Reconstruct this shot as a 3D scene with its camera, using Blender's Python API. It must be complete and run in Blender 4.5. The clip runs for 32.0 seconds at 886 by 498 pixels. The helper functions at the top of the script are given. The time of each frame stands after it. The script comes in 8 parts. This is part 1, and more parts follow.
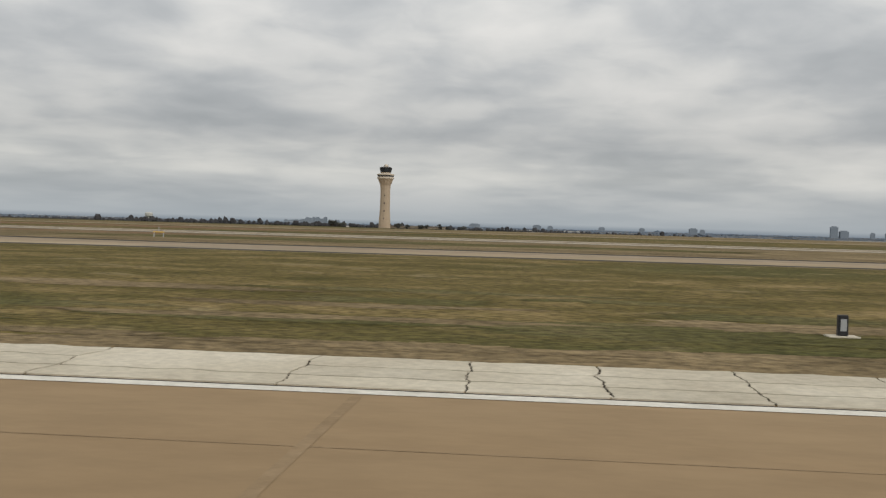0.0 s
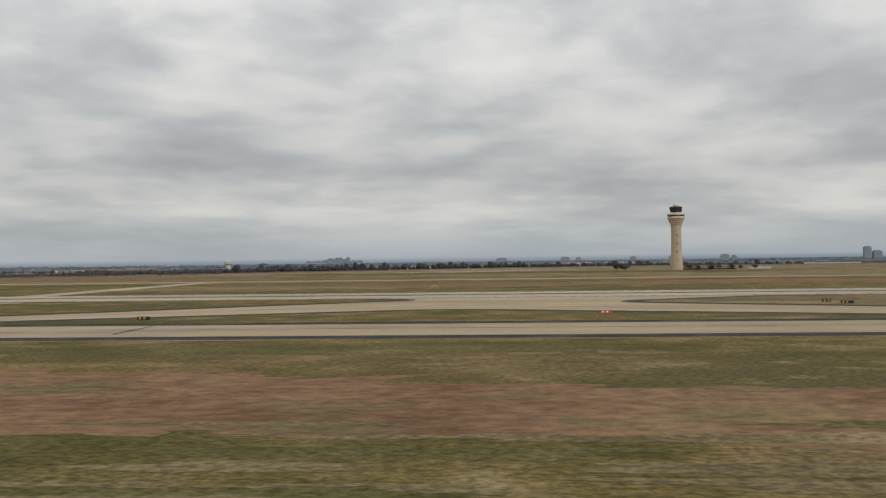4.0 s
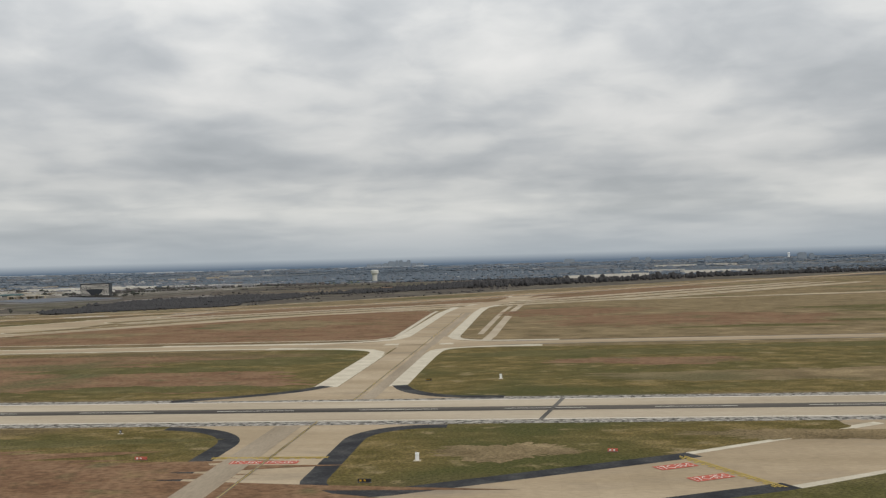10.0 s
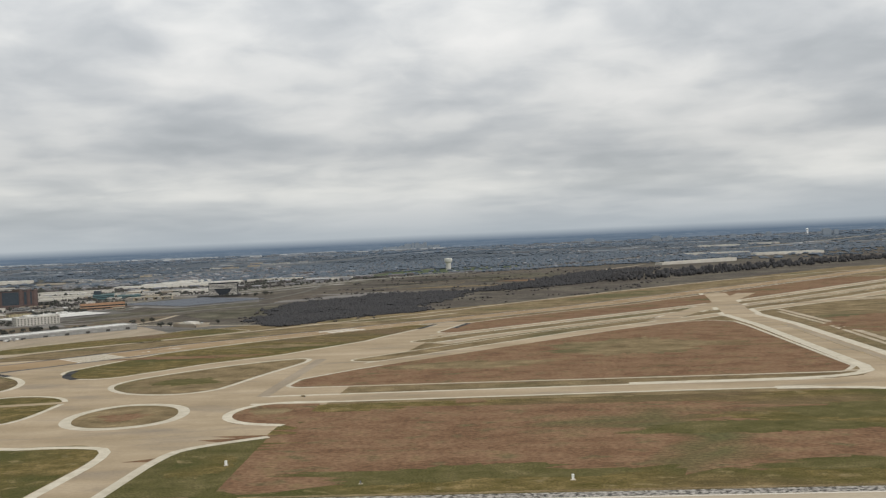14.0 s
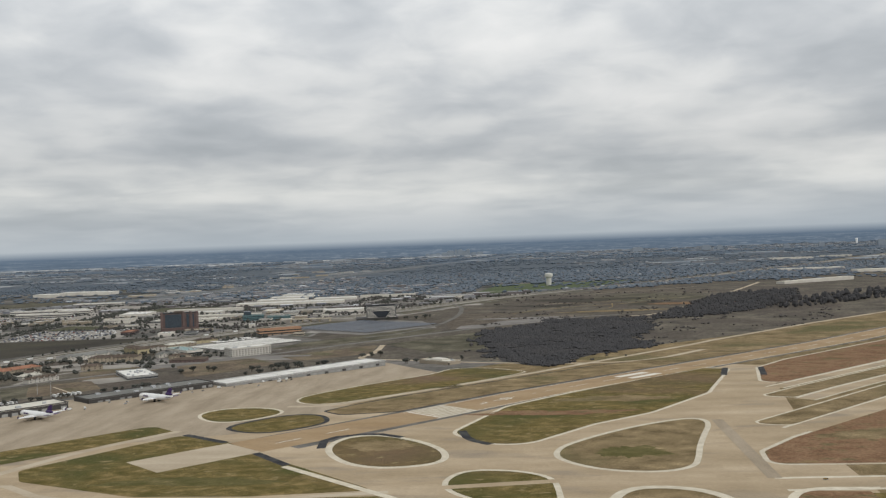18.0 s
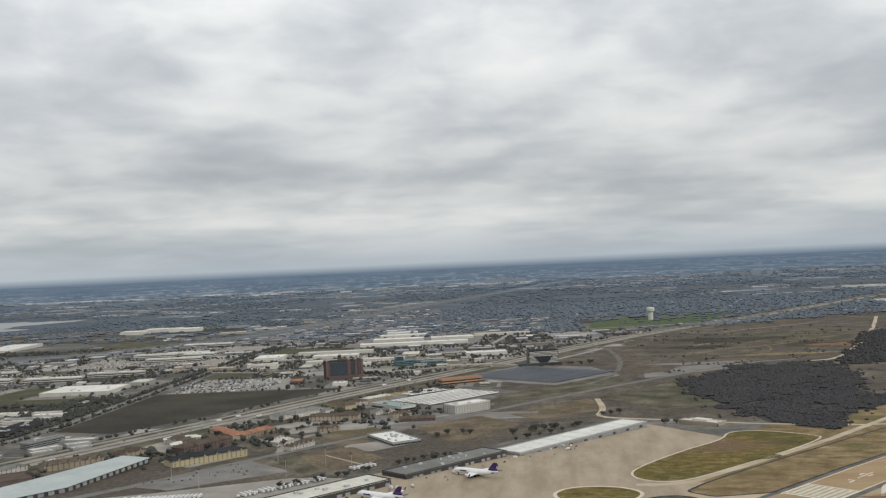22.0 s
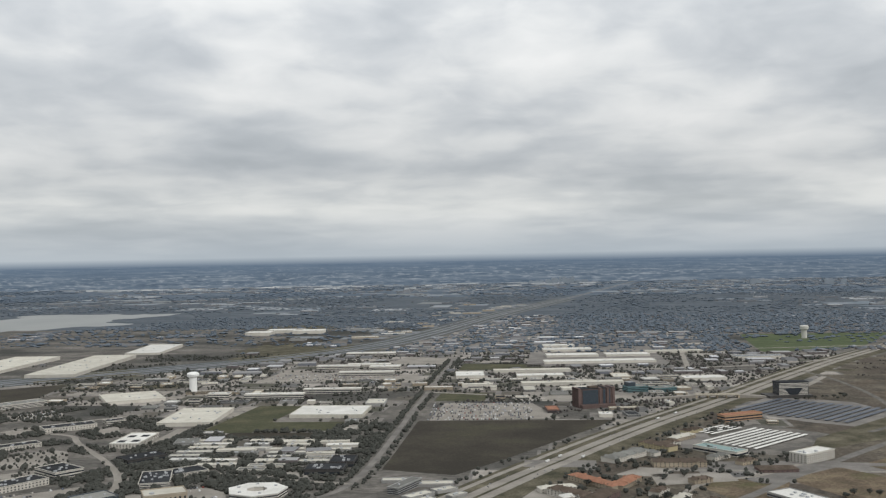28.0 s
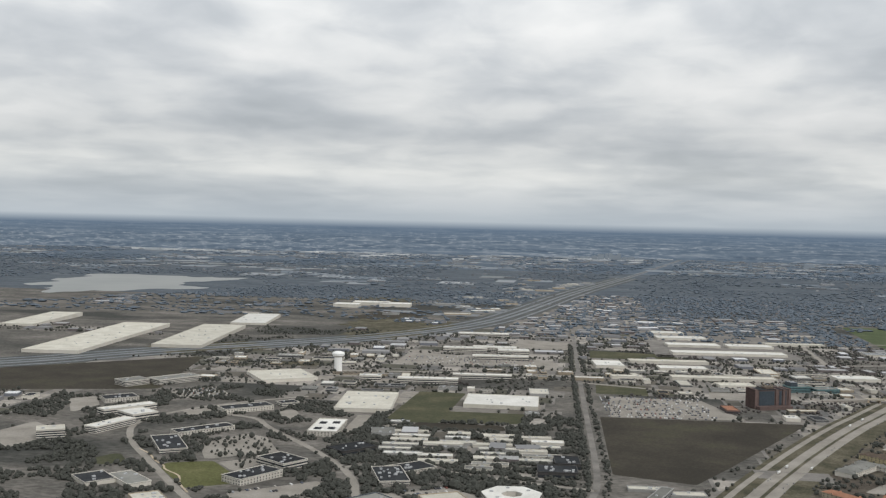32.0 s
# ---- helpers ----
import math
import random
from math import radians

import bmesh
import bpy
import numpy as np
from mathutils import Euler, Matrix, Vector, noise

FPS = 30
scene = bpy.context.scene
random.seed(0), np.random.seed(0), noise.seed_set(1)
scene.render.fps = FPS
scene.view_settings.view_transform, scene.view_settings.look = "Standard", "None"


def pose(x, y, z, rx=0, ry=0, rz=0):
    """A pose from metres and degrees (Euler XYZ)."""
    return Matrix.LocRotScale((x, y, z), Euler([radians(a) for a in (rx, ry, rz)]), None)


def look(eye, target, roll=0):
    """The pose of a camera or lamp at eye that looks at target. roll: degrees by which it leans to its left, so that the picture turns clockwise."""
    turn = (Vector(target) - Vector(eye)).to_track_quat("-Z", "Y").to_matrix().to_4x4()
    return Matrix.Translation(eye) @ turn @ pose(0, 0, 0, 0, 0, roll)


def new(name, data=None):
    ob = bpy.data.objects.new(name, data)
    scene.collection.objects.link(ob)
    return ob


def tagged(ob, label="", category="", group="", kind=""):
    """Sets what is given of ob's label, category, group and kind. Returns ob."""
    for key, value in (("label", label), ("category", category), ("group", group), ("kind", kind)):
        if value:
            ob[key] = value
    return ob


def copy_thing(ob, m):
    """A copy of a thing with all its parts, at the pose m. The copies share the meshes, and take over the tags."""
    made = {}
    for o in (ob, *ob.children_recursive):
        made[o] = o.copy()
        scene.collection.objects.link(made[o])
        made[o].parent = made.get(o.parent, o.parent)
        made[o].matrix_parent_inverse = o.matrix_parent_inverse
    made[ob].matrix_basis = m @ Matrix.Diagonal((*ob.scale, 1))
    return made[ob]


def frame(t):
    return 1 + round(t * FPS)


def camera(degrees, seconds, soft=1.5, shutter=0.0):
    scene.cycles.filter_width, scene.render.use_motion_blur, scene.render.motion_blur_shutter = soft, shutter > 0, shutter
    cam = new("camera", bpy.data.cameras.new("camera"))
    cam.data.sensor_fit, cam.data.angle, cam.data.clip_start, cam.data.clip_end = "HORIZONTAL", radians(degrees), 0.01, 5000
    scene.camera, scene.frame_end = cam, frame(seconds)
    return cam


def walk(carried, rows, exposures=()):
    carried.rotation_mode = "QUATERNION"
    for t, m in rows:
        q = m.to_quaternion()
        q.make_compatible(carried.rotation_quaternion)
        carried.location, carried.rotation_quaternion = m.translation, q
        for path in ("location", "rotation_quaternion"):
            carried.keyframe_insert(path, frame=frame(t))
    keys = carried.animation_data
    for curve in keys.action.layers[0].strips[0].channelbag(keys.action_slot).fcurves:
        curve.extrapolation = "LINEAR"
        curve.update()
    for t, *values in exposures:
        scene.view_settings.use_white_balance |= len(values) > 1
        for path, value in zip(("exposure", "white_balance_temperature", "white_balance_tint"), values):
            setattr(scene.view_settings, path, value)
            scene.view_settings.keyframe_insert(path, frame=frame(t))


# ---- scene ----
cam = camera(48.7, 32.0, 1.3, 0.02)
K = 0.52   # metres in the model for a metre of the plan: the plan's numbers below are taken times K
# seconds, place in metres, turn in degrees
ROWS = [
    (0.0, 76.18, -0.04, 5.18, 88.547, -1.595, 4.967),
    (0.5, 38.38, -0.13, 5.36, 88.578, -1.243, 4.724),
    (1.0, 0.57, -0.10, 5.69, 88.734, -0.771, 4.908),
    (1.5, -37.26, 0.04, 6.19, 88.653, -0.388, 4.974),
    (2.0, -75.10, 0.32, 6.91, 88.704, 0.121, 5.153),
    (2.5, -112.93, 0.74, 7.87, 89.287, 0.613, 4.903),
    (3.0, -150.77, 1.29, 9.09, 89.950, 0.739, 4.823),
    (3.5, -188.64, 2.01, 10.60, 90.290, 0.541, 4.629),
    (5.5, -340.16, 6.22, 19.03, 91.278, 2.356, 4.335),
    (6.0, -377.74, 7.51, 21.64, 91.316, 2.436, 4.964),
    (6.5, -415.18, 8.89, 24.43, 91.598, 2.412, 4.538),
    (7.0, -452.53, 10.37, 27.44, 91.878, 2.761, 5.082),
    (7.5, -489.76, 11.95, 30.65, 91.235, 3.015, 4.988),
    (8.0, -526.84, 13.62, 34.04, 89.686, 3.180, 5.328),
    (8.5, -563.75, 15.36, 37.61, 88.979, 2.228, 5.213),
    (9.0, -600.44, 17.16, 41.33, 89.067, 1.612, 5.773),
    (9.5, -636.91, 19.07, 45.22, 89.624, 1.223, 5.374),
    (10.0, -673.19, 21.10, 49.30, 90.553, 1.488, 5.330),
    (10.5, -709.29, 23.21, 53.54, 90.633, 1.440, 4.781),
    (11.0, -745.23, 25.34, 57.95, 89.909, 1.366, 5.249),
    (11.5, -781.02, 27.44, 62.52, 88.464, 1.119, 5.123),
    (12.0, -816.68, 29.46, 67.24, 86.774, 1.668, 5.433),
    (12.5, -852.19, 31.43, 72.12, 85.879, 2.290, 5.381),
    (13.0, -887.53, 33.39, 77.19, 86.486, 2.861, 5.271),
    (13.5, -922.73, 35.32, 82.41, 87.712, 2.647, 4.820),
    (14.0, -957.79, 37.20, 87.77, 89.273, 2.455, 4.545),
    (14.5, -992.74, 39.01, 93.24, 90.225, 2.028, 4.022),
    (16.5, -1131.39, 45.28, 116.40, 89.427, 2.084, 4.190),
    (17.0, -1165.77, 46.66, 122.47, 89.177, 1.931, 4.827),
    (17.5, -1200.07, 48.00, 128.54, 89.184, 1.793, 5.103),
    (18.0, -1234.31, 49.31, 134.57, 89.491, 2.082, 5.369),
    (18.5, -1268.46, 50.56, 140.61, 90.040, 2.243, 5.138),
    (19.0, -1302.49, 51.73, 146.69, 90.653, 2.401, 5.083),
    (19.5, -1336.45, 52.86, 152.79, 90.604, 2.251, 5.112),
    (20.0, -1370.36, 53.98, 158.86, 90.365, 2.033, 5.500),
    (20.5, -1404.26, 55.13, 164.86, 90.495, 1.981, 5.718),
    (21.0, -1438.17, 56.33, 170.75, 90.961, 2.163, 5.959),
    (21.5, -1472.11, 57.58, 176.53, 91.388, 2.405, 6.082),
    (22.0, -1506.04, 58.84, 182.23, 90.895, 2.605, 6.161),
    (22.5, -1539.96, 60.12, 187.85, 89.806, 2.683, 6.367),
    (23.0, -1573.85, 61.44, 193.43, 88.976, 2.582, 6.653),
    (23.5, -1607.70, 62.82, 198.97, 88.739, 2.263, 6.844),
    (24.0, -1641.50, 64.26, 204.50, 88.963, 2.015, 6.906),
    (24.5, -1675.27, 65.82, 210.05, 89.166, 2.136, 6.838),
    (25.0, -1709.01, 67.50, 215.62, 89.269, 2.459, 6.776),
    (25.5, -1742.71, 69.23, 221.15, 89.203, 2.378, 6.867),
    (27.5, -1876.77, 75.47, 242.08, 90.250, 1.121, 7.148),
    (28.0, -1910.06, 76.82, 246.97, 90.463, 1.035, 7.255),
    (28.5, -1943.28, 78.08, 251.72, 90.060, 0.676, 7.618),
    (29.0, -1976.42, 79.24, 256.34, 89.272, 0.261, 8.067),
    (29.5, -2009.50, 80.24, 260.81, 88.824, -0.081, 8.424),
    (30.0, -2042.52, 81.06, 265.11, 88.830, -0.201, 8.538),
    (30.5, -2075.49, 81.70, 269.25, 88.543, -0.134, 8.520),
    (31.0, -2108.39, 82.19, 273.24, 88.051, -0.168, 8.458),
    (31.5, -2141.23, 82.53, 277.08, 88.060, -0.625, 8.408),
    (32.0, -2174.00, 82.72, 280.77, 88.523, -1.307, 8.343),
]
walk(cam, [(t, pose(K * x, K * y, K * z, rx, ry, rz)) for t, x, y, z, rx, ry, rz in ROWS],
     [(0.0, -0.1, 6600, 10), (3.5, -0.1, 6600, 10), (6.0, -0.12, 6500, 10), (10.0, -0.02, 6500, 10), (12.0, -0.01, 6550, 11), (13.0, 0.1, 6550, 11), (14.0, 0.09, 6500, 10), (18.0, 0.06, 6430, 10), (25.0, 0.13, 6370, 9), (29.0, 0.12, 6390, 10), (31.0, 0.18, 6400, 10), (32.0, 0.18, 6400, 10)])

# ---- light: a bright overcast day ----
SUN_EL, SUN_ROT = radians(38), radians(130)   # the sun stands behind the camera, to its right
world = bpy.data.worlds.new("overcast_sky")
scene.world = world
world.use_nodes = True
wn, wl = world.node_tree.nodes, world.node_tree.links
wn.clear()


def wnode(kind, **given):
    n = wn.new(kind)
    for k, v in given.items():
        n.inputs[k].default_value = v
    return n


def wmath(op, a, b=0.0, clamp=False):
    n = wn.new("ShaderNodeMath")
    n.operation, n.use_clamp = op, clamp
    for i, v in enumerate((a, b)):
        if isinstance(v, (int, float)):
            n.inputs[i].default_value = v
        else:
            wl.new(v, n.inputs[i])
    return n.outputs[0]


def wramp(fac, stops):
    n = wn.new("ShaderNodeValToRGB")
    r = n.color_ramp
    while len(r.elements) < len(stops):
        r.elements.new(0.5)
    for e, (p, c) in zip(r.elements, stops):
        e.position, e.color = p, (*c, 1)
    wl.new(fac, n.inputs[0])
    return n.outputs[0]


def wmix(fac, a, b, blend="MIX"):
    n = wn.new("ShaderNodeMix")
    n.data_type, n.blend_type = "RGBA", blend
    for i, v in ((0, fac), (6, a), (7, b)):
        if isinstance(v, (int, float)):
            n.inputs[i].default_value = v
        elif isinstance(v, tuple):
            n.inputs[i].default_value = (*v, 1)
        else:
            wl.new(v, n.inputs[i])
    return n.outputs[2]


way = wn.new("ShaderNodeTexCoord").outputs["Generated"]
sep = wn.new("ShaderNodeSeparateXYZ")
wl.new(way, sep.inputs[0])
dx, dy, dz = sep.outputs
# the cloud deck: rolls that lie level and grow flatter towards the horizon
turn_angle = wmath("ARCTAN2", dx, dy)
rise = wmath("LOGARITHM", wmath("ADD", wmath("MAXIMUM", dz, 0.0), 0.085), 2.718)
deck = wn.new("ShaderNodeCombineXYZ")
wl.new(wmath("MULTIPLY", turn_angle, 1.5), deck.inputs[0])
wl.new(rise, deck.inputs[1])


def wnoise(vec, scale, detail, rough, warp=0.0):
    n = wnode("ShaderNodeTexNoise", Scale=scale, Detail=detail, Roughness=rough, Distortion=warp)
    wl.new(vec, n.inputs["Vector"])
    return n.outputs["Fac"]


big = wnoise(deck.outputs[0], 2.6, 3.0, 0.45, 0.25)
small = wnoise(deck.outputs[0], 9.0, 4.0, 0.5, 0.3)
body = wmath("ADD", wmath("MULTIPLY", big, 0.72), wmath("MULTIPLY", small, 0.28))
clouds = wramp(body, [(0.30, (0.40, 0.423, 0.44)), (0.40, (0.475, 0.496, 0.512)), (0.47, (0.555, 0.571, 0.58)), (0.54, (0.66, 0.667, 0.66)), (0.63, (0.755, 0.752, 0.735))])
# a pale strip above the haze, a grey belt over it, and brighter cloud high up
tall = wramp(dz, [(0.0, (0.74, 0.77, 0.81)), (0.025, (0.86, 0.87, 0.88)), (0.048, (1.0, 1.0, 0.985)), (0.085, (0.86, 0.865, 0.87)), (0.14, (1.0, 1.0, 1.0)), (0.26, (1.22, 1.22, 1.22)), (1.0, (1.3, 1.3, 1.3))])
clouds = wmix(1.0, clouds, tall, "MULTIPLY")
veil = wramp(dz, [(0.0, (0.85, 0.85, 0.85)), (0.012, (0.6, 0.6, 0.6)), (0.05, (0.0, 0.0, 0.0))])
clouds = wmix(veil, clouds, (0.41, 0.46, 0.50))
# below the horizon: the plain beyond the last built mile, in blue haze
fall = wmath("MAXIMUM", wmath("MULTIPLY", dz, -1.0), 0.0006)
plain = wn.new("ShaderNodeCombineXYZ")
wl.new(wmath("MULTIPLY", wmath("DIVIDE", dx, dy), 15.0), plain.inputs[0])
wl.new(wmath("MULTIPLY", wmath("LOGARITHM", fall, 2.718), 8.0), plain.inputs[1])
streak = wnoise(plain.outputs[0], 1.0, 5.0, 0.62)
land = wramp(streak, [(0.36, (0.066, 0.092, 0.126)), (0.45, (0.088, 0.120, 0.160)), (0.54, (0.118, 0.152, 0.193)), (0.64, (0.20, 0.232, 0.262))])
specks = wn.new("ShaderNodeCombineXYZ")
wl.new(wmath("MULTIPLY", wmath("DIVIDE", dx, dy), 85.0), specks.inputs[0])
wl.new(wmath("MULTIPLY", fall, 620.0), specks.inputs[1])
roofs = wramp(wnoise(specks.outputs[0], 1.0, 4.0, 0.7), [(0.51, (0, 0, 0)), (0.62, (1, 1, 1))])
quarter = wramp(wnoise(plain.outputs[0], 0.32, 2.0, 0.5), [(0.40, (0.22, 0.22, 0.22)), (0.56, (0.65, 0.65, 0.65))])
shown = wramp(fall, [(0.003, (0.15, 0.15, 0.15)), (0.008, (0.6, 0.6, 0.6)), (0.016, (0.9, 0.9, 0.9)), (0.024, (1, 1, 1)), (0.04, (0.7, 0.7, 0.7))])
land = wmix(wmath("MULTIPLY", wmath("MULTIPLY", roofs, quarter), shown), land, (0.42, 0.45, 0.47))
# haze painted as a mix to blue, strongest at the horizon
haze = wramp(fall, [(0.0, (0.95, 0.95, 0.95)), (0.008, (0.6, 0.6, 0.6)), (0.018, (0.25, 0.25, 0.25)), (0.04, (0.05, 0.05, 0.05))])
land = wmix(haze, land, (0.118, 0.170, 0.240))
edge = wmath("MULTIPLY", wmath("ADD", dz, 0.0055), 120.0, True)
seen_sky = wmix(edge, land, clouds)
sky = wn.new("ShaderNodeTexSky")
sky.sky_type, sky.sun_disc, sky.sun_elevation, sky.sun_rotation = "NISHITA", False, SUN_EL, SUN_ROT
blue, grey = wnode("ShaderNodeBackground", Strength=0.07), wnode("ShaderNodeBackground", Strength=1.0)
wl.new(sky.outputs[0], blue.inputs[0])
wl.new(seen_sky, grey.inputs[0])
both = wn.new("ShaderNodeMixShader")
both.inputs[0].default_value = 0.95
wl.new(blue.outputs[0], both.inputs[1])
wl.new(grey.outputs[0], both.inputs[2])
wl.new(both.outputs[0], wn.new("ShaderNodeOutputWorld").inputs[0])

sun = new("sun", bpy.data.lights.new("sun", "SUN"))
sun.data.energy, sun.data.angle, sun.data.color = 1.25, radians(14), (1.0, 0.96, 0.9)
sun.matrix_world = look((0, 0, 900), Vector((0, 0, 900)) + Vector((-math.sin(SUN_ROT), -math.cos(SUN_ROT), -math.tan(SUN_EL))))


# ---- materials ----
def material(name, stops, scale=0.05, stretch=(1, 1, 1), rough=0.9, fine=0.0, fine_scale=4.0, bump=0.0, second=None, per_object=0.0, metal=0.0, detail=6.0, grain=0.6, joints=None):
    """Colour from a noise of that scale through the stops, a finer grain over it, and a second, larger tint."""
    m = bpy.data.materials.new(name)
    m.use_nodes = True
    t = m.node_tree
    b = t.nodes["Principled BSDF"]
    b.inputs["Roughness"].default_value, b.inputs["Metallic"].default_value = rough, metal
    b.inputs["Specular IOR Level"].default_value = 0.06 if rough > 0.84 else 0.3
    geo = t.nodes.new("ShaderNodeNewGeometry").outputs["Position"]
    mp = t.nodes.new("ShaderNodeMapping")
    mp.inputs["Scale"].default_value = [s / K for s in stretch]
    t.links.new(geo, mp.inputs[0])

    def nz(s, d, r=0.6, warp=0.0):
        n = t.nodes.new("ShaderNodeTexNoise")
        n.inputs["Scale"].default_value, n.inputs["Detail"].default_value, n.inputs["Roughness"].default_value, n.inputs["Distortion"].default_value = s, d, r, warp
        t.links.new(mp.outputs[0], n.inputs["Vector"])
        return n.outputs["Fac"]

    def ramp(fac, st):
        n = t.nodes.new("ShaderNodeValToRGB")
        while len(n.color_ramp.elements) < len(st):
            n.color_ramp.elements.new(0.5)
        for e, (p, c) in zip(n.color_ramp.elements, st):
            e.position, e.color = p, (*c, 1)
        t.links.new(fac, n.inputs[0])
        return n.outputs[0]

    def mix(fac, a, c, blend):
        n = t.nodes.new("ShaderNodeMix")
        n.data_type, n.blend_type = "RGBA", blend
        for i, v in ((0, fac), (6, a), (7, c)):
            if isinstance(v, (int, float)):
                n.inputs[i].default_value = v
            elif isinstance(v, tuple):
                n.inputs[i].default_value = (*v, 1)
            else:
                t.links.new(v, n.inputs[i])
        return n.outputs[2]

    col = ramp(nz(scale, detail, grain), stops)
    if second:
        for s2, lo, hi, tint in (second if isinstance(second, list) else [second]):
            col = mix(ramp(nz(s2, 3.0, 0.5, 0.4), [(lo, (0, 0, 0)), (hi, (1, 1, 1))]), col, tint, "MIX")
    if fine:
        g = ramp(nz(fine_scale, 4.0, 0.7), [(0.37, (1 - fine,) * 3), (0.63, (1 + fine * 0.6,) * 3)])
        col = mix(1.0, col, g, "MULTIPLY")
    if joints:
        br = t.nodes.new("ShaderNodeTexBrick")
        br.offset, br.squash = 0.0, 1.0
        m2 = t.nodes.new("ShaderNodeMapping")
        m2.inputs["Scale"].default_value = [1 / K] * 3
        t.links.new(geo, m2.inputs[0])
        t.links.new(m2.outputs[0], br.inputs["Vector"])
        for key, v in (("Scale", 1.0), ("Mortar Size", 0.05), ("Mortar Smooth", 0.3), ("Bias", 0.0), ("Brick Width", joints[0]), ("Row Height", joints[1]), ("Color1", (1.03, 1.03, 1.025, 1)), ("Color2", (0.97, 0.967, 0.962, 1)), ("Mortar", (0.93, 0.92, 0.91, 1))):
            br.inputs[key].default_value = v
        col = mix(1.0, col, br.outputs["Color"], "MULTIPLY")
    if per_object:
        rnd = t.nodes.new("ShaderNodeObjectInfo").outputs["Random"]
        col = mix(1.0, col, ramp(rnd, [(0.0, (1 - per_object,) * 3), (1.0, (1.0, 1.0, 1.0))]), "MULTIPLY")
    t.links.new(col, b.inputs["Base Color"])
    if bump:
        bp = t.nodes.new("ShaderNodeBump")
        bp.inputs["Strength"].default_value, bp.inputs["Distance"].default_value = 0.6, bump
        t.links.new(nz(fine_scale, 4.0), bp.inputs["Height"])
        t.links.new(bp.outputs[0], b.inputs["Normal"])
    return m


grass = material("winter_grass", [(0.34, (0.079, 0.068, 0.018)), (0.44, (0.119, 0.095, 0.030)), (0.54, (0.167, 0.127, 0.047)), (0.68, (0.286, 0.209, 0.094))], 0.09, (0.8, 1.1, 1), fine=0.5, fine_scale=1.5, bump=0.15, second=[(0.016, 0.49, 0.64, (0.084, 0.082, 0.026)), (0.006, 0.56, 0.72, (0.165, 0.112, 0.070)), (0.12, 0.60, 0.72, (0.25, 0.195, 0.10))], detail=8.0, grain=0.68)
lush = material("green_grass", [(0.36, (0.082, 0.076, 0.024)), (0.49, (0.111, 0.099, 0.036)), (0.61, (0.151, 0.126, 0.054)), (0.74, (0.254, 0.200, 0.103))], 0.07, (0.85, 1.1, 1), fine=0.48, fine_scale=1.4, bump=0.15, detail=8.0, grain=0.68)
dry = material("dry_grass", [(0.36, (0.135, 0.100, 0.050)), (0.46, (0.19, 0.142, 0.076)), (0.56, (0.245, 0.183, 0.10)), (0.68, (0.34, 0.262, 0.148))], 0.05, (0.85, 1.1, 1), fine=0.45, fine_scale=1.3, bump=0.15, second=(0.008, 0.55, 0.68, (0.12, 0.108, 0.05)), detail=8.0, grain=0.66)
earth = material("red_earth", [(0.36, (0.150, 0.086, 0.048)), (0.47, (0.198, 0.116, 0.066)), (0.57, (0.232, 0.142, 0.083)), (0.70, (0.215, 0.155, 0.076))], 0.05, (0.8, 1.1, 1), fine=0.34, fine_scale=0.5, bump=0.15, second=[(0.012, 0.60, 0.72, (0.11, 0.105, 0.045)), (0.09, 0.56, 0.70, (0.15, 0.118, 0.06))], detail=8.0, grain=0.66)
verge_grass = material("verge_grass", [(0.36, (0.057, 0.056, 0.038)), (0.48, (0.092, 0.085, 0.059)), (0.60, (0.129, 0.116, 0.084)), (0.72, (0.175, 0.160, 0.116))], 0.03, fine=0.3, fine_scale=0.4)
# brown scrub, greyed towards blue in its colour to imitate haze
scrub_ground = material("scrub_ground", [(0.36, (0.076, 0.068, 0.055)), (0.48, (0.110, 0.097, 0.077)), (0.58, (0.140, 0.122, 0.096)), (0.72, (0.19, 0.165, 0.132))], 0.02, fine=0.35, fine_scale=0.2, second=[(0.007, 0.46, 0.62, (0.094, 0.080, 0.066)), (0.018, 0.58, 0.70, (0.064, 0.058, 0.050))], detail=8.0, grain=0.66)
plain_mat = material("suburban_ground", [(0.32, (0.085, 0.083, 0.077)), (0.45, (0.122, 0.115, 0.104)), (0.56, (0.158, 0.147, 0.132)), (0.72, (0.22, 0.205, 0.187))], 0.011, (0.7, 1.2, 1), fine=0.35, fine_scale=0.12, second=(0.003, 0.5, 0.62, (0.059, 0.060, 0.055)))
field = material("ploughed_field", [(0.36, (0.042, 0.038, 0.031)), (0.56, (0.059, 0.053, 0.042)), (0.7, (0.072, 0.070, 0.046))], 0.01, fine=0.2, fine_scale=0.3)
turf = material("turf", [(0.36, (0.070, 0.090, 0.046)), (0.56, (0.085, 0.106, 0.055)), (0.7, (0.11, 0.122, 0.066))], 0.02, fine=0.2, fine_scale=0.3)
lawn = material("lawn", [(0.36, (0.062, 0.066, 0.040)), (0.56, (0.084, 0.084, 0.052)), (0.7, (0.12, 0.108, 0.068))], 0.02, fine=0.25, fine_scale=0.3)
park_lawn = material("park_lawn", [(0.36, (0.095, 0.10, 0.042)), (0.56, (0.118, 0.12, 0.054)), (0.7, (0.15, 0.142, 0.07))], 0.02, fine=0.25, fine_scale=0.3)
# wooded ground with blue haze painted into its colour, more in the second
hazy_plain = material("hazy_wooded_plain", [(0.34, (0.074, 0.090, 0.109)), (0.48, (0.088, 0.105, 0.124)), (0.58, (0.106, 0.122, 0.139)), (0.74, (0.15, 0.164, 0.175))], 0.008, (0.6, 1.3, 1), fine=0.25, fine_scale=0.06)
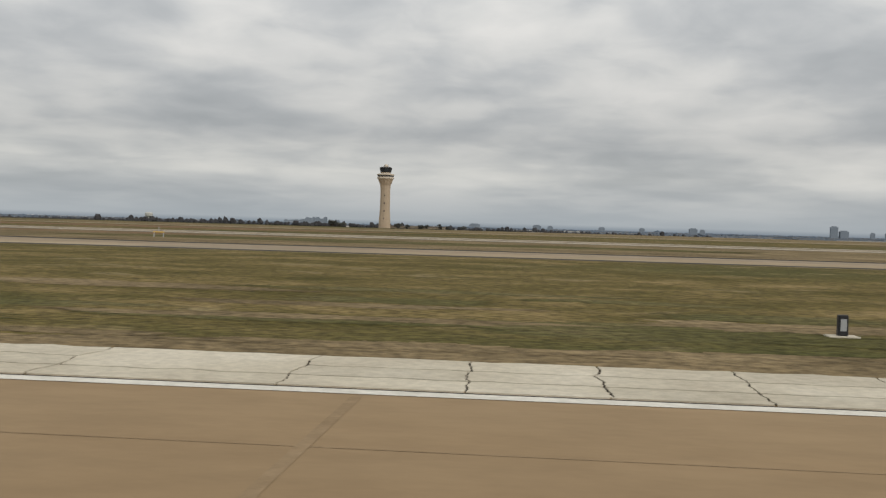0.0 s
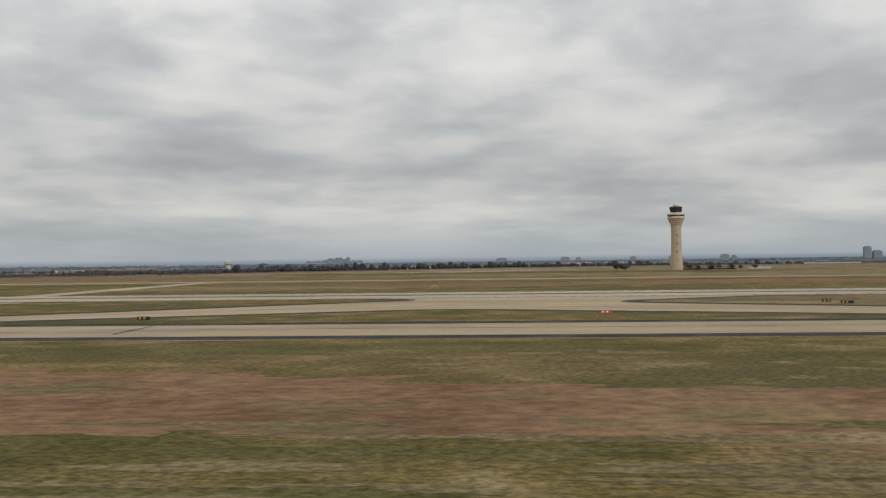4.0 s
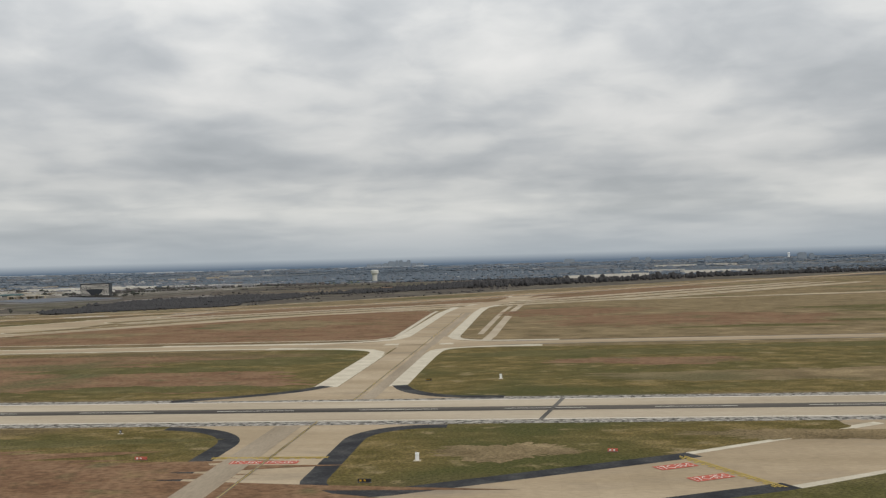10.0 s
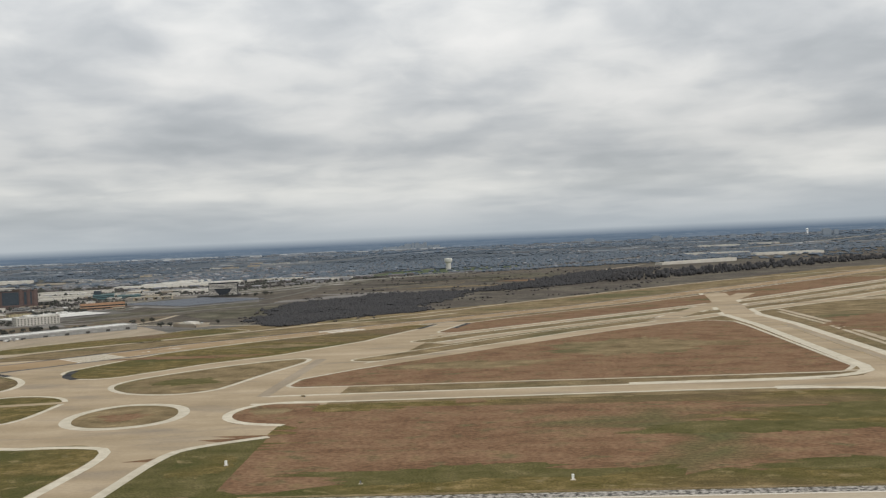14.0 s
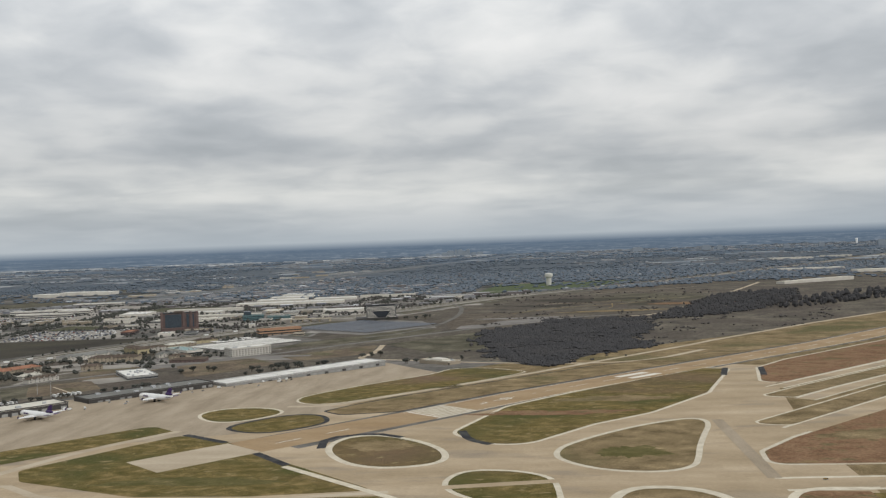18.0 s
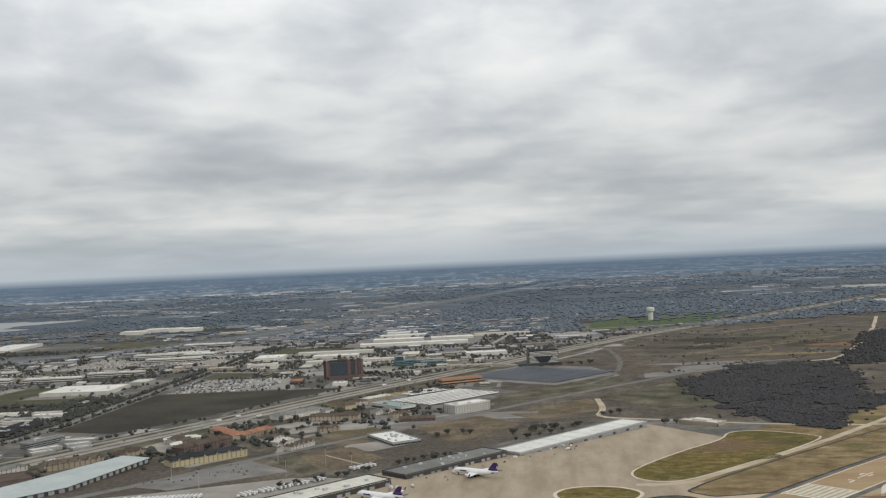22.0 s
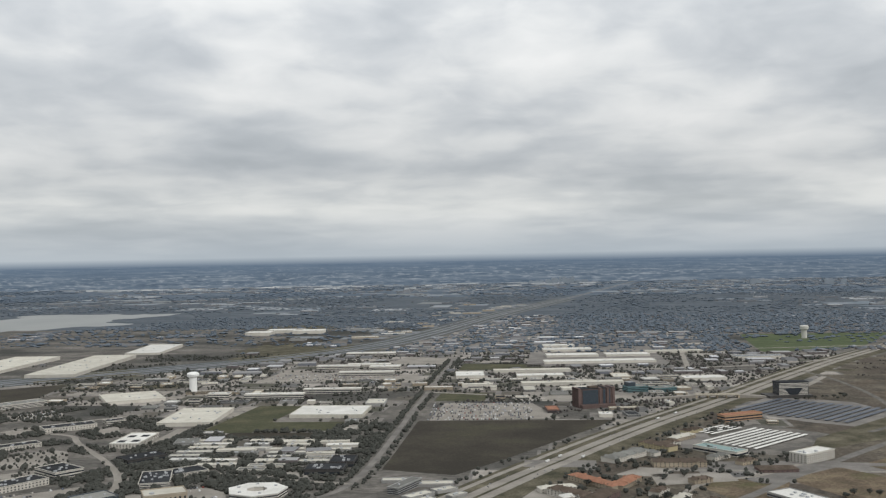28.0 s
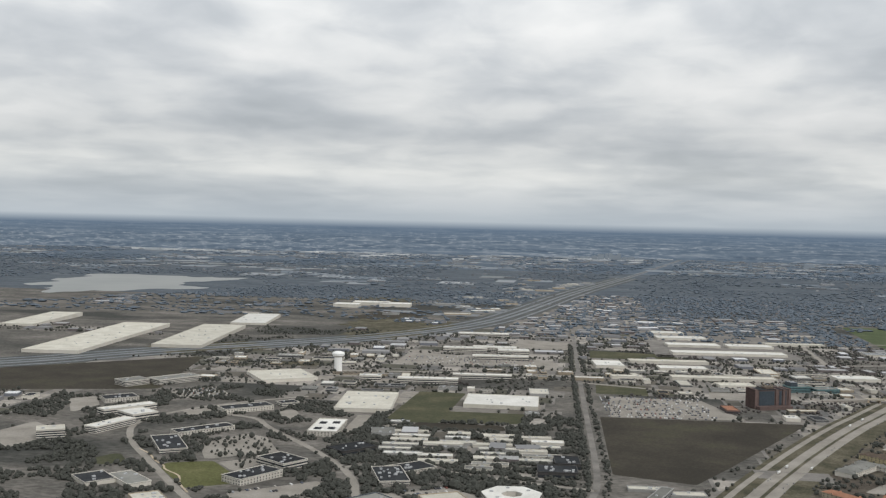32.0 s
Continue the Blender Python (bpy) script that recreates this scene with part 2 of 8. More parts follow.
hazier_plain = material("hazier_wooded_plain", [(0.34, (0.078, 0.105, 0.140)), (0.48, (0.092, 0.120, 0.156)), (0.58, (0.106, 0.135, 0.170)), (0.74, (0.145, 0.172, 0.20))], 0.004, (0.5, 1.3, 1), fine=0.25, fine_scale=0.03, second=(0.012, 0.60, 0.68, (0.25, 0.27, 0.285)))
tan_concrete = material("tan_concrete", [(0.34, (0.315, 0.247, 0.161)), (0.50, (0.383, 0.303, 0.204)), (0.66, (0.452, 0.365, 0.257))], 0.018, (0.5, 1.6, 1), fine=0.12, fine_scale=0.8, second=(0.03, 0.55, 0.74, (0.27, 0.225, 0.17)), joints=(7.6, 7.6))
runway_concrete = material("runway_concrete", [(0.34, (0.285, 0.198, 0.112)), (0.50, (0.33, 0.237, 0.14)), (0.66, (0.37, 0.275, 0.17))], 0.02, (0.5, 1.0, 1), fine=0.08, fine_scale=0.5, second=(0.05, 0.56, 0.72, (0.27, 0.195, 0.12)))
grey_concrete = material("grey_concrete", [(0.34, (0.36, 0.298, 0.215)), (0.50, (0.43, 0.362, 0.268)), (0.66, (0.49, 0.42, 0.32))], 0.02, (0.4, 1.8, 1), fine=0.1, fine_scale=0.8)
white_concrete = material("white_concrete", [(0.34, (0.50, 0.445, 0.345)), (0.50, (0.575, 0.52, 0.41)), (0.66, (0.64, 0.585, 0.475))], 0.15, fine=0.12, fine_scale=2.5, per_object=0.12)
stained_concrete = material("stained_concrete", [(0.34, (0.275, 0.226, 0.164)), (0.50, (0.33, 0.273, 0.202)), (0.66, (0.38, 0.318, 0.24))], 0.03, (2.0, 0.4, 1), fine=0.12, fine_scale=0.8, joints=(7.6, 7.6))
light_concrete = material("light_concrete", [(0.34, (0.42, 0.33, 0.205)), (0.50, (0.475, 0.38, 0.245)), (0.66, (0.52, 0.425, 0.29))], 0.05, fine=0.1, fine_scale=0.8, joints=(7.6, 7.6))
crack_fill = material("crack_fill", [(0.34, (0.045, 0.038, 0.03)), (0.66, (0.085, 0.07, 0.054))], 0.8, fine=0.2, fine_scale=3.0)
worn_yellow = material("worn_yellow_paint", [(0.36, (0.17, 0.135, 0.07)), (0.52, (0.27, 0.205, 0.085)), (0.68, (0.38, 0.29, 0.10))], 0.6, fine=0.3, fine_scale=4.0)
worn_joint = material("worn_joint", [(0.34, (0.255, 0.180, 0.105)), (0.5, (0.28, 0.20, 0.118)), (0.66, (0.31, 0.224, 0.135))], 0.4, fine=0.1, fine_scale=2.0)
rubber = material("rubber_marks", [(0.34, (0.062, 0.057, 0.052)), (0.50, (0.095, 0.087, 0.076)), (0.68, (0.16, 0.14, 0.118))], 0.03, (0.12, 5.0, 1), fine=0.15, fine_scale=0.5)
asphalt = material("dark_asphalt", [(0.34, (0.030, 0.031, 0.034)), (0.50, (0.046, 0.047, 0.050)), (0.68, (0.085, 0.083, 0.08))], 0.12, fine=0.25, fine_scale=1.2)
old_asphalt = material("old_asphalt", [(0.34, (0.095, 0.09, 0.082)), (0.50, (0.14, 0.132, 0.12)), (0.68, (0.20, 0.185, 0.165))], 0.05, fine=0.2, fine_scale=0.6)
street_grey = material("street_asphalt", [(0.34, (0.15, 0.142, 0.132)), (0.50, (0.195, 0.184, 0.17)), (0.68, (0.245, 0.23, 0.212))], 0.03, fine=0.12, fine_scale=0.5)
road_grey = material("road_concrete", [(0.34, (0.23, 0.213, 0.188)), (0.50, (0.275, 0.255, 0.226)), (0.68, (0.32, 0.30, 0.268))], 0.03, fine=0.12, fine_scale=0.5)
rubble = material("cracked_shoulder", [(0.40, (0.07, 0.066, 0.06)), (0.48, (0.22, 0.205, 0.18)), (0.57, (0.42, 0.395, 0.355))], 0.55, fine=0.3, fine_scale=1.5, detail=4.0)
white_paint = material("white_paint", [(0.34, (0.60, 0.57, 0.50)), (0.60, (0.73, 0.70, 0.62))], 0.6, fine=0.1, fine_scale=3)
yellow_paint = material("yellow_paint", [(0.34, (0.42, 0.30, 0.075)), (0.60, (0.52, 0.385, 0.10))], 0.6, fine=0.15, fine_scale=3)
red_paint = material("red_paint", [(0.34, (0.42, 0.10, 0.07)), (0.60, (0.50, 0.14, 0.10))], 0.6, fine=0.15, fine_scale=3)
black_paint = material("black_paint", [(0.34, (0.03, 0.028, 0.025)), (0.60, (0.06, 0.055, 0.05))], 0.6)
water = material("lake_water", [(0.34, (0.17, 0.18, 0.175)), (0.60, (0.21, 0.22, 0.21))], 0.004, rough=0.4)


# ---- building blocks ----
LIFT = 1.2       # pavements and paint lie a few centimetres over one another
LAND_Y = (-20000, 900, 1300, 2400, 3200, 20000)
LAND_Z = (0, 0, -8, -9, -22, -22)


def land(y):
    """The land's height: level on the airfield, then falling to a broad valley."""
    return float(np.interp(y, LAND_Y, LAND_Z))


def mesh_of(bm, name, mat):
    for v in bm.verts:
        v.co *= K
    me = bpy.data.meshes.new(name)
    bm.to_mesh(me)
    bm.free()
    for m in (mat if isinstance(mat, (list, tuple)) else [mat]):
        me.materials.append(m)
    return me


def thing(name, x, y, z=None, turn=0.0, label="", category="", group="", kind=""):
    ob = new(name)
    ob.matrix_world = pose(K * x, K * y, K * (land(y) if z is None else z), 0, 0, turn)
    ob.empty_display_size = 0.5
    return tagged(ob, label, category, group, kind)


def part(name, bm, mat, parent, label=""):
    ob = new(name, mesh_of(bm, name, mat))
    ob.parent = parent
    return tagged(ob, label)


def solo(name, bm, mat, label="", category="", group="", kind="", at=None):
    ob = new(name, mesh_of(bm, name, mat))
    if at is not None:
        ob.matrix_world = at
    return tagged(ob, label, category, group, kind)


def box(bm, x0, x1, y0, y1, z0, z1, bevel=0.0):
    v = [bm.verts.new((x, y, z)) for z in (z0, z1) for y in (y0, y1) for x in (x0, x1)]
    fs = [bm.faces.new([v[i] for i in q]) for q in ((0, 2, 3, 1), (4, 5, 7, 6), (0, 1, 5, 4), (2, 6, 7, 3), (0, 4, 6, 2), (1, 3, 7, 5))]
    if bevel:
        bmesh.ops.bevel(bm, geom=list({e for f in fs for e in f.edges}), offset=bevel, segments=1, affect="EDGES")
    return bm


def boxed(*a, **k):
    return box(bmesh.new(), *a, **k)


def rounded(corners, r):
    """A polygon's outline with its corners rounded; r: one radius or one for each corner."""
    n, out = len(corners), []
    radii = r if isinstance(r, (list, tuple)) else [r] * n
    for i in range(n):
        p, a, b = Vector(corners[i]), Vector(corners[i - 1]), Vector(corners[(i + 1) % n])
        u, w = (a - p), (b - p)
        lu, lw = u.length, w.length
        u.normalize(), w.normalize()
        ang = math.acos(max(-1, min(1, u.dot(w))))
        if radii[i] <= 0 or ang > 3.1:
            out.append(p)
            continue
        cut = min(radii[i] / math.tan(ang / 2), 0.48 * lu, 0.48 * lw)
        rr = cut * math.tan(ang / 2)
        mid = p + (u + w).normalized() * (rr / math.sin(ang / 2))
        s, e = p + u * cut - mid, p + w * cut - mid
        steps = max(3, min(14, int(rr / 1.5)))
        a0, turn = math.atan2(s.y, s.x), s.angle_signed(e)
        for k in range(steps + 1):
            q = a0 - turn * k / steps
            out.append(mid + Vector((math.cos(q), math.sin(q))) * rr)
    return out


def soft(corners, times=3):
    """A closed outline with all its corners worn round."""
    pts = [Vector(p) for p in corners]
    for _ in range(times):
        pts = [q for a, b in zip(pts, pts[1:] + pts[:1]) for q in (a.lerp(b, 0.25), a.lerp(b, 0.75))]
    return pts


def grown(outline, d):
    """The outline moved outwards by d."""
    n = len(outline)
    area = sum(outline[i - 1].x * outline[i].y - outline[i].x * outline[i - 1].y for i in range(n))
    s = 1 if area > 0 else -1
    res = []
    for i in range(n):
        a, p, b = outline[i - 1], outline[i], outline[(i + 1) % n]
        n1, n2 = Vector((p.y - a.y, a.x - p.x)), Vector((b.y - p.y, p.x - b.x))
        n1.normalize(), n2.normalize()
        m = n1 + n2
        m = m / max(0.35, m.length_squared / 2) if m.length > 1e-6 else n1
        res.append(p + m * d * s)
    return res


OPEN, LINES, BUILT = [], [], []      # open ground, roads and footprints that trees and houses keep clear of


def sheet(name, outline, z, mat, label="", category="", kind="structure", below=None, above=None):
    """A level patch of ground or pavement with the given outline; long edges follow the land."""
    if category in ("field", "parking"):
        OPEN.append([(p[0], p[1]) for p in outline])
    bm = bmesh.new()
    vs = [bm.verts.new((p[0], p[1], land(p[1]) + z)) for p in outline]
    f = bm.faces.new(vs)
    f.normal_update()
    if f.normal.z < 0:
        f.normal_flip()
    bmesh.ops.triangulate(bm, faces=[f])
    for y in LAND_Y[1:-1]:
        ys = [v.co.y for v in bm.verts]
        if min(ys) < y < max(ys):
            bmesh.ops.bisect_plane(bm, geom=bm.verts[:] + bm.edges[:] + bm.faces[:], plane_co=(0, y, 0), plane_no=(0, 1, 0))
    if below is not None:
        bmesh.ops.bisect_plane(bm, geom=bm.verts[:] + bm.edges[:] + bm.faces[:], plane_co=(0, below, 0), plane_no=(0, 1, 0), clear_outer=True)
    if above is not None:
        bmesh.ops.bisect_plane(bm, geom=bm.verts[:] + bm.edges[:] + bm.faces[:], plane_co=(0, above, 0), plane_no=(0, 1, 0), clear_inner=True)
    for v in bm.verts:
        v.co.z = land(v.co.y) + LIFT * z
    return solo(name, bm, mat, label, category, "", kind)


def ribbon(name, line, width, z, mat, label="", category="", kind="structure", smooth=0, off=0.0):
    """A strip of that width along a polyline (its corners cut round when smooth), following the land."""
    pts = [Vector(p) for p in line]
    for _ in range(smooth):
        q = [pts[0]]
        for a, b in zip(pts, pts[1:]):
            q += [a.lerp(b, 0.25), a.lerp(b, 0.75)]
        pts = q + [pts[-1]]
    full = [pts[0]]
    for a, b in zip(pts, pts[1:]):
        cuts = sorted((y - a.y) / (b.y - a.y) for y in LAND_Y if min(a.y, b.y) + 1 < y < max(a.y, b.y) - 1)
        full += [a.lerp(b, c) for c in cuts] + [b]
    bm, rows = bmesh.new(), []
    for i, p in enumerate(full):
        d = (full[min(i + 1, len(full) - 1)] - full[max(i - 1, 0)]).normalized()
        s = Vector((-d.y, d.x))
        l, r = p + s * (off + width / 2), p + s * (off - width / 2)
        rows.append([bm.verts.new((c.x, c.y, land(c.y) + LIFT * z)) for c in (r, l)])
    for a, b in zip(rows, rows[1:]):
        bm.faces.new((a[0], b[0], b[1], a[1]))
    for y in LAND_Y[1:-1]:
        heights = [v.co.y for v in bm.verts]
        if min(heights) < y < max(heights):
            bmesh.ops.bisect_plane(bm, geom=bm.verts[:] + bm.edges[:] + bm.faces[:], plane_co=(0, y, 0), plane_no=(0, 1, 0))
    for v in bm.verts:
        v.co.z = land(v.co.y) + LIFT * z
    return solo(name, bm, mat, label, category, "", kind)


def isle(corners, r, mat=None, edge=0.0, edge_mat=None, name="grass_island", label="rough winter grass between taxiways", lift=0.07):
    """A patch of grass on the pavement, with a paved shoulder round it."""
    o = soft(corners) if r == "soft" else rounded(corners, r)
    if edge:
        sheet("taxiway_shoulder", grown(o, edge), 0.055, edge_mat or white_concrete, "worn paved shoulder round a grass island", "shoulder")
    return sheet(name, o, lift, mat or grass, label, "grass")


def rect(x0, x1, y0, y1):
    return [Vector((x0, y0)), Vector((x1, y0)), Vector((x1, y1)), Vector((x0, y1))]


# ---- the land ----
bm = bmesh.new()
xs = [-16000, -6000, -4000, -3000, -2000, -1000, 0, 1000, 3000, 12000]
ys = [-4000, 0, 900, 1300, 1800, 2400, 2800, 3200, 3800, 4400, 5000, 6600, 9000, 12000, 20000]
grid = [[bm.verts.new((x, y, land(y))) for x in xs] for y in ys]
for a, b in zip(grid, grid[1:]):
    for i in range(len(xs) - 1):
        # faces farther off take the bluer colours that imitate haze
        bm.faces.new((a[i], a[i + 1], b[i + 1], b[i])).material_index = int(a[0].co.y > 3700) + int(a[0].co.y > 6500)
solo("ground", bm, [plain_mat, hazy_plain, hazier_plain], "flat suburban plain with winter scrub and bare soil", "ground", kind="structure")

# ---- the airfield ----
AX = Vector((0.675, 0.738))           # along the diagonal runway
AP = Vector((0.738, -0.675))          # across it, towards the parallel runways
A0 = Vector((-1314, 814))             # its displaced threshold


def diag(s, o):
    """A place by metres along and across the diagonal runway."""
    return A0 + AX * s + AP * o


sheet("airfield_grass", [Vector(p) for p in ((1900, -400), (1900, 2300), (350, 2200), (-300, 2100), (-950, 1420), (-1230, 1190), (-1700, 660), (-2100, 400), (-2100, -400))], 0.02, dry, "wide dry winter grass of the airfield", "grass")
sheet("taxiway", rect(-1700, 1500, 30, 366), 0.04, tan_concrete, "tan concrete between the parallel runways", "taxiway")
sheet("runway", rect(-1900, 1600, -30, 29.6), 0.06, runway_concrete, "brown-tan concrete take-off runway with a white edge stripe", "runway")
sheet("runway_joint", rect(-1900, 1600, 29.25, 29.42), 0.074, black_paint, "dark sealed joint beside the edge stripe", "marking")
sheet("runway_edge_stripe", rect(-1900, 1600, 28.5, 29.25), 0.075, white_paint, "white painted edge stripe", "marking")
# the parallel runway beyond
sheet("parallel_runway_shoulder", rect(-1900, 1500, 311.5, 367.5), 0.05, rubble, "cracked pale stone runway shoulder", "shoulder")
sheet("parallel_runway", rect(-1900, 1500, 318, 361), 0.075, grey_concrete, "pale concrete parallel runway", "runway")
sheet("rubber_track", rect(-1500, 1500, 335.8, 344.4), 0.09, rubber, "dark tyre-rubber streak along the runway centre", "marking")
for y in (319, 360):
    sheet("runway_edge_stripe", rect(-1900, 1500, y - 0.45, y + 0.45), 0.09, white_paint, "thin white painted edge stripe", "marking")

DK = asphalt


def ring(name, outline, d0, d1, z, mat, label, below=None):
    """A band round an outline, from d0 to d1 outside it."""
    a, c = grown(outline, d0), grown(outline, d1)
    bm = bmesh.new()
    va, vc = ([bm.verts.new((p.x, p.y, land(p.y) + LIFT * z)) for p in o] for o in (a, c))
    for i in range(len(va)):
        if below is None or max(va[i - 1].co.y, va[i].co.y, vc[i].co.y) < below:
            bm.faces.new((va[i - 1], va[i], vc[i], vc[i - 1]))
    return solo(name, bm, mat, label, "marking", kind="structure")


def blotch(x, y, rx, ry, mat, z, seed, name="bare_patch", label="ragged patch in the grass"):
    """A patch with a ragged outline."""
    out = []
    for k in range(120):
        a = k * math.pi / 60
        f = 1 + 0.55 * noise.noise((math.cos(a) * 1.1 + seed * 7.3, math.sin(a) * 1.1, 0)) + 0.30 * noise.noise((math.cos(a) * 4 + seed, math.sin(a) * 4, 3)) + 0.3 * noise.noise((math.cos(a) * 14, math.sin(a) * 14, seed)) + 0.16 * noise.noise((k * 0.9, seed, 5))
        out.append(Vector((x + rx * f * math.cos(a), y + ry * f * math.sin(a))))
    return sheet(name, out, z, mat, label, "ground")


# row next to the take-off runway: white shoulders by the runway, dark ones by the taxiway
for c, r, m, w, d in (
    (rect(-49.3, 1500, 36, 155), [20, 0, 0, 44], grass, 4.9, 5.4),
    (rect(-393, -88, 36, 155), [26, 22, 44, 46], grass, 6.3, 6.8),
    (rect(-1700, -436, 36, 157), [0, 26, 40, 0], grass, 6.0, 8.5),
):
    o = rounded(c, r)
    sheet("taxiway_shoulder", grown(o, d), 0.05, DK, "dark asphalt taxiway shoulder", "shoulder", above=81)
    sheet("taxiway_shoulder", grown(o, w), 0.055, white_concrete, "pale worn concrete shoulder", "shoulder", below=81)
    sheet("grass_island", o, 0.07, m, "straw and olive winter grass beside the runway", "grass")
    for k in (0.35, 0.8):
        ring("taxiway_edge_line", o, max(w, d) + k, max(w, d) + k + 0.15, 0.06, worn_yellow, "double yellow edge line", below=140)
# row between the parallel taxiway and the parallel runway
for c, r, m in (
    ([(-199, 277), (-75, 208), (0, 196), (1500, 196), (1500, 305), (-150, 305)], [6, 40, 30, 0, 0, 20], dry),
    ([(-357, 196), (-128, 196), (-245, 240)], [2, 2, 30], grass),
    ([(-399, 226), (-362, 226), (-262, 300), (-270, 305), (-399, 305)], [8, 20, 3, 3, 14], grass),
    ([(-690, 195), (-437, 196), (-437, 303), (-464, 302), (-528, 285), (-560, 267), (-621, 228)], [2, 40, 16, 25, 30, 40, 40], lush),
    ([(-721, 222), (-640, 265), (-580, 305), (-721, 305)], [10, 60, 3, 18], grass),
    (rect(-1700, -761, 196, 305), [0, 30, 26, 0], grass),
):
    isle(c, r, m, 6.0, DK)
# past the holding line the exit has thin pale edges
for line in ([(-620, 230), (-582, 253), (-560, 268), (-528, 286), (-465, 303)], [(-637, 266), (-612, 283), (-578, 306.5)]):
    ribbon("taxiway_edge", line, 16, 0.060, tan_concrete, "tan concrete edge of the exit taxiway", "taxiway")
    ribbon("taxiway_shoulder", line, 3.6, 0.064, white_concrete, "thin pale concrete taxiway edge", "shoulder")
sheet("taxiway_lane", rect(-1700, -441, 166, 176.5), 0.045, light_concrete, "paler concrete lane of the parallel taxiway", "taxiway")
for x0, x1 in ((-130, 1500), (-385, -275), (-700, -588), (-1700, -785)):
    sheet("runway_verge", rect(x0, x1, 302.5, 311.6), 0.0685, dry if x0 == -130 else grass, "grass edge beside the runway shoulder", "grass")
k = 0
for x, y, rx, ry, m in (
    (-285, 90, 66, 26, earth), (-362, 62, 20, 10, earth), (-215, 82, 70, 14, earth), (-270, 138, 80, 8, lush), (-520, 118, 78, 30, lush), (-640, 128, 60, 20, lush), (-560, 70, 60, 12, earth), (-935, 243, 215, 44, earth), (-860, 225, 50, 14, lush), (-830, 285, 55, 8, lush), (-610, 208, 40, 5, dry), (-462, 232, 16, 8, dry), (-334, 112, 40, 15, earth), (-520, 207, 36, 3, dry), (-500, 272, 24, 4, dry),
    (-680, 270, 18, 10, dry), (-600, 290, 34, 7, dry), (-470, 260, 25, 12, lush), (-330, 270, 22, 8, lush), (40, 250, 90, 20, lush), (-60, 285, 70, 8, earth),
):
    k += 1
    blotch(x, y, rx, ry, m, 0.074 + 0.0009 * k, k)

# ---- the airfield beyond the parallel runway ----
def lane(name, line, width, label, mat=None, smooth=0, edge=0.0, edge_mat=None, z=0.05):
    if edge:
        ribbon("taxiway_shoulder", line, width + 2 * edge, z - 0.012, edge_mat or white_concrete, "pale concrete taxiway shoulder", "shoulder", smooth=smooth)
    return ribbon(name, line, width, z, mat or tan_concrete, label, "taxiway", smooth=smooth)


# grass between the parallel runway and the next taxiway
sheet("infield_grass", rect(-1078, 1500, 367.5, 557), 0.045, grass, "olive and straw winter grass with bare patches", "grass")
k = 40
for x, y, rx, ry, m in (
    (-965, 462, 150, 80, earth), (-870, 428, 110, 36, earth), (-960, 525, 110, 22, earth), (-855, 470, 50, 14, lush), (-800, 500, 40, 18, lush), (-920, 545, 90, 8, grass),
    (-985, 397, 56, 12, lush), (-820, 400, 50, 10, lush), (-640, 520, 70, 16, lush), (-560, 420, 80, 20, dry), (-620, 480, 50, 16, earth), (-500, 540, 90, 10, lush), (-330, 450, 120, 30, dry),
    (-560, 760, 120, 60, earth), (-520, 680, 60, 10, lush), (-420, 720, 60, 14, lush), (-640, 900, 60, 80, earth), (-300, 640, 120, 14, lush), (-200, 850, 200, 60, lush), (-150, 480, 180, 40, earth),
):
    k += 1
    blotch(x, y, rx, ry, m, 0.046 + 0.001 * (k - 40), k)
lane("taxiway", [(-742, 397), (-742, 582)], 18, "tan concrete crossing taxiway", z=0.085)
sheet("taxiway_fillet", [Vector(p) for p in ((-801, 364), (-778, 375), (-764, 386), (-757, 399), (-724, 399), (-719, 384), (-706, 371), (-687, 365))], 0.082, tan_concrete, "flared concrete mouth of the crossing", "taxiway")
for line, w in (([(-756, 398), (-756, 528), (-758, 546), (-770, 558), (-796, 567), (-826, 569)], 9.5), ([(-728.5, 397), (-728.5, 535), (-725, 553), (-714, 563), (-690, 566), (-670, 566)], 9.0), ([(-900, 598), (-800, 598), (-770, 608), (-758, 626), (-757.5, 660)], 7.0), ([(-660, 601), (-700, 600), (-719, 610), (-725, 632), (-725, 660)], 7.0)):
    ribbon("taxiway_shoulder", line, w, 0.081, white_concrete, "broad pale concrete shoulder of the crossing", "shoulder", smooth=2)
for c in ([(-752, 515), (-754, 540), (-763, 556), (-782, 565), (-815, 570), (-752, 575)], [(-732, 515), (-730, 545), (-722, 558), (-704, 566), (-680, 570), (-732, 575)], [(-815, 592), (-790, 594), (-770, 602), (-757, 620), (-752, 645), (-752, 590)], [(-680, 592), (-702, 595), (-718, 604), (-726, 622), (-730, 645), (-730, 588)]):
    sheet("taxiway_fillet", [Vector(p) for p in c], 0.088, tan_concrete, "rounded concrete corner of a taxiway", "taxiway")
for line in ([(-805, 364), (-778, 377), (-763, 389), (-756, 402)], [(-727, 402), (-722, 385), (-707, 369), (-685, 367)]):
    ribbon("taxiway_shoulder", line, 6, 0.09, asphalt, "dark asphalt shoulder at the crossing", "shoulder", smooth=2)
lane("taxiway", [(-741, 580), (-741, 1060)], 24, "tan concrete crossing taxiway", edge=8, z=0.085)
lane("taxiway", [(-1110, 577), (-880, 582), (-741, 581)], 22, "tan concrete taxiway beside the infield", edge=3.5, z=0.07)
lane("taxiway", [(-741, 580), (-620, 588), (-300, 590), (1500, 580)], 21, "narrow tan concrete taxiway", edge=2.5, edge_mat=old_asphalt, z=0.07)
lane("service_road", [(-1085, 622), (-760, 622)], 5, "narrow pale service road", grey_concrete, z=0.06)
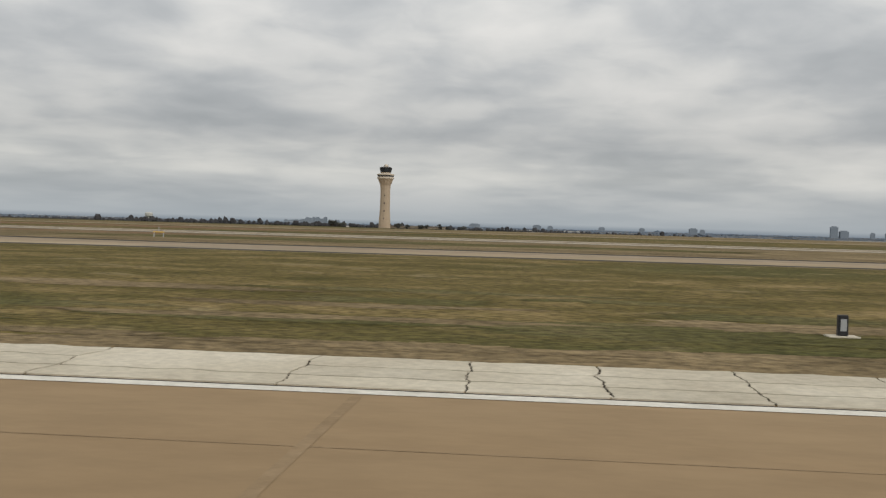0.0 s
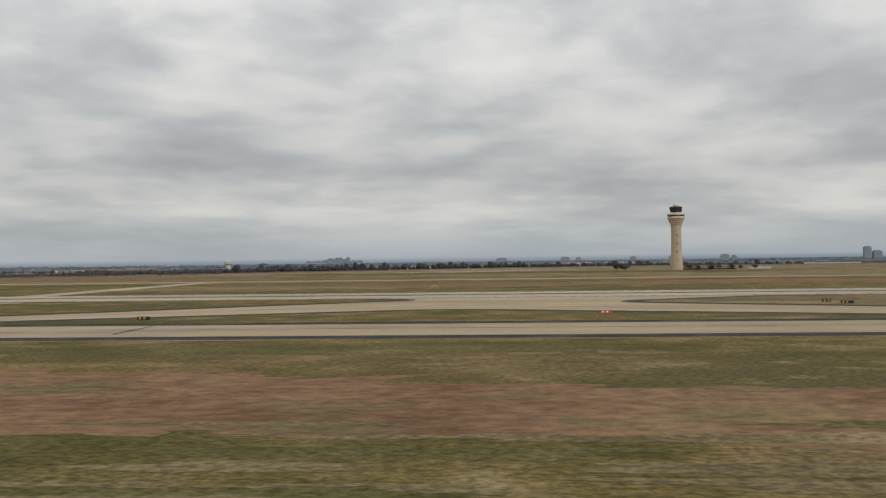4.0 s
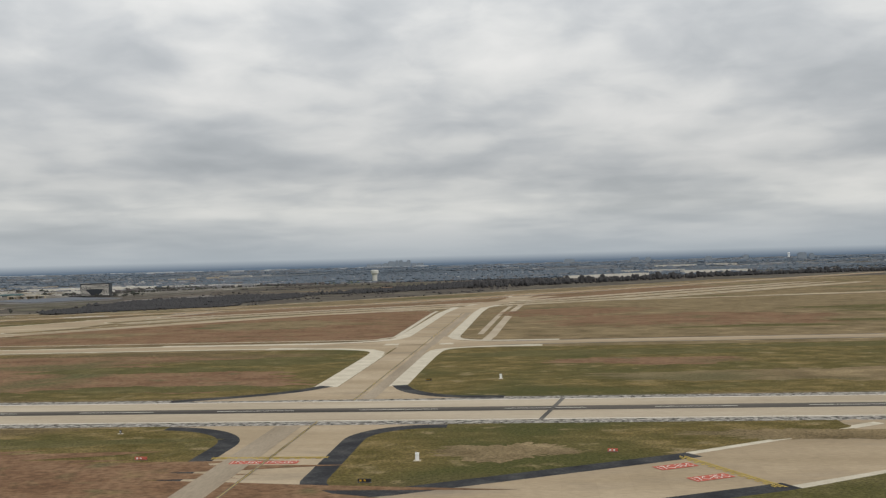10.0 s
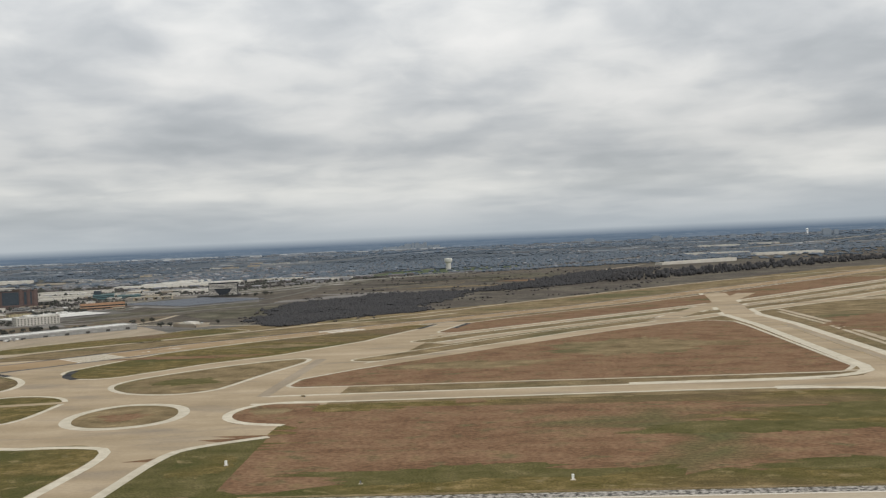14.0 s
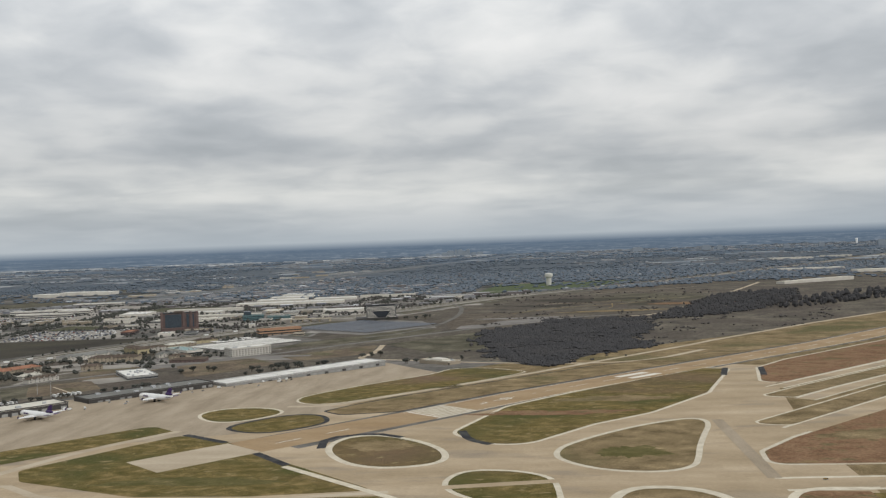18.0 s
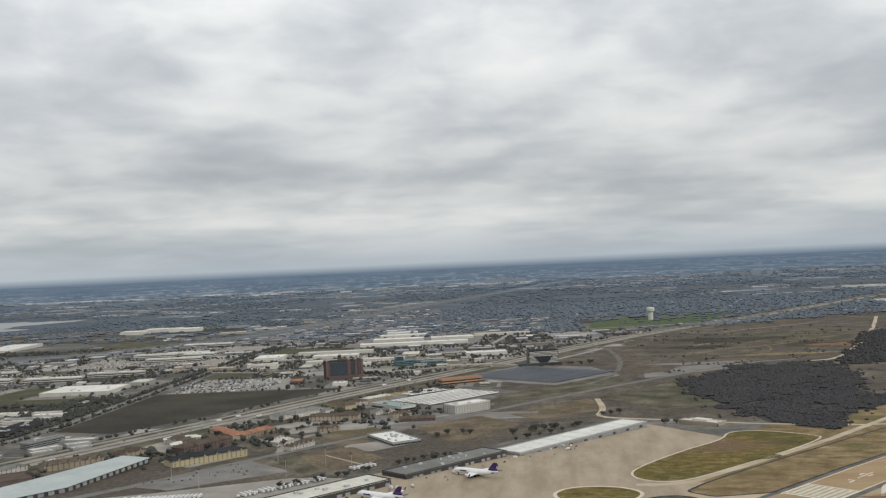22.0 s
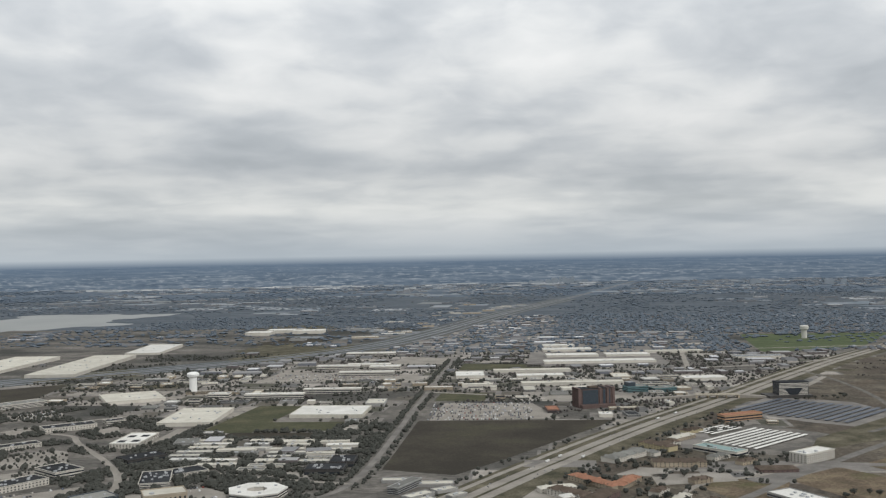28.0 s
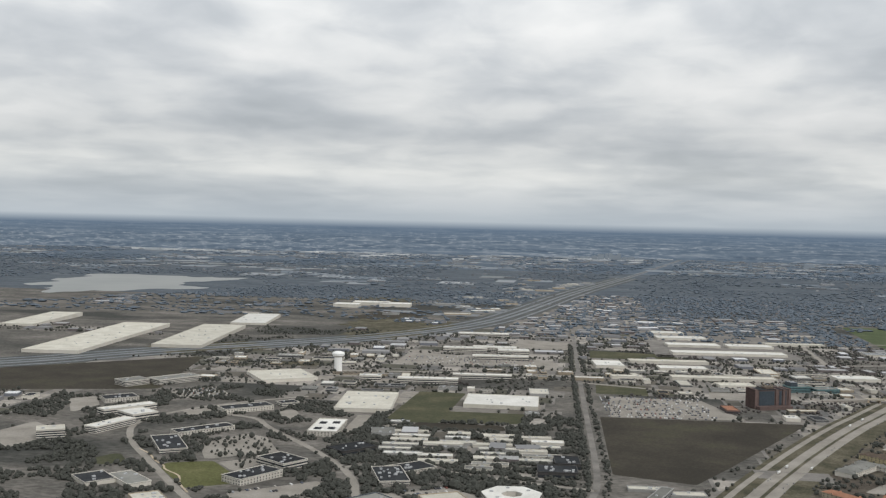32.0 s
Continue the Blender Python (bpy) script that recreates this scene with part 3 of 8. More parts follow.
lane("service_road", [(-703, 606), (-701, 640), (-689, 1100)], 6, "narrow pale service road", grey_concrete, z=0.06)
lane("service_road", [(-709, 650), (-699, 1060)], 4, "narrow pale service road", grey_concrete, z=0.06)
lane("taxiway", [(-414, 362), (-414, 590)], 8, "narrow concrete crossing strip", edge=2.2, z=0.085)

# the diagonal runway and what lies beside it
def band(name, s0, s1, o0, o1, z, mat, label, category="runway"):
    return sheet(name, [diag(s0, o0), diag(s1, o0), diag(s1, o1), diag(s0, o1)], z, mat, label, category)


hub = rounded([(-1072, 372), (-1062, 700), (-1010, 1060), (-1075, 1110), (-1340, 830), (-1440, 880), (-1650, 660), (-1500, 372)], 10)
sheet("taxiway_hub", hub, 0.04, tan_concrete, "broad tan concrete where taxiways meet", "taxiway")
apron = [diag(-150, -52), Vector((-1400, 840)), Vector((-1446, 895)), Vector((-1438, 922)), Vector((-1329, 1048)), Vector((-1421, 1192)), Vector((-1770, 800)), Vector((-1730, 640))]
sheet("cargo_apron", apron, 0.045, stained_concrete, "wide stained tan concrete cargo apron", "apron")
band("diagonal_runway_shoulder", -150, 2600, -27, 27, 0.05, old_asphalt, "worn dark shoulder of the diagonal runway", "shoulder")
sheet("diagonal_runway", [diag(-172, -27), diag(-20, -21.5), diag(2600, -21.5), diag(2600, 21.5), diag(-20, 21.5), diag(-172, 16.5)], 0.065, runway_concrete, "tan concrete diagonal runway", "runway")
band("blast_pad", -245, -172, -27, 16.5, 0.09, grey_concrete, "pale concrete pad at the runway's end", "pad")
band("threshold_slab", -14, 22, -21, 21, 0.075, white_concrete, "pale concrete threshold slab", "slab")
for o in (-20.3, 20.3):
    band("runway_edge_stripe", -20, 2600, o - 0.4, o + 0.4, 0.078, white_paint, "white painted edge stripe", "marking")
lane("parallel_taxiway", [diag(98, 250), diag(380, 251), diag(1500, 254)], 22, "tan concrete taxiway beside the diagonal runway", edge=3, z=0.066)
lane("parallel_taxiway", [diag(210, 195), diag(1500, 196)], 14, "narrow tan concrete taxiway", edge=2, z=0.064)
lane("parallel_taxiway", [diag(250, 147), diag(1500, 146)], 13, "narrow tan concrete taxiway", edge=2.5, z=0.065)
lane("taxiway", [(-741, 1040), (-733, 1110), (-715, 1230), (-690, 1440)], 30, "tan concrete crossing taxiway", edge=6, smooth=2, z=0.08)
lane("taxiway", [diag(455, 240), (-700, 1300), (-650, 1420)], 24, "tan concrete link taxiway", smooth=1, edge=4, z=0.075)
lane("taxiway", [(-730, 1170), (-480, 1260), (300, 1500)], 22, "far tan concrete taxiway", edge=3, smooth=1, z=0.07)
lane("perimeter_road", [(-1445, 852), (-1418, 850), (-1390, 866), (-1247, 1034), (-1213, 1081), (-945, 1435), (-500, 1880), (0, 2060)], 8, "pale concrete perimeter road", grey_concrete, smooth=1, z=0.078)
lane("service_road", [(-1290, 578), (-1224, 590)], 8, "narrow concrete strip between two lawns", z=0.085)
WH = white_concrete
for c, r, m, e, em in (
    ([(-1296, 728), (-1256, 672), (-1197, 753), (-1153, 793), (-1096, 880), (-1049, 1040), (-1072, 1052), diag(48, 28)], [24, 24, 60, 60, 30, 10, 10, 40], grass, 3.2, WH),
    ([(-1226, 655), (-1217, 686), (-1163, 747), (-1112, 774), (-1137, 680), (-1144, 640), (-1150, 619), (-1169, 608), (-1197, 614), (-1217, 633)], "soft", dry, 3.8, WH),
    ([(-1360, 650), (-1374, 682), (-1371, 714), (-1352, 726), (-1322, 706), (-1299, 673), (-1295, 639), (-1323, 627), (-1344, 633)], "soft", grass, 4.6, WH),
    ([(-1290, 578), (-1282, 616), (-1252, 615), (-1231, 598), (-1228, 572), (-1227, 534), (-1236, 518), (-1262, 545)], "soft", grass, 3.4, WH),
    ([(-1199, 542), (-1189, 569), (-1169, 572), (-1149, 561), (-1140, 534), (-1146, 513), (-1169, 504), (-1190, 514)], "soft", dry, 6.0, WH),
    ([(-1104, 622), (-1101, 655), (-1072, 695), (-819, 962), (-785, 972), (-768, 950), (-764, 640), (-775, 620)], [10, 14, 14, 20, 14, 14, 10, 8], earth, 3.2, WH),
    ([diag(98, 213), diag(1400, 211), diag(1400, 236), diag(110, 237)], [8, 0, 0, 8], dry, 2, WH),
    ([diag(205, 160), diag(1400, 158), diag(1400, 184), diag(215, 184)], [6, 0, 0, 6], dry, 2, WH),
    ([(-1045, 905), (-1018, 1045), (-975, 1112), diag(1300, 28), diag(1300, 134), diag(511, 134)], [12, 18, 30, 0, 0, 30], earth, 3, WH),
    ([(-1512, 815), (-1502, 846), (-1462, 849), (-1437, 820), (-1478, 777)], "soft", grass, 3, WH),
    ([(-1470, 766), (-1440, 808), (-1411, 812), (-1397, 784), (-1404, 764), (-1432, 740), (-1456, 748)], "soft", grass, 4, DK),
    ([(-1408, 826), (-1390, 852), (-1239, 1024), (-1180, 1090), diag(700, -28), diag(-20, -28), (-1391, 809)], [6, 10, 20, 10, 0, 14, 8], dry, 2.5, DK),
    ([(-1447, 880), (-1439, 916), (-1387, 997), (-1342, 1052), (-1330, 1098), (-1296, 1102), (-1257, 1068), (-1245, 1046), (-1390, 872), (-1425, 858)], "soft", grass, 2, WH),
    ([(-1606, 690), (-1555, 748), (-1531, 775), (-1502, 748), (-1584, 648), (-1640, 640)], [8, 8, 10, 8, 8, 8], grass, 0, WH),
    ([(-1561, 632), (-1495, 736), (-1452, 710), (-1420, 672), (-1326, 574), (-1394, 564), (-1461, 566), (-1545, 604)], [10, 8, 2, 2, 4, 6, 20, 12], grass, 0, WH),
    ([(-1371, 537), (-1357, 560), (-1318, 562), (-1250, 494), (-1205, 462), (-1160, 466), (-1141, 452), (-1141, 372), (-1335, 372), (-1345, 500)], [6, 6, 4, 10, 20, 10, 14, 0, 0, 8], grass, 0, WH),
    ([(-1455, 552), (-1403, 550), (-1380, 530), (-1352, 490), (-1345, 400), (-1640, 372), (-1600, 560)], [6, 8, 12, 10, 10, 0, 20], grass, 0, WH),
    ([(-1070, 372), (-1110, 372), (-1111, 452), (-1076, 474)], [0, 0, 22, 2], lush, 0, WH),
    ([(-1070, 501), (-1110, 506), (-1112, 565), (-1070, 560)], [2, 22, 22, 0], earth, 0, WH),
):
    isle(c, r, m, e, em)
for line in ([(-1392, 634), (-1320, 564), (-1250, 492), (-1204, 459), (-1160, 463), (-1138, 452), (-1138, 372)], [(-1112, 372), (-1113, 440), (-1104, 456), (-1076, 474)], [(-1076, 501), (-1100, 508), (-1113, 526), (-1113, 548), (-1100, 568), (-1063, 566)]):
    ribbon("taxiway_shoulder", line, 5.0, 0.085, white_concrete, "curved pale concrete shoulder along the taxiway", "shoulder", smooth=2)
for line in ([(-434, 250), (-430, 268), (-431, 289), (-437, 305), (-450, 310)], [(-402, 243), (-403, 266), (-401, 280), (-396, 298), (-386, 306)]):
    ribbon("taxiway_shoulder", line, 3.6, 0.083, white_concrete, "curved pale concrete shoulder near the runway", "shoulder", smooth=2)
for line in ([(-1421, 673), (-1391, 637)], [(-1452, 708), (-1492, 738)], [(-1290, 735), (-1284, 705), (-1268, 688)], [(-1380, 684), (-1384, 718), (-1352, 732), (-1330, 716)], [(-1050, 1048), (-1062, 990)], [(-1015, 1050), (-1026, 985)]):
    ribbon("taxiway_shoulder", line, 6.0, 0.09, asphalt, "dark asphalt shoulder of the taxiway", "shoulder", smooth=1)
ribbon("service_road", [(-1600, 560), (-1560, 604), (-1505, 560), (-1458, 559), (-1394, 556), (-1318, 570)], 6, 0.082, grey_concrete, "narrow pale service road", "road", smooth=1)
ribbon("service_road", [(-1570, 622), (-1545, 690), (-1502, 752)], 8, 0.082, grey_concrete, "narrow pale service road", "road", smooth=1)
ribbon("service_road", [(-1394, 556), (-1372, 545), (-1349, 505), (-1340, 440)], 6, 0.083, grey_concrete, "narrow pale service road", "road", smooth=1)
for x, y, rx, ry, m in ((-1230, 800, 60, 10, earth), (-1170, 860, 40, 14, dry), (-1180, 660, 20, 14, lush), (-1340, 690, 20, 16, dry), (-1170, 535, 14, 10, earth), (-1260, 430, 50, 20, lush), (-1440, 600, 50, 10, lush), (-1330, 960, 24, 16, grass), (-1000, 700, 60, 20, dry), (-880, 780, 60, 50, dry), (-1092, 540, 10, 8, dry), (-1090, 420, 12, 20, grass)):
    k += 1
    blotch(x, y, rx, ry, m, 0.0745 + 0.0007 * (k % 9), k)

# ---- markings ----
def words(text, x, y, height, turn, mat, name="painted_words", label="painted words", width=0.0):
    cu = bpy.data.curves.new(name, "FONT")
    cu.body, cu.size, cu.align_x, cu.align_y, cu.resolution_u = text, K * height, "CENTER", "CENTER", 1
    src = new(name + "_source", cu)
    me = bpy.data.meshes.new_from_object(src)
    bpy.data.objects.remove(src)
    span = [[min(v.co[i] for v in me.vertices), max(v.co[i] for v in me.vertices)] for i in (0, 1)]
    for v in me.vertices:
        if width:
            v.co.x = (v.co.x - sum(span[0]) / 2) * K * width / (span[0][1] - span[0][0])
            v.co.y = (v.co.y - sum(span[1]) / 2) * K * height / (span[1][1] - span[1][0])
    me.materials.clear()
    me.materials.append(mat)
    ob = new(name, me)
    ob.matrix_world = pose(K * x, K * y, K * (land(y) + 0.14), 0, 0, turn)
    return tagged(ob, label, "marking", kind="structure")


def sign_on_ground(text, x, y, w, h, turn=180):
    c, s = math.cos(radians(turn)), math.sin(radians(turn))
    quad = [Vector((x + c * a - s * b, y + s * a + c * b)) for a, b in ((-w / 2, -h / 2), (w / 2, -h / 2), (w / 2, h / 2), (-w / 2, h / 2))]
    sheet("painted_sign", quad, 0.1, red_paint, "red painted holding sign on the concrete", "marking")
    words(text, x, y, h * 0.7, turn, white_paint, label="white painted runway designation", width=w * 0.88)


for x in (-73.2, -62.8):
    sign_on_ground("35L-17R", x, 87.2, 8.4, 5.6)
for x in (-745.5, -736.5):
    sign_on_ground("17C-35C", x, 258, 8.2, 3.6, 0)
for x in (-421, -409):
    sign_on_ground("17C-35C", x, 258, 9, 3.6, 0)
for o in (-6.5, 6.5):
    sign_on_ground("17C-35C", -641 + 0.46 * (o + 4), 245 - 0.88 * o, 10, 4.2, 27)


def dashes(name, p, q, width, on, off, mat, label, z=0.1):
    p, q = Vector(p), Vector(q)
    n = int((q - p).length / (on + off))
    d = (q - p).normalized()
    s = Vector((-d.y, d.x)) * width / 2
    bm = bmesh.new()
    for i in range(n):
        a = p + d * i * (on + off)
        e = a + d * on
        bm.faces.new([bm.verts.new((v.x, v.y, land(v.y) + LIFT * z)) for v in (a - s, e - s, e + s, a + s)])
    return solo(name, bm, mat, label, "marking", kind="structure")


for w, z, m, what in ((0.56, 0.094, black_paint, "black border of a yellow line"), (0.34, 0.1, yellow_paint, "yellow taxiway centre line")):
    ribbon("taxiway_centre_line", [(-66.5, 26), (-67.3, 45), (-68.2, 100), (-67.8, 176)], w, z, m, what, "marking")
    ribbon("taxiway_centre_line", [(-66.5, 26.1), (-65.4, 18), (-60, 8), (-40, 1.5), (40, 0)], w, z, m, what, "marking", smooth=2)
for x, y0, y1 in ((-415, 60, 318), (-741, 196, 318), (-738, 362, 900)):
    ribbon("taxiway_centre_line", [(x, y0), (x, y1)], 0.8, 0.1, old_asphalt, "dark border of a yellow line", "marking")
    ribbon("taxiway_centre_line", [(x, y0), (x, y1)], 0.22, 0.106, yellow_paint, "yellow taxiway centre line", "marking")
dashes("hold_line", (-81, 82), (-54, 82), 0.5, 1.2, 0.9, black_paint, "dashed dark line across the taxiway")
for k in (0, 0.9, 1.8):
    dashes("hold_line", (-756, 262.5 + k), (-726, 262.5 + k), 0.5, 1.5, 0.0 if k else 1.2, yellow_paint, "yellow holding line across the taxiway")
    dashes("hold_line", (-624.5 + k * 1.2, 230), (-641 + k * 1.2, 263), 0.5, 1.5, 0.0 if k else 1.2, yellow_paint, "yellow holding line across the taxiway")
# cross cuts in the pavement
ribbon("trench_strip", [(-664.5, 362), (-672.5, 318)], 1.5, 0.12, old_asphalt, "dark patched trench across the runway", "marking")
for p, q in (((-297.6, 187), (-297, 167)), ((-634, 187), (-634.3, 167))):
    dashes("trench_strip", p, q, 0.7, 1.8, 0.7, black_paint, "dark dashed trench across the taxiway", 0.11)
# worn lanes and stains
sheet("light_lane", [Vector(p) for p in ((-81.0, 29.7), (-74.2, 29.7), (-74.9, 73.5), (-80.4, 73.5))], 0.09, light_concrete, "lighter sandy concrete lane", "pavement")
sheet("stained_lane", [Vector(p) for p in ((-74.7, 29.7), (-67.9, 29.7), (-68.8, 81), (-75.4, 81))], 0.088, stained_concrete, "darker worn concrete lane", "pavement")
for x0, x1, y0, y1, m in ((-428, -420, 60, 230, stained_concrete), (-412, -406, 100, 300, stained_concrete), (-752, -744, 196, 310, stained_concrete), (-600, -300, 172, 177, stained_concrete), (-300, 200, 178, 183, stained_concrete), (-1400, -700, 174, 180, stained_concrete), (-80, -60, 160, 166, light_concrete), (-736, -731, 366, 900, stained_concrete), (-1114, -1106, 590, 760, stained_concrete)):
    sheet("stained_lane", rect(x0, x1, y0, y1), 0.0825 if x1 - x0 > 100 else 0.087, m, "worn concrete lane", "pavement")
# dashes of the two far runways
dashes("runway_centre_dashes", (-1500, 340), (1400, 340), 0.6, 26, 22, white_paint, "white runway centre dashes", 0.12)
dashes("runway_centre_dashes", diag(60, 0), diag(2400, 0), 0.9, 26, 22, white_paint, "white runway centre dashes", 0.1)
dashes("runway_centre_dashes", diag(-150, 0), diag(-30, 0), 0.9, 20, 22, white_paint, "white arrows and dashes", 0.1)
for y in (330.5, 349.5):
    sheet("touchdown_bar", rect(-990, -965, y - 1.1, y + 1.1), 0.12, white_paint, "white painted touchdown bar", "marking")
for o in (-8, 8):
    band("aiming_bar", 235, 280, o - 4, o + 4, 0.1, white_paint, "broad white aiming-point bar", "marking")
for i in range(8):
    o = -17.5 + i * 5
    band("threshold_bar", -13, 20, o - 0.7, o + 0.7, 0.1, stained_concrete, "threshold bar", "marking")
band("threshold_line", -17.5, -15.5, -21, 21, 0.1, white_paint, "white threshold line", "marking")
words("13", *diag(76, 0), 13, -42.4 + 180, white_paint, label="white painted runway number")
words("L", *diag(48, 0), 13, -42.4 + 180, white_paint, label="white painted runway letter")

# straw-coloured fringes where grass meets pavement
for x0, x1, y in ((-30, 1500, 37.1), (-370, -112, 37.1), (-1700, -462, 37.1), (-40, 1500, 153.5), (-360, -120, 153.5), (-1700, -470, 153.5), (20, 1500, 198), (-640, -470, 197.5), (-1700, -800, 198), (-120, 1500, 310), (-1700, -800, 310), (-690, 1500, 369.5), (-1060, -800, 369.5)):
    fringe = [(x0 + (x1 - x0) * f / 80, y + 0.7 * noise.noise((x0 + (x1 - x0) * f / 80, y, 2))) for f in range(81)]
    ribbon("grass_fringe", fringe, 2.0, 0.0722, dry, "straw-coloured fringe of grass along the pavement", "grass")

for x0, x1 in ((-20, 180), (-330, -112)):
    top = [Vector((x0 + (x1 - x0) * f / 300, 40.3 + 2.2 * noise.noise((x0 + f * 0.11, 3, 0)) + 1.3 * noise.noise((x0 + f * 0.6, 9, 0)))) for f in range(301)]
    sheet("grass_fringe", [Vector((x0, 36.2)), Vector((x1, 36.2))] + top[::-1], 0.0718, dry, "ragged straw-coloured strip of grass along the shoulder", "grass")

# ---- broken pale slabs along the take-off runway ----
sheet("runway_shoulder", rect(-1700, -97, 29.7, 36.4), 0.062, old_asphalt, "broken pale concrete slabs with dark cracks", "shoulder")
slab_bed = sheet("runway_shoulder", rect(-36, 1500, 29.7, 36.4), 0.062, crack_fill, "broken pale concrete slabs with dark cracks", "shoulder")
SEAMS = (29.5, 31.5, 33.7, 36.15)
SEAM_GAP = (0.02, 0.085, 0.07, 0.02)


def crack_x(x, y):
    """Where the crack that begins at x runs across the shoulder."""
    return x + 0.34 * noise.noise((x * 1.7, y * 0.55, 0)) + 0.12 * noise.noise((x * 3.3, y * 2.6, 5))


def seam_y(j, x):
    return SEAMS[j] + (0.02 if j == 0 else 0.3) * noise.noise((x * 0.7, j * 5.0, 1)) + (0.0 if j == 0 else 0.05) * noise.noise((x * 4.0, j * 5.0, 2))


def slab_piece(xa, xb, j0, j1, gap):
    """One slab between two ragged cracks."""
    n, ring_pts = 7, []
    ya, yb = SEAMS[j0], SEAMS[j1]
    for k in range(n):
        x = xa + gap + (xb - xa - 2 * gap) * k / n
        ring_pts.append((x + (crack_x(xa, ya) - xa) * (1 - k / n) + (crack_x(xb, ya) - xb) * k / n, seam_y(j0, x) + SEAM_GAP[j0] * (1 + noise.noise((x * 0.9, j0, 4)))))
    for k in range(n):
        y = ya + (yb - ya) * k / n
        ring_pts.append((crack_x(xb, y) - gap, y if k else seam_y(j0, xb) + SEAM_GAP[j0]))
    for k in range(n):
        x = xb - gap - (xb - xa - 2 * gap) * k / n
        ring_pts.append((x + (crack_x(xb, yb) - xb) * (1 - k / n) + (crack_x(xa, yb) - xa) * k / n, seam_y(j1, x) - SEAM_GAP[j1] * (1 + noise.noise((x * 0.9, j1, 4)))))
    for k in range(n):
        y = yb + (ya - yb) * k / n
        ring_pts.append((crack_x(xa, y) + gap, y if k else seam_y(j1, xa) - SEAM_GAP[j1]))
    bm = bmesh.new()
    top = [bm.verts.new((x, y, 0.12)) for x, y in ring_pts]
    low = [bm.verts.new((x, y, 0.07)) for x, y in ring_pts]
    bm.faces.new(top)
    for k in range(len(top)):
        bm.faces.new((low[k - 1], low[k], top[k], top[k - 1]))
    part("slab", bm, white_concrete, slab_bed)


rnd = random.Random(5)
for x0, x1 in ((-180, -104), (-32, 190)):
    cuts = [x0]
    while cuts[-1] < x1:
        cuts.append(cuts[-1] + rnd.uniform(4.4, 7.6))
    cuts = [c for c in cuts if not (56 < c < 87)]
    cuts = sorted(cuts + ([60.5, 68.6, 74.4, 78.8, 83.7] if x0 > -100 else []))
    for xa, xb in zip(cuts, cuts[1:]):
        gap = rnd.choice((0.03, 0.05, 0.085))
        for j0, j1 in (((0, 1), (1, 2), (2, 3)) if xa > 66 or rnd.random() < 0.25 else ((0, 1), (1, 3)) if xa > 40 or rnd.random() < 0.5 else ((0, 3),)):
            slab_piece(xa, xb, j0, j1, gap)
for x0, x1 in ((-1700, -182), (192, 1500)):
    sheet("runway_shoulder", rect(x0, x1, 29.8, 36.2), 0.09, white_concrete, "pale concrete runway shoulder", "shoulder")

# ragged straw and dark patches in the grass beside the take-off runway
tuft = random.Random(8)
for n in range(150):
    x = tuft.choice((tuft.uniform(-20, 112), tuft.uniform(-250, -122)))
    near = n % 2 == 0
    y = tuft.uniform(37.0, 41.5) if near else tuft.uniform(41, 76)
    rx, ry = (tuft.uniform(4, 13), tuft.uniform(0.6, 1.9)) if near else (tuft.uniform(5, 18), tuft.uniform(0.7, 2.6))
    blotch(x, y, rx, ry, dry if near else (lush, dry, lush, dry)[n // 2 % 4], 0.0725 + 0.00008 * n, 300 + n, "grass_patch", "ragged patch of straw-coloured grass" if near else "ragged patch in the winter grass")
# joints across the take-off runway
for x in (71.3, 33.6, -4.2, -81.4, -110.0, -148.0):
    ribbon("runway_joint", [(x, 5), (x - 0.1, 18), (x + 0.05, 28.4)], 0.34, 0.068, worn_joint, "worn dark joint across the runway", "marking")
for y in (14.2, 21.6):
    ribbon("runway_joint", [(-400, y), (200, y)], 0.07, 0.067, worn_joint, "faint joint along the runway", "marking")

# ---- more materials ----
def plain(name, c, rough=0.7, var=0.12, scale=0.4, metal=0.0, per=0.0):
    return material(name, [(0.3, tuple(a * (1 - var) for a in c)), (0.7, tuple(min(1, a * (1 + var)) for a in c))], scale, rough=rough, metal=metal, per_object=per)


tower_tan = plain("tower_tan", (0.47, 0.375, 0.275), 0.85, 0.06)
tower_pale = plain("tower_pale", (0.60, 0.52, 0.42), 0.8, 0.05)
dark_glass = plain("dark_glass", (0.035, 0.04, 0.047), 0.2, 0.2)
blue_glass = plain("blue_glass", (0.052, 0.066, 0.08), 0.25, 0.2)
white_roof = material("white_roof", [(0.34, (0.60, 0.59, 0.55)), (0.66, (0.74, 0.73, 0.69))], 0.03, fine=0.08, fine_scale=0.3, per_object=0.15)
cream_roof = material("cream_roof", [(0.34, (0.50, 0.475, 0.41)), (0.66, (0.62, 0.60, 0.53))], 0.03, fine=0.1, fine_scale=0.2, per_object=0.15)
grey_roof = material("grey_roof", [(0.34, (0.20, 0.20, 0.185)), (0.66, (0.28, 0.28, 0.26))], 0.03, fine=0.1, fine_scale=0.3, per_object=0.35)
dark_roof = material("dark_roof", [(0.34, (0.030, 0.033, 0.037)), (0.66, (0.055, 0.058, 0.062))], 0.05, fine=0.15, fine_scale=0.4, per_object=0.3)
green_roof = material("pale_green_roof", [(0.34, (0.360, 0.400, 0.388)), (0.66, (0.432, 0.470, 0.456))], 0.03, fine=0.06, fine_scale=0.2)
teal_roof = plain("teal_roof", (0.21, 0.30, 0.29), 0.6, 0.1)
orange_roof = material("orange_tile_roof", [(0.34, (0.26, 0.13, 0.085)), (0.66, (0.34, 0.18, 0.12))], 0.1, fine=0.15, fine_scale=0.8)
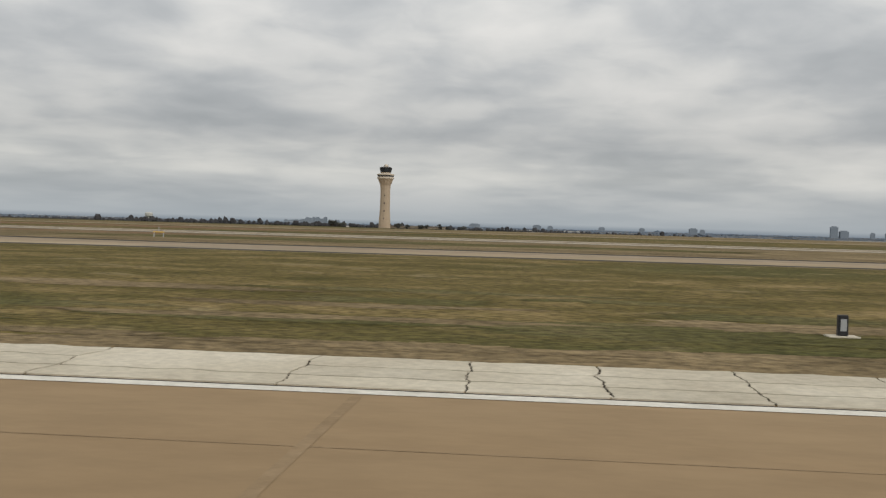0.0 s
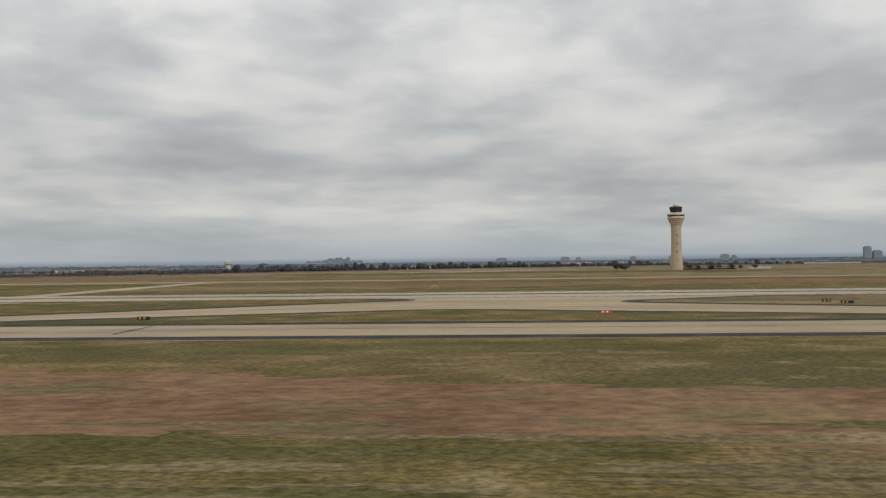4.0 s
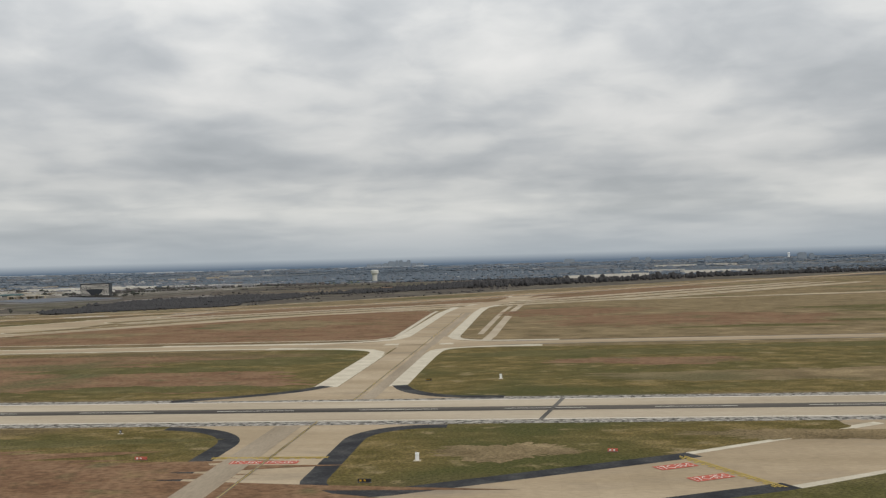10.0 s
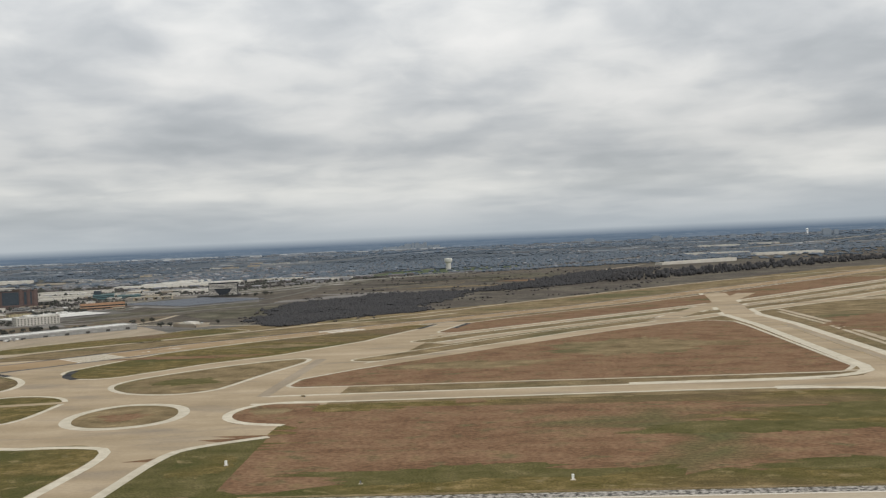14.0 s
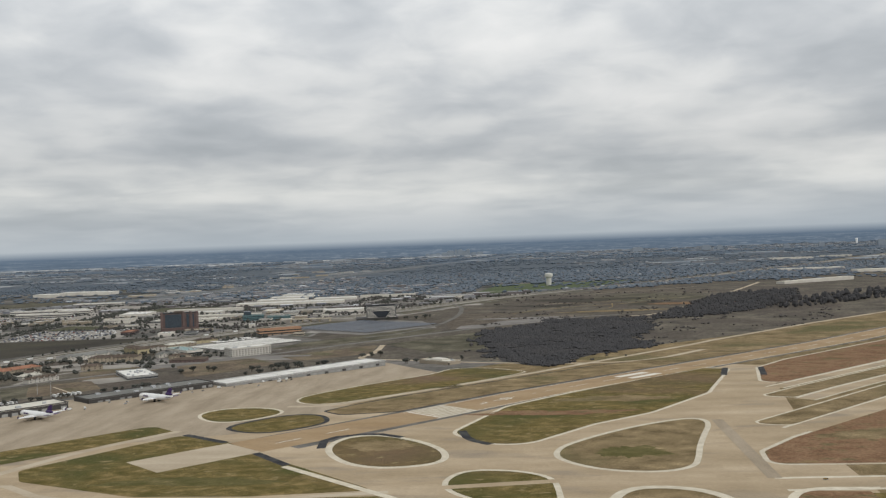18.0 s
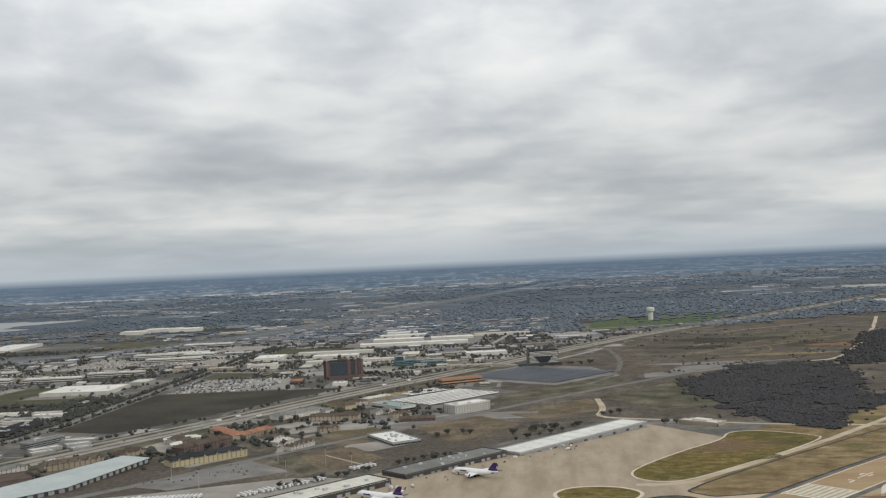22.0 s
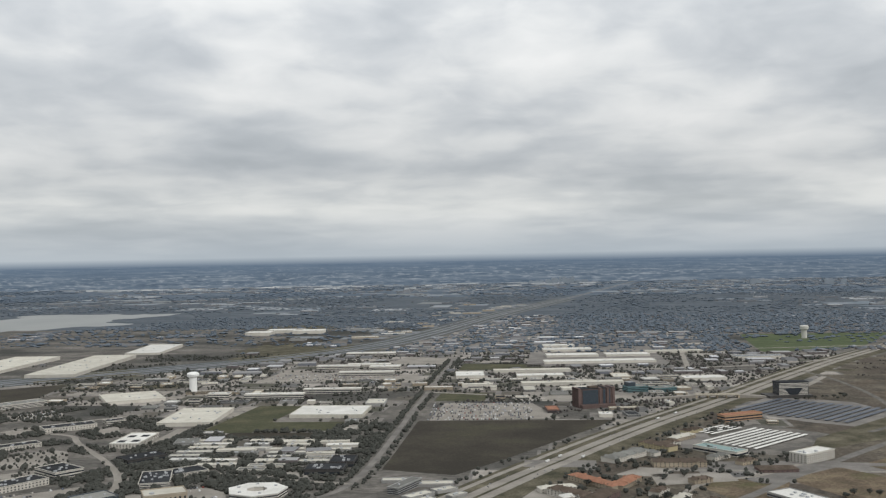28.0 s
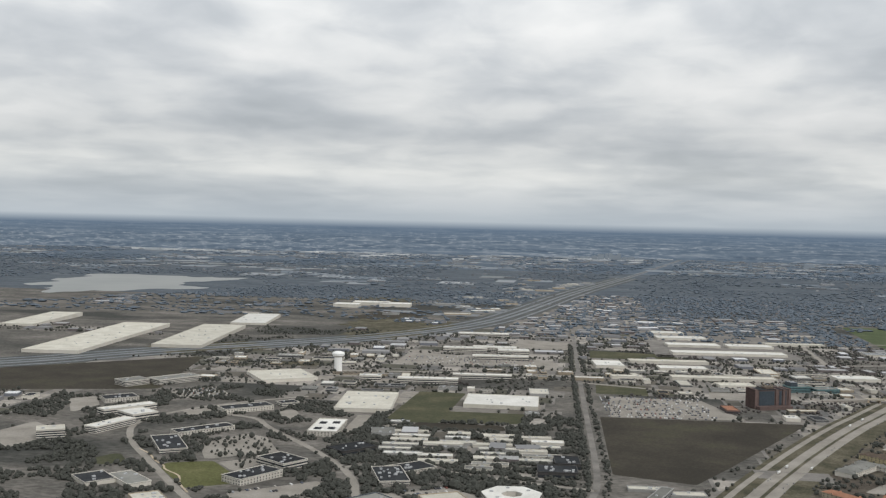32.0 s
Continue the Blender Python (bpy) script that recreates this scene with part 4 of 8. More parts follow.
brown_roof = material("brown_roof", [(0.34, (0.09, 0.072, 0.056)), (0.66, (0.14, 0.11, 0.09))], 0.1, fine=0.15, fine_scale=0.5, per_object=0.4)
pale_wall = material("pale_wall", [(0.34, (0.56, 0.53, 0.47)), (0.66, (0.66, 0.63, 0.57))], 0.05, fine=0.06, per_object=0.2)
tan_wall = material("tan_wall", [(0.34, (0.37, 0.315, 0.24)), (0.66, (0.44, 0.38, 0.295))], 0.05, fine=0.06, per_object=0.3)
brick_wall = material("brick_wall", [(0.34, (0.135, 0.10, 0.093)), (0.66, (0.175, 0.128, 0.118))], 0.1, fine=0.12, per_object=0.2)
orange_wall = plain("orange_wall", (0.40, 0.255, 0.16), 0.85, 0.06)
yellow_wall = plain("yellow_wall", (0.42, 0.365, 0.235), 0.85, 0.06)
grey_wall = plain("grey_wall", (0.33, 0.33, 0.32), 0.8, 0.08, per=0.3)
dark_wall = plain("dark_wall", (0.055, 0.052, 0.05), 0.7, 0.2)
teal_wall = plain("teal_wall", (0.10, 0.19, 0.20), 0.5, 0.1)
bark = plain("bark", (0.10, 0.08, 0.06), 0.95, 0.2)
# leaf green greyed and lifted, as haze over the town would do
leaf = material("evergreen_oak_leaf", [(0.3, (0.068, 0.072, 0.064)), (0.5, (0.088, 0.091, 0.081)), (0.7, (0.114, 0.117, 0.103))], 0.5, fine=0.4, fine_scale=2.0, per_object=0.35)
bare = material("bare_twigs", [(0.3, (0.078, 0.073, 0.070)), (0.5, (0.095, 0.088, 0.084)), (0.7, (0.114, 0.105, 0.099))], 0.03, fine=0.4, fine_scale=0.3)
# bare twigs of the farthest woods, thick haze blue mixed into the colour
bare_more_hazed = material("more_hazed_woodland", [(0.3, (0.108, 0.140, 0.180)), (0.5, (0.122, 0.155, 0.195)), (0.7, (0.14, 0.172, 0.21))], 0.03, fine=0.3, fine_scale=0.1)
# dark twigs with a slight blue tint that stands for haze
wood_twigs = material("dense_bare_twigs", [(0.3, (0.056, 0.056, 0.059)), (0.5, (0.063, 0.062, 0.064)), (0.7, (0.072, 0.069, 0.069))], 0.012, fine=0.15, fine_scale=0.2)
leaf_litter = material("leaf_litter", [(0.3, (0.054, 0.052, 0.052)), (0.7, (0.068, 0.064, 0.062))], 0.05, fine=0.3, fine_scale=0.4)
# bare twigs once more, with distance haze painted in as blue-grey
bare_hazed = material("hazed_winter_woodland", [(0.3, (0.108, 0.132, 0.160)), (0.5, (0.122, 0.147, 0.176)), (0.7, (0.14, 0.165, 0.193))], 0.03, fine=0.25, fine_scale=0.2)
plane_white = plain("aircraft_white", (0.72, 0.72, 0.71), 0.35, 0.03)
plane_purple = plain("aircraft_purple", (0.045, 0.022, 0.10), 0.35, 0.1)
metal_grey = plain("metal_grey", (0.38, 0.39, 0.40), 0.45, 0.1)
tyre = plain("tyre_black", (0.02, 0.02, 0.02), 0.9, 0.2)
car_paint = material("car_paint", [(0.3, (0.5, 0.5, 0.5)), (0.7, (0.6, 0.6, 0.6))], 0.5, rough=0.4, per_object=0.92)
truck_white = plain("truck_white", (0.66, 0.66, 0.64), 0.5, 0.05, per=0.15)
box_black = plain("box_black", (0.025, 0.025, 0.027), 0.6, 0.2)
box_white = plain("box_white", (0.80, 0.80, 0.78), 0.6, 0.04)
sign_yellow = plain("sign_yellow", (0.60, 0.36, 0.03), 0.5, 0.08)
solar = plain("solar_panel", (0.065, 0.080, 0.105), 0.5, 0.15, per=0.35)


def lathe(bm, rings, n=20, x=0.0, y=0.0, caps=True):
    rows = [[bm.verts.new((x + r * math.cos(2 * math.pi * k / n), y + r * math.sin(2 * math.pi * k / n), z)) for k in range(n)] for r, z in rings]
    for a, b in zip(rows, rows[1:]):
        for k in range(n):
            bm.faces.new((a[k - 1], a[k], b[k], b[k - 1]))
    if caps:
        bm.faces.new(rows[0][::-1]), bm.faces.new(rows[-1])
    return bm


# ---- airfield fixtures ----
def guidance_sign(x, y, panels, turn=0.0):
    """A low lit sign board on stub legs."""
    w = sum(p for p, m in panels)
    t = thing("guidance_sign", x, y, turn=turn, label="low black and yellow taxiway sign in the grass", category="sign", group="taxiway signs")
    at = -w / 2
    for p, m in panels:
        part("panel", boxed(at, at + p - 0.05, -0.15, 0.15, 0.22, 0.92, bevel=0.04), m, t)
        for k in range(max(1, int(p / 1.1))):
            part("marking_bar", boxed(at + 0.4 + k * 0.95, at + 0.85 + k * 0.95, -0.165, -0.15, 0.4, 0.74), box_black if m is sign_yellow else box_white if m is red_paint else sign_yellow, t)
        at += p
    for k in (-w / 2 + 0.3, w / 2 - 0.3):
        part("leg", boxed(k - 0.06, k + 0.06, -0.06, 0.06, 0, 0.26), metal_grey, t)
    part("footing", boxed(-w / 2 - 0.1, w / 2 + 0.1, -0.3, 0.3, 0, 0.1), old_asphalt, t)


for x, y, p in (
    (-32, 78, [(2.4, sign_yellow), (2.0, box_black)]), (-100, 130, [(1.4, sign_yellow), (2.0, sign_yellow)]), (-146, 252, [(3.2, box_black)]), (-208, 217, [(2.8, red_paint)]),
    (-148, 262, [(2.2, box_black)]), (-307, 207, [(2.8, box_black)]), (-388, 242, [(2.9, box_black)]), (-450, 265, [(3.6, red_paint)]), (-447, 122, [(2.0, sign_yellow), (1.4, sign_yellow)]),
    (-712, 236, [(3.0, box_black)]), (-774, 262, [(3.2, red_paint)]), (-655, 268, [(2.6, red_paint)]), (-96, 124, [(2.0, box_black)]), (-717, 415, [(2.4, box_black)]), (-1085, 585, [(2.4, box_black)]),
):
    guidance_sign(x, y, p)


def marker_board(x, y):
    """A distance board: a black upright box on a concrete pad."""
    t = thing("distance_marker", x, y, label="upright black marker box on a pale pad in the grass", category="marker", group="runway markers")
    part("pad", boxed(-0.75, 0.75, -0.55, 0.55, 0, 0.15), white_concrete, t, "pale concrete pad")
    part("board", boxed(-0.24, 0.24, -0.2, 0.2, 0.14, 1.2, bevel=0.04), box_black, t)
    part("number_plate", boxed(-0.15, 0.15, -0.215, -0.2, 0.4, 1.0), metal_grey, t, "grey face with worn bar")


for x, y in ((92, 50.4), (-113, 146), (-469, 198), (-465, 300), (-612, 212), (-1019, 385), (-796, 300)):
    marker_board(x, y)


sheet("inspection_pad", rect(-144.7, -139.4, 86.9, 88.3), 0.1, white_concrete, "pale flush concrete pad in the grass", "pad")
guidance_sign(-23.9, 44.9, [(0.25, box_black), (1.5, sign_yellow)], -35)


def white_cabinet(x, y, h=1.9):
    t = thing("equipment_cabinet", x, y, label="small white equipment cabinet on a concrete pad", category="cabinet", group="equipment cabinets")
    part("pad", boxed(-0.9, 0.9, -0.8, 0.8, 0, 0.18), white_concrete, t)
    part("body", boxed(-0.45, 0.45, -0.4, 0.4, 0.15, h, bevel=0.06), box_white, t)
    part("hood", boxed(-0.5, 0.5, -0.45, 0.45, h, h + 0.1), box_white, t)
    part("door", boxed(-0.34, 0.34, -0.43, -0.4, 0.3, h - 0.2), box_white, t)


for x, y in ((-370, 252), (-703, 259), (-688, 418), (-1079, 419), (-943, 384)):
    white_cabinet(x, y)

edge_bm = lathe(bmesh.new(), [(0.16, 0.0), (0.16, 0.04), (0.04, 0.05), (0.04, 0.13), (0.06, 0.14), (0.06, 0.2), (0.03, 0.23)], 10)
edge_light = tagged(new("edge_light", mesh_of(edge_bm, "edge_light", metal_grey)), "small grey taxiway edge light on the shoulder", "lamp", "taxiway edge lights")
edge_light.matrix_world = pose(K * -27.5, K * 33.5, K * 0.05)
for x, y in ((-36, 34), (-45, 38.5), (-51, 46), (-53, 54), (-53, 64), (-53, 74), (-84, 74), (-84.5, 64), (-85, 54), (-88, 44), (-94, 37), (-104, 33.5), (-118, 33), (-134, 33), (-434, 132), (-432, 120), (-398, 126), (-400, 112)):
    copy_thing(edge_light, pose(K * x, K * y, K * 0.05))


def approach_mast(x, y):
    t = thing("approach_antenna", x, y, label="small orange equipment frame standing in the grass", category="antenna")
    for a in (-1.2, 1.2):
        part("post", boxed(a - 0.07, a + 0.07, -0.07, 0.07, 0, 1.4), metal_grey, t)
    part("beam", boxed(-1.4, 1.4, -0.1, 0.1, 1.2, 1.45), sign_yellow, t)
    part("mast", boxed(-0.06, 0.06, -0.06, 0.06, 1.4, 2.6), metal_grey, t)


approach_mast(-14.5, 234.5)
approach_mast(-262, 410)

# ---- control tower ----
tw = thing("control_tower", -70.5, 995, label="tall tan control tower with flared head and dark glass cab", category="tower")
part("shaft", lathe(bmesh.new(), [(6.2, -1), (6.0, 8), (5.2, 20), (5.0, 40), (5.4, 45), (7.2, 49.5), (8.0, 51.5)], 12), tower_tan, tw)
part("gallery", lathe(bmesh.new(), [(8.2, 51.5), (8.6, 52), (8.6, 53.3), (8.2, 53.8)], 24), tower_pale, tw)
part("gallery_window_band", lathe(bmesh.new(), [(8.25, 53.8), (8.35, 54.0), (8.35, 55.2), (8.1, 55.3)], 24), dark_glass, tw)
part("deck", lathe(bmesh.new(), [(8.7, 55.3), (8.9, 55.5), (8.9, 56.5), (6.4, 57.0)], 24), tower_pale, tw)
part("cab_base", lathe(bmesh.new(), [(4.9, 57.0), (4.9, 58.0), (5.3, 58.2)], 8), tower_pale, tw)
part("cab_glass", lathe(bmesh.new(), [(5.2, 58.2), (6.2, 62.6)], 8), dark_glass, tw)
for k in range(8):
    a = math.pi / 4 * k
    bm = bmesh.new()
    for z, r in ((58.2, 5.25), (62.6, 6.25)):
        for s in (-0.14, 0.14):
            for q in (0, 0.2):
                bm.verts.new(((r + q) * math.cos(a) - s * math.sin(a), (r + q) * math.sin(a) + s * math.cos(a), z))
    bmesh.ops.convex_hull(bm, input=bm.verts[:])
    part("mullion", bm, box_black, tw)
part("cab_roof", lathe(bmesh.new(), [(6.5, 62.6), (6.6, 63.2), (4.2, 64.0), (2.4, 64.2)], 8), dark_wall, tw)
part("radome", lathe(bmesh.new(), [(2.4, 64.2), (2.3, 65.4), (1.4, 66.4), (0.3, 66.8)], 16), tower_pale, tw)
for a in (0.6, 2.2, 4.4):
    part("antenna", boxed(3 * math.cos(a) - 0.06, 3 * math.cos(a) + 0.06, 3 * math.sin(a) - 0.06, 3 * math.sin(a) + 0.06, 64, 67.5), metal_grey, tw)
for z in (10, 18, 26, 34):
    part("slit_window", boxed(-0.5, 0.5, -6.0 + z * 0.025, -4.6, z, z + 1.6), dark_glass, tw)


# ---- buildings ----
def flat_block(name, x, y, w, d, turn, h, wall, roof, label, category="building", storeys=0, units=0, glass=None, group="", seed=0, bays=0, dark_base=None, parts_windows=False):
    """A flat-roofed building: walls, roof with a raised edge, window bands or windows, rooftop units."""
    h *= 0.85
    t = thing(name, x, y, turn=turn, label=label, category=category, group=group)
    BUILT.append((x, y, w, d, turn))
    part("wall", boxed(-w / 2, w / 2, -d / 2, d / 2, -2, h - 0.3), wall, t)
    bm = boxed(-w / 2 - 0.25, w / 2 + 0.25, -d / 2 - 0.25, d / 2 + 0.25, h - 0.3, h)
    part("roof", bm, roof, t)
    bm = bmesh.new()
    for a in ((-w / 2 - 0.3, w / 2 + 0.3, -d / 2 - 0.3, -d / 2 + 0.4), (-w / 2 - 0.3, w / 2 + 0.3, d / 2 - 0.4, d / 2 + 0.3), (-w / 2 - 0.3, -w / 2 + 0.4, -d / 2 + 0.4, d / 2 - 0.4), (w / 2 - 0.4, w / 2 + 0.3, -d / 2 + 0.4, d / 2 - 0.4)):
        box(bm, *a, h + 0.004, h + 0.75)
    part("parapet", bm, wall, t)
    g = glass or dark_glass
    for s in range(storeys):
        z0 = 1.0 + s * (h - 1.2) / storeys
        z1 = z0 + 0.5 * (h - 1.2) / storeys
        if parts_windows:
            for side, length, off, flip in ((0, w, d / 2, 0), (1, d, w / 2, 1)):
                n = max(2, int(length / 4.2))
                for sg in (-1, 1):
                    for k in range(n):
                        c = -length / 2 + (k + 0.5) * length / n
                        a = (c - 0.9, c + 0.9, sg * off - 0.06, sg * off + 0.06)
                        a = a if not flip else (a[2], a[3], a[0], a[1])
                        part("window", boxed(*a, z0, z1), g, t)
        else:
            part("window_band", boxed(-w / 2 - 0.08, w / 2 + 0.08, -d / 2 - 0.08, d / 2 + 0.08, z0, z1), g, t)
    if dark_base:
        part("loading_front", boxed(-w / 2 + 1, w / 2 - 1, -d / 2 - 0.35, -d / 2, 0, h * 0.55), dark_base, t)
    for k in range(bays):
        c = -w / 2 + (k + 0.5) * w / bays
        part("dock_door", boxed(c - w / bays * 0.3, c + w / bays * 0.3, -d / 2 - 0.45, -d / 2 - 0.1, 0, h * 0.5), grey_wall if k % 3 else dark_wall, t)
    r = random.Random(seed + int(abs(x)))
    for k in range(units):
        ux, uy, s = r.uniform(-0.4, 0.4) * w, r.uniform(-0.36, 0.36) * d, r.uniform(1.0, 2.2)
        part("roof_unit", boxed(ux - s, ux + s, uy - s * 0.7, uy + s * 0.7, h, h + r.uniform(1.0, 1.8)), metal_grey, t)
    return t


def hip_block(name, x, y, w, d, turn, h, wall, roof, label, rise=4.0, storeys=3, gables=0, category="building", group=""):
    """A pitched-roof block with rows of windows and small gables."""
    h, rise = h * 0.74, rise * 0.8
    t = thing(name, x, y, turn=turn, label=label, category=category, group=group)
    BUILT.append((x, y, w, d, turn))
    part("wall", boxed(-w / 2, w / 2, -d / 2, d / 2, -2, h), wall, t)
    bm = bmesh.new()
    lo = [bm.verts.new((a * (w / 2 + 0.8), b * (d / 2 + 0.8), h)) for a, b in ((-1, -1), (1, -1), (1, 1), (-1, 1))]
    hi = [bm.verts.new((-w / 2 + d * 0.4, 0, h + rise)), bm.verts.new((w / 2 - d * 0.4, 0, h + rise))]
    for f in ((lo[0], lo[1], hi[1], hi[0]), (lo[2], lo[3], hi[0], hi[1]), (lo[1], lo[2], hi[1]), (lo[3], lo[0], hi[0]), tuple(lo[::-1])):
        bm.faces.new(f)
    part("roof", bm, roof, t)
    n = max(3, int(w / 5))
    for s in range(storeys):
        z = 1.0 + s * (h - 0.6) / storeys
        for sg in (-1, 1):
            for k in range(n):
                c = -w / 2 + (k + 0.5) * w / n
                part("window", boxed(c - 0.6, c + 0.6, sg * d / 2 - 0.08, sg * d / 2 + 0.08, z, z + 0.95), dark_glass, t)
    for k in range(gables):
        c = -w / 2 + (k + 0.5) * w / gables
        for sg in (-1, 1):
            for name, m, e0, e1, wide, top in (("gable", wall, 0.5, 0.3, 1.5, 1.5), ("gable_roof", roof, 0.3, 0.0, 1.9, 1.9)):
                bm = bmesh.new()
                for a, z in ((c - wide, h - 0.1), (c + wide, h - 0.1), (c, h + top)):
                    bm.verts.new((a, sg * (d / 2 + e0), z))
                    bm.verts.new((a, sg * (d / 2 + e1) if name == "gable" else sg * d * (0.2 if z > h else 0.4), z))
                bmesh.ops.convex_hull(bm, input=bm.verts[:])
                part(name, bm, m, t)
    return t


# the cargo hangars along the apron
flat_block("cargo_hangar", -1695, 835, 116, 31, 49, 5.8, dark_wall, cream_roof, "long cargo hangar with a cream roof and dark dock doors", "hangar", units=8, bays=14, group="cargo hangars")
flat_block("cargo_hangar", -1607, 947, 127, 31, 50, 5.4, dark_wall, grey_roof, "long dark cargo hangar with a grey roof", "hangar", units=10, bays=18, group="cargo hangars")
h1 = flat_block("cargo_hangar", -1487, 1076, 208, 32, 50, 5.2, grey_wall, white_roof, "very long cargo hangar with a white roof and grey doors", "hangar", units=0, bays=26, group="cargo hangars")
for k in range(9):
    part("roof_seam", boxed(-100 + k * 22, -99.6 + k * 22, -16, 16, 4.42, 4.5), grey_wall, h1)
# a long bent warehouse beside the highway
bw = thing("bent_warehouse", -1990, 880, label="long bent warehouse with a pale green-white roof by the highway", category="warehouse")
bend = [(-2077, 791), (-1985, 795), (-1930, 869), (-1908, 992), (-1940, 1006), (-1980, 899), (-2002, 848), (-2045, 863)]


def prism(outline, z0, z1, grow=0.0):
    """An upright block on a plan outline."""
    bm = bmesh.new()
    o = grown([Vector((x + 1990, y - 880)) for x, y in outline], grow)
    rows = [[bm.verts.new((p.x, p.y, z)) for p in o] for z in (z0, z1)]
    n = len(o)
    for k in range(n):
        bm.faces.new((rows[0][k - 1], rows[0][k], rows[1][k], rows[1][k - 1]))
    bmesh.ops.triangulate(bm, faces=[bm.faces.new(rows[1])])
    return bm


part("wall", prism(bend, -2, 3.9), dark_wall, bw)
part("roof", prism(bend, 3.9, 4.4, 1.0), green_roof, bw)
for (x0, y0), (x1, y1) in (((-1985, 795), (-1930, 869)), ((-1930, 869), (-1908, 992)), ((-2077, 791), (-1985, 795))):
    u = Vector((x1 - x0, y1 - y0))
    n = int(u.length / 9)
    for k in range(n):
        c = Vector((x0 + 1990, y0 - 880)) + u * ((k + 0.5) / n)
        v = u.normalized()
        bm = boxed(-2.6, 2.6, -0.4, 0.1, 0.2, 3.2)
        bmesh.ops.rotate(bm, verts=bm.verts[:], cent=(0, 0, 0), matrix=Matrix.Rotation(math.atan2(v.y, v.x), 3, "Z"))
        bmesh.ops.translate(bm, verts=bm.verts[:], vec=(c.x + 0.35 * v.y, c.y - 0.35 * v.x, 0))
        part("dock_door", bm, grey_wall, bw)
for bx, by, w, d, a in ((-2030, 825, 95, 60, 10), (-1955, 840, 95, 50, 53), (-1930, 940, 120, 40, 75)):
    BUILT.append((bx, by, w, d, a))
st = flat_block("fire_station", -1347, 1156, 46, 20, -42 + 3, 4.6, tan_wall, cream_roof, "low tan building with a row of arched doors beside the apron", "building", units=2)
for k in range(8):
    part("arched_door", boxed(-21 + k * 6, -17.6 + k * 6, -9.7, -9.3, 0, 3.2), dark_wall, st)
part("upper_storey", boxed(-10, 8, -5, 6, 3.9, 5.8), pale_wall, st)
flat_block("small_depot", -1680, 1098, 66, 32, -56, 4.6, grey_wall, white_roof, "low depot with a white roof and grey walls", "building", units=10, storeys=1)
hip_block("yellow_hotel", -1853, 1003, 80, 20, 46, 9.5, yellow_wall, dark_roof, "three-storey yellow hotel with a dark slate roof and gables", 4, 3, 6, "hotel")
hip_block("tan_hotel", -1986, 988, 58, 19, 44, 9, tan_wall, brown_roof, "three-storey tan hotel with a brown roof", 3.5, 3, 6, "hotel")
hip_block("tiled_hotel", -1885, 1163, 72, 16, -50, 7.5, tan_wall, orange_roof, "two-storey hotel wing with an orange tile roof", 3.5, 2, 3, "hotel", "orange-roofed hotel wings")
hip_block("tiled_hotel", -1852, 1160, 52, 16, 64, 7.5, tan_wall, orange_roof, "two-storey hotel wing with an orange tile roof", 3.5, 2, 2, "hotel", "orange-roofed hotel wings")
hip_block("brick_inn", -1885, 1078, 66, 20, 62, 9, brick_wall, brown_roof, "brick inn with a brown hipped roof", 4.5, 3, 2, "hotel")
hip_block("brick_inn", -1912, 1100, 50, 18, -42, 9, pale_wall, brown_roof, "pale inn with white gables and a brown roof", 4.5, 3, 4, "hotel")
hip_block("tan_inn", -1783, 1275, 62, 24, 4, 9, tan_wall, brown_roof, "three-storey tan inn with a low brown roof", 3, 3, 3, "hotel")
hip_block("grey_inn", -1843, 1318, 72, 22, 51, 8, pale_wall, grey_roof, "pale inn with a grey-blue hipped roof", 4, 2, 4, "hotel")
hip_block("cream_inn", -1798, 1380, 50, 18, -45, 9, yellow_wall, brown_roof, "cream inn with steep gables", 4, 3, 3, "hotel")
hip_block("small_inn", -1775, 1068, 38, 10, 64, 6, pale_wall, brown_roof, "row of small pale gabled cottages", 3, 2, 5, "house")
flat_block("white_office", -1619, 1318, 56, 24, 42, 13, pale_wall, white_roof, "four-storey white office block with dark windows", "office", 4, 4, parts_windows=True)
flat_block("teal_shed", -1722, 1360, 66, 24, -44, 7, pale_wall, teal_roof, "low blue-green building with a pale roof", "building", 1, 3)
flat_block("orange_motel", -1655, 1612, 70, 18, 30, 11, orange_wall, orange_roof, "tan motel with an orange roof", "hotel", 2, 0)
hip_block("brick_house", -1675, 1250, 44, 24, 8, 5, brick_wall, brown_roof, "low red brick building", 3, 1, 0, "building")

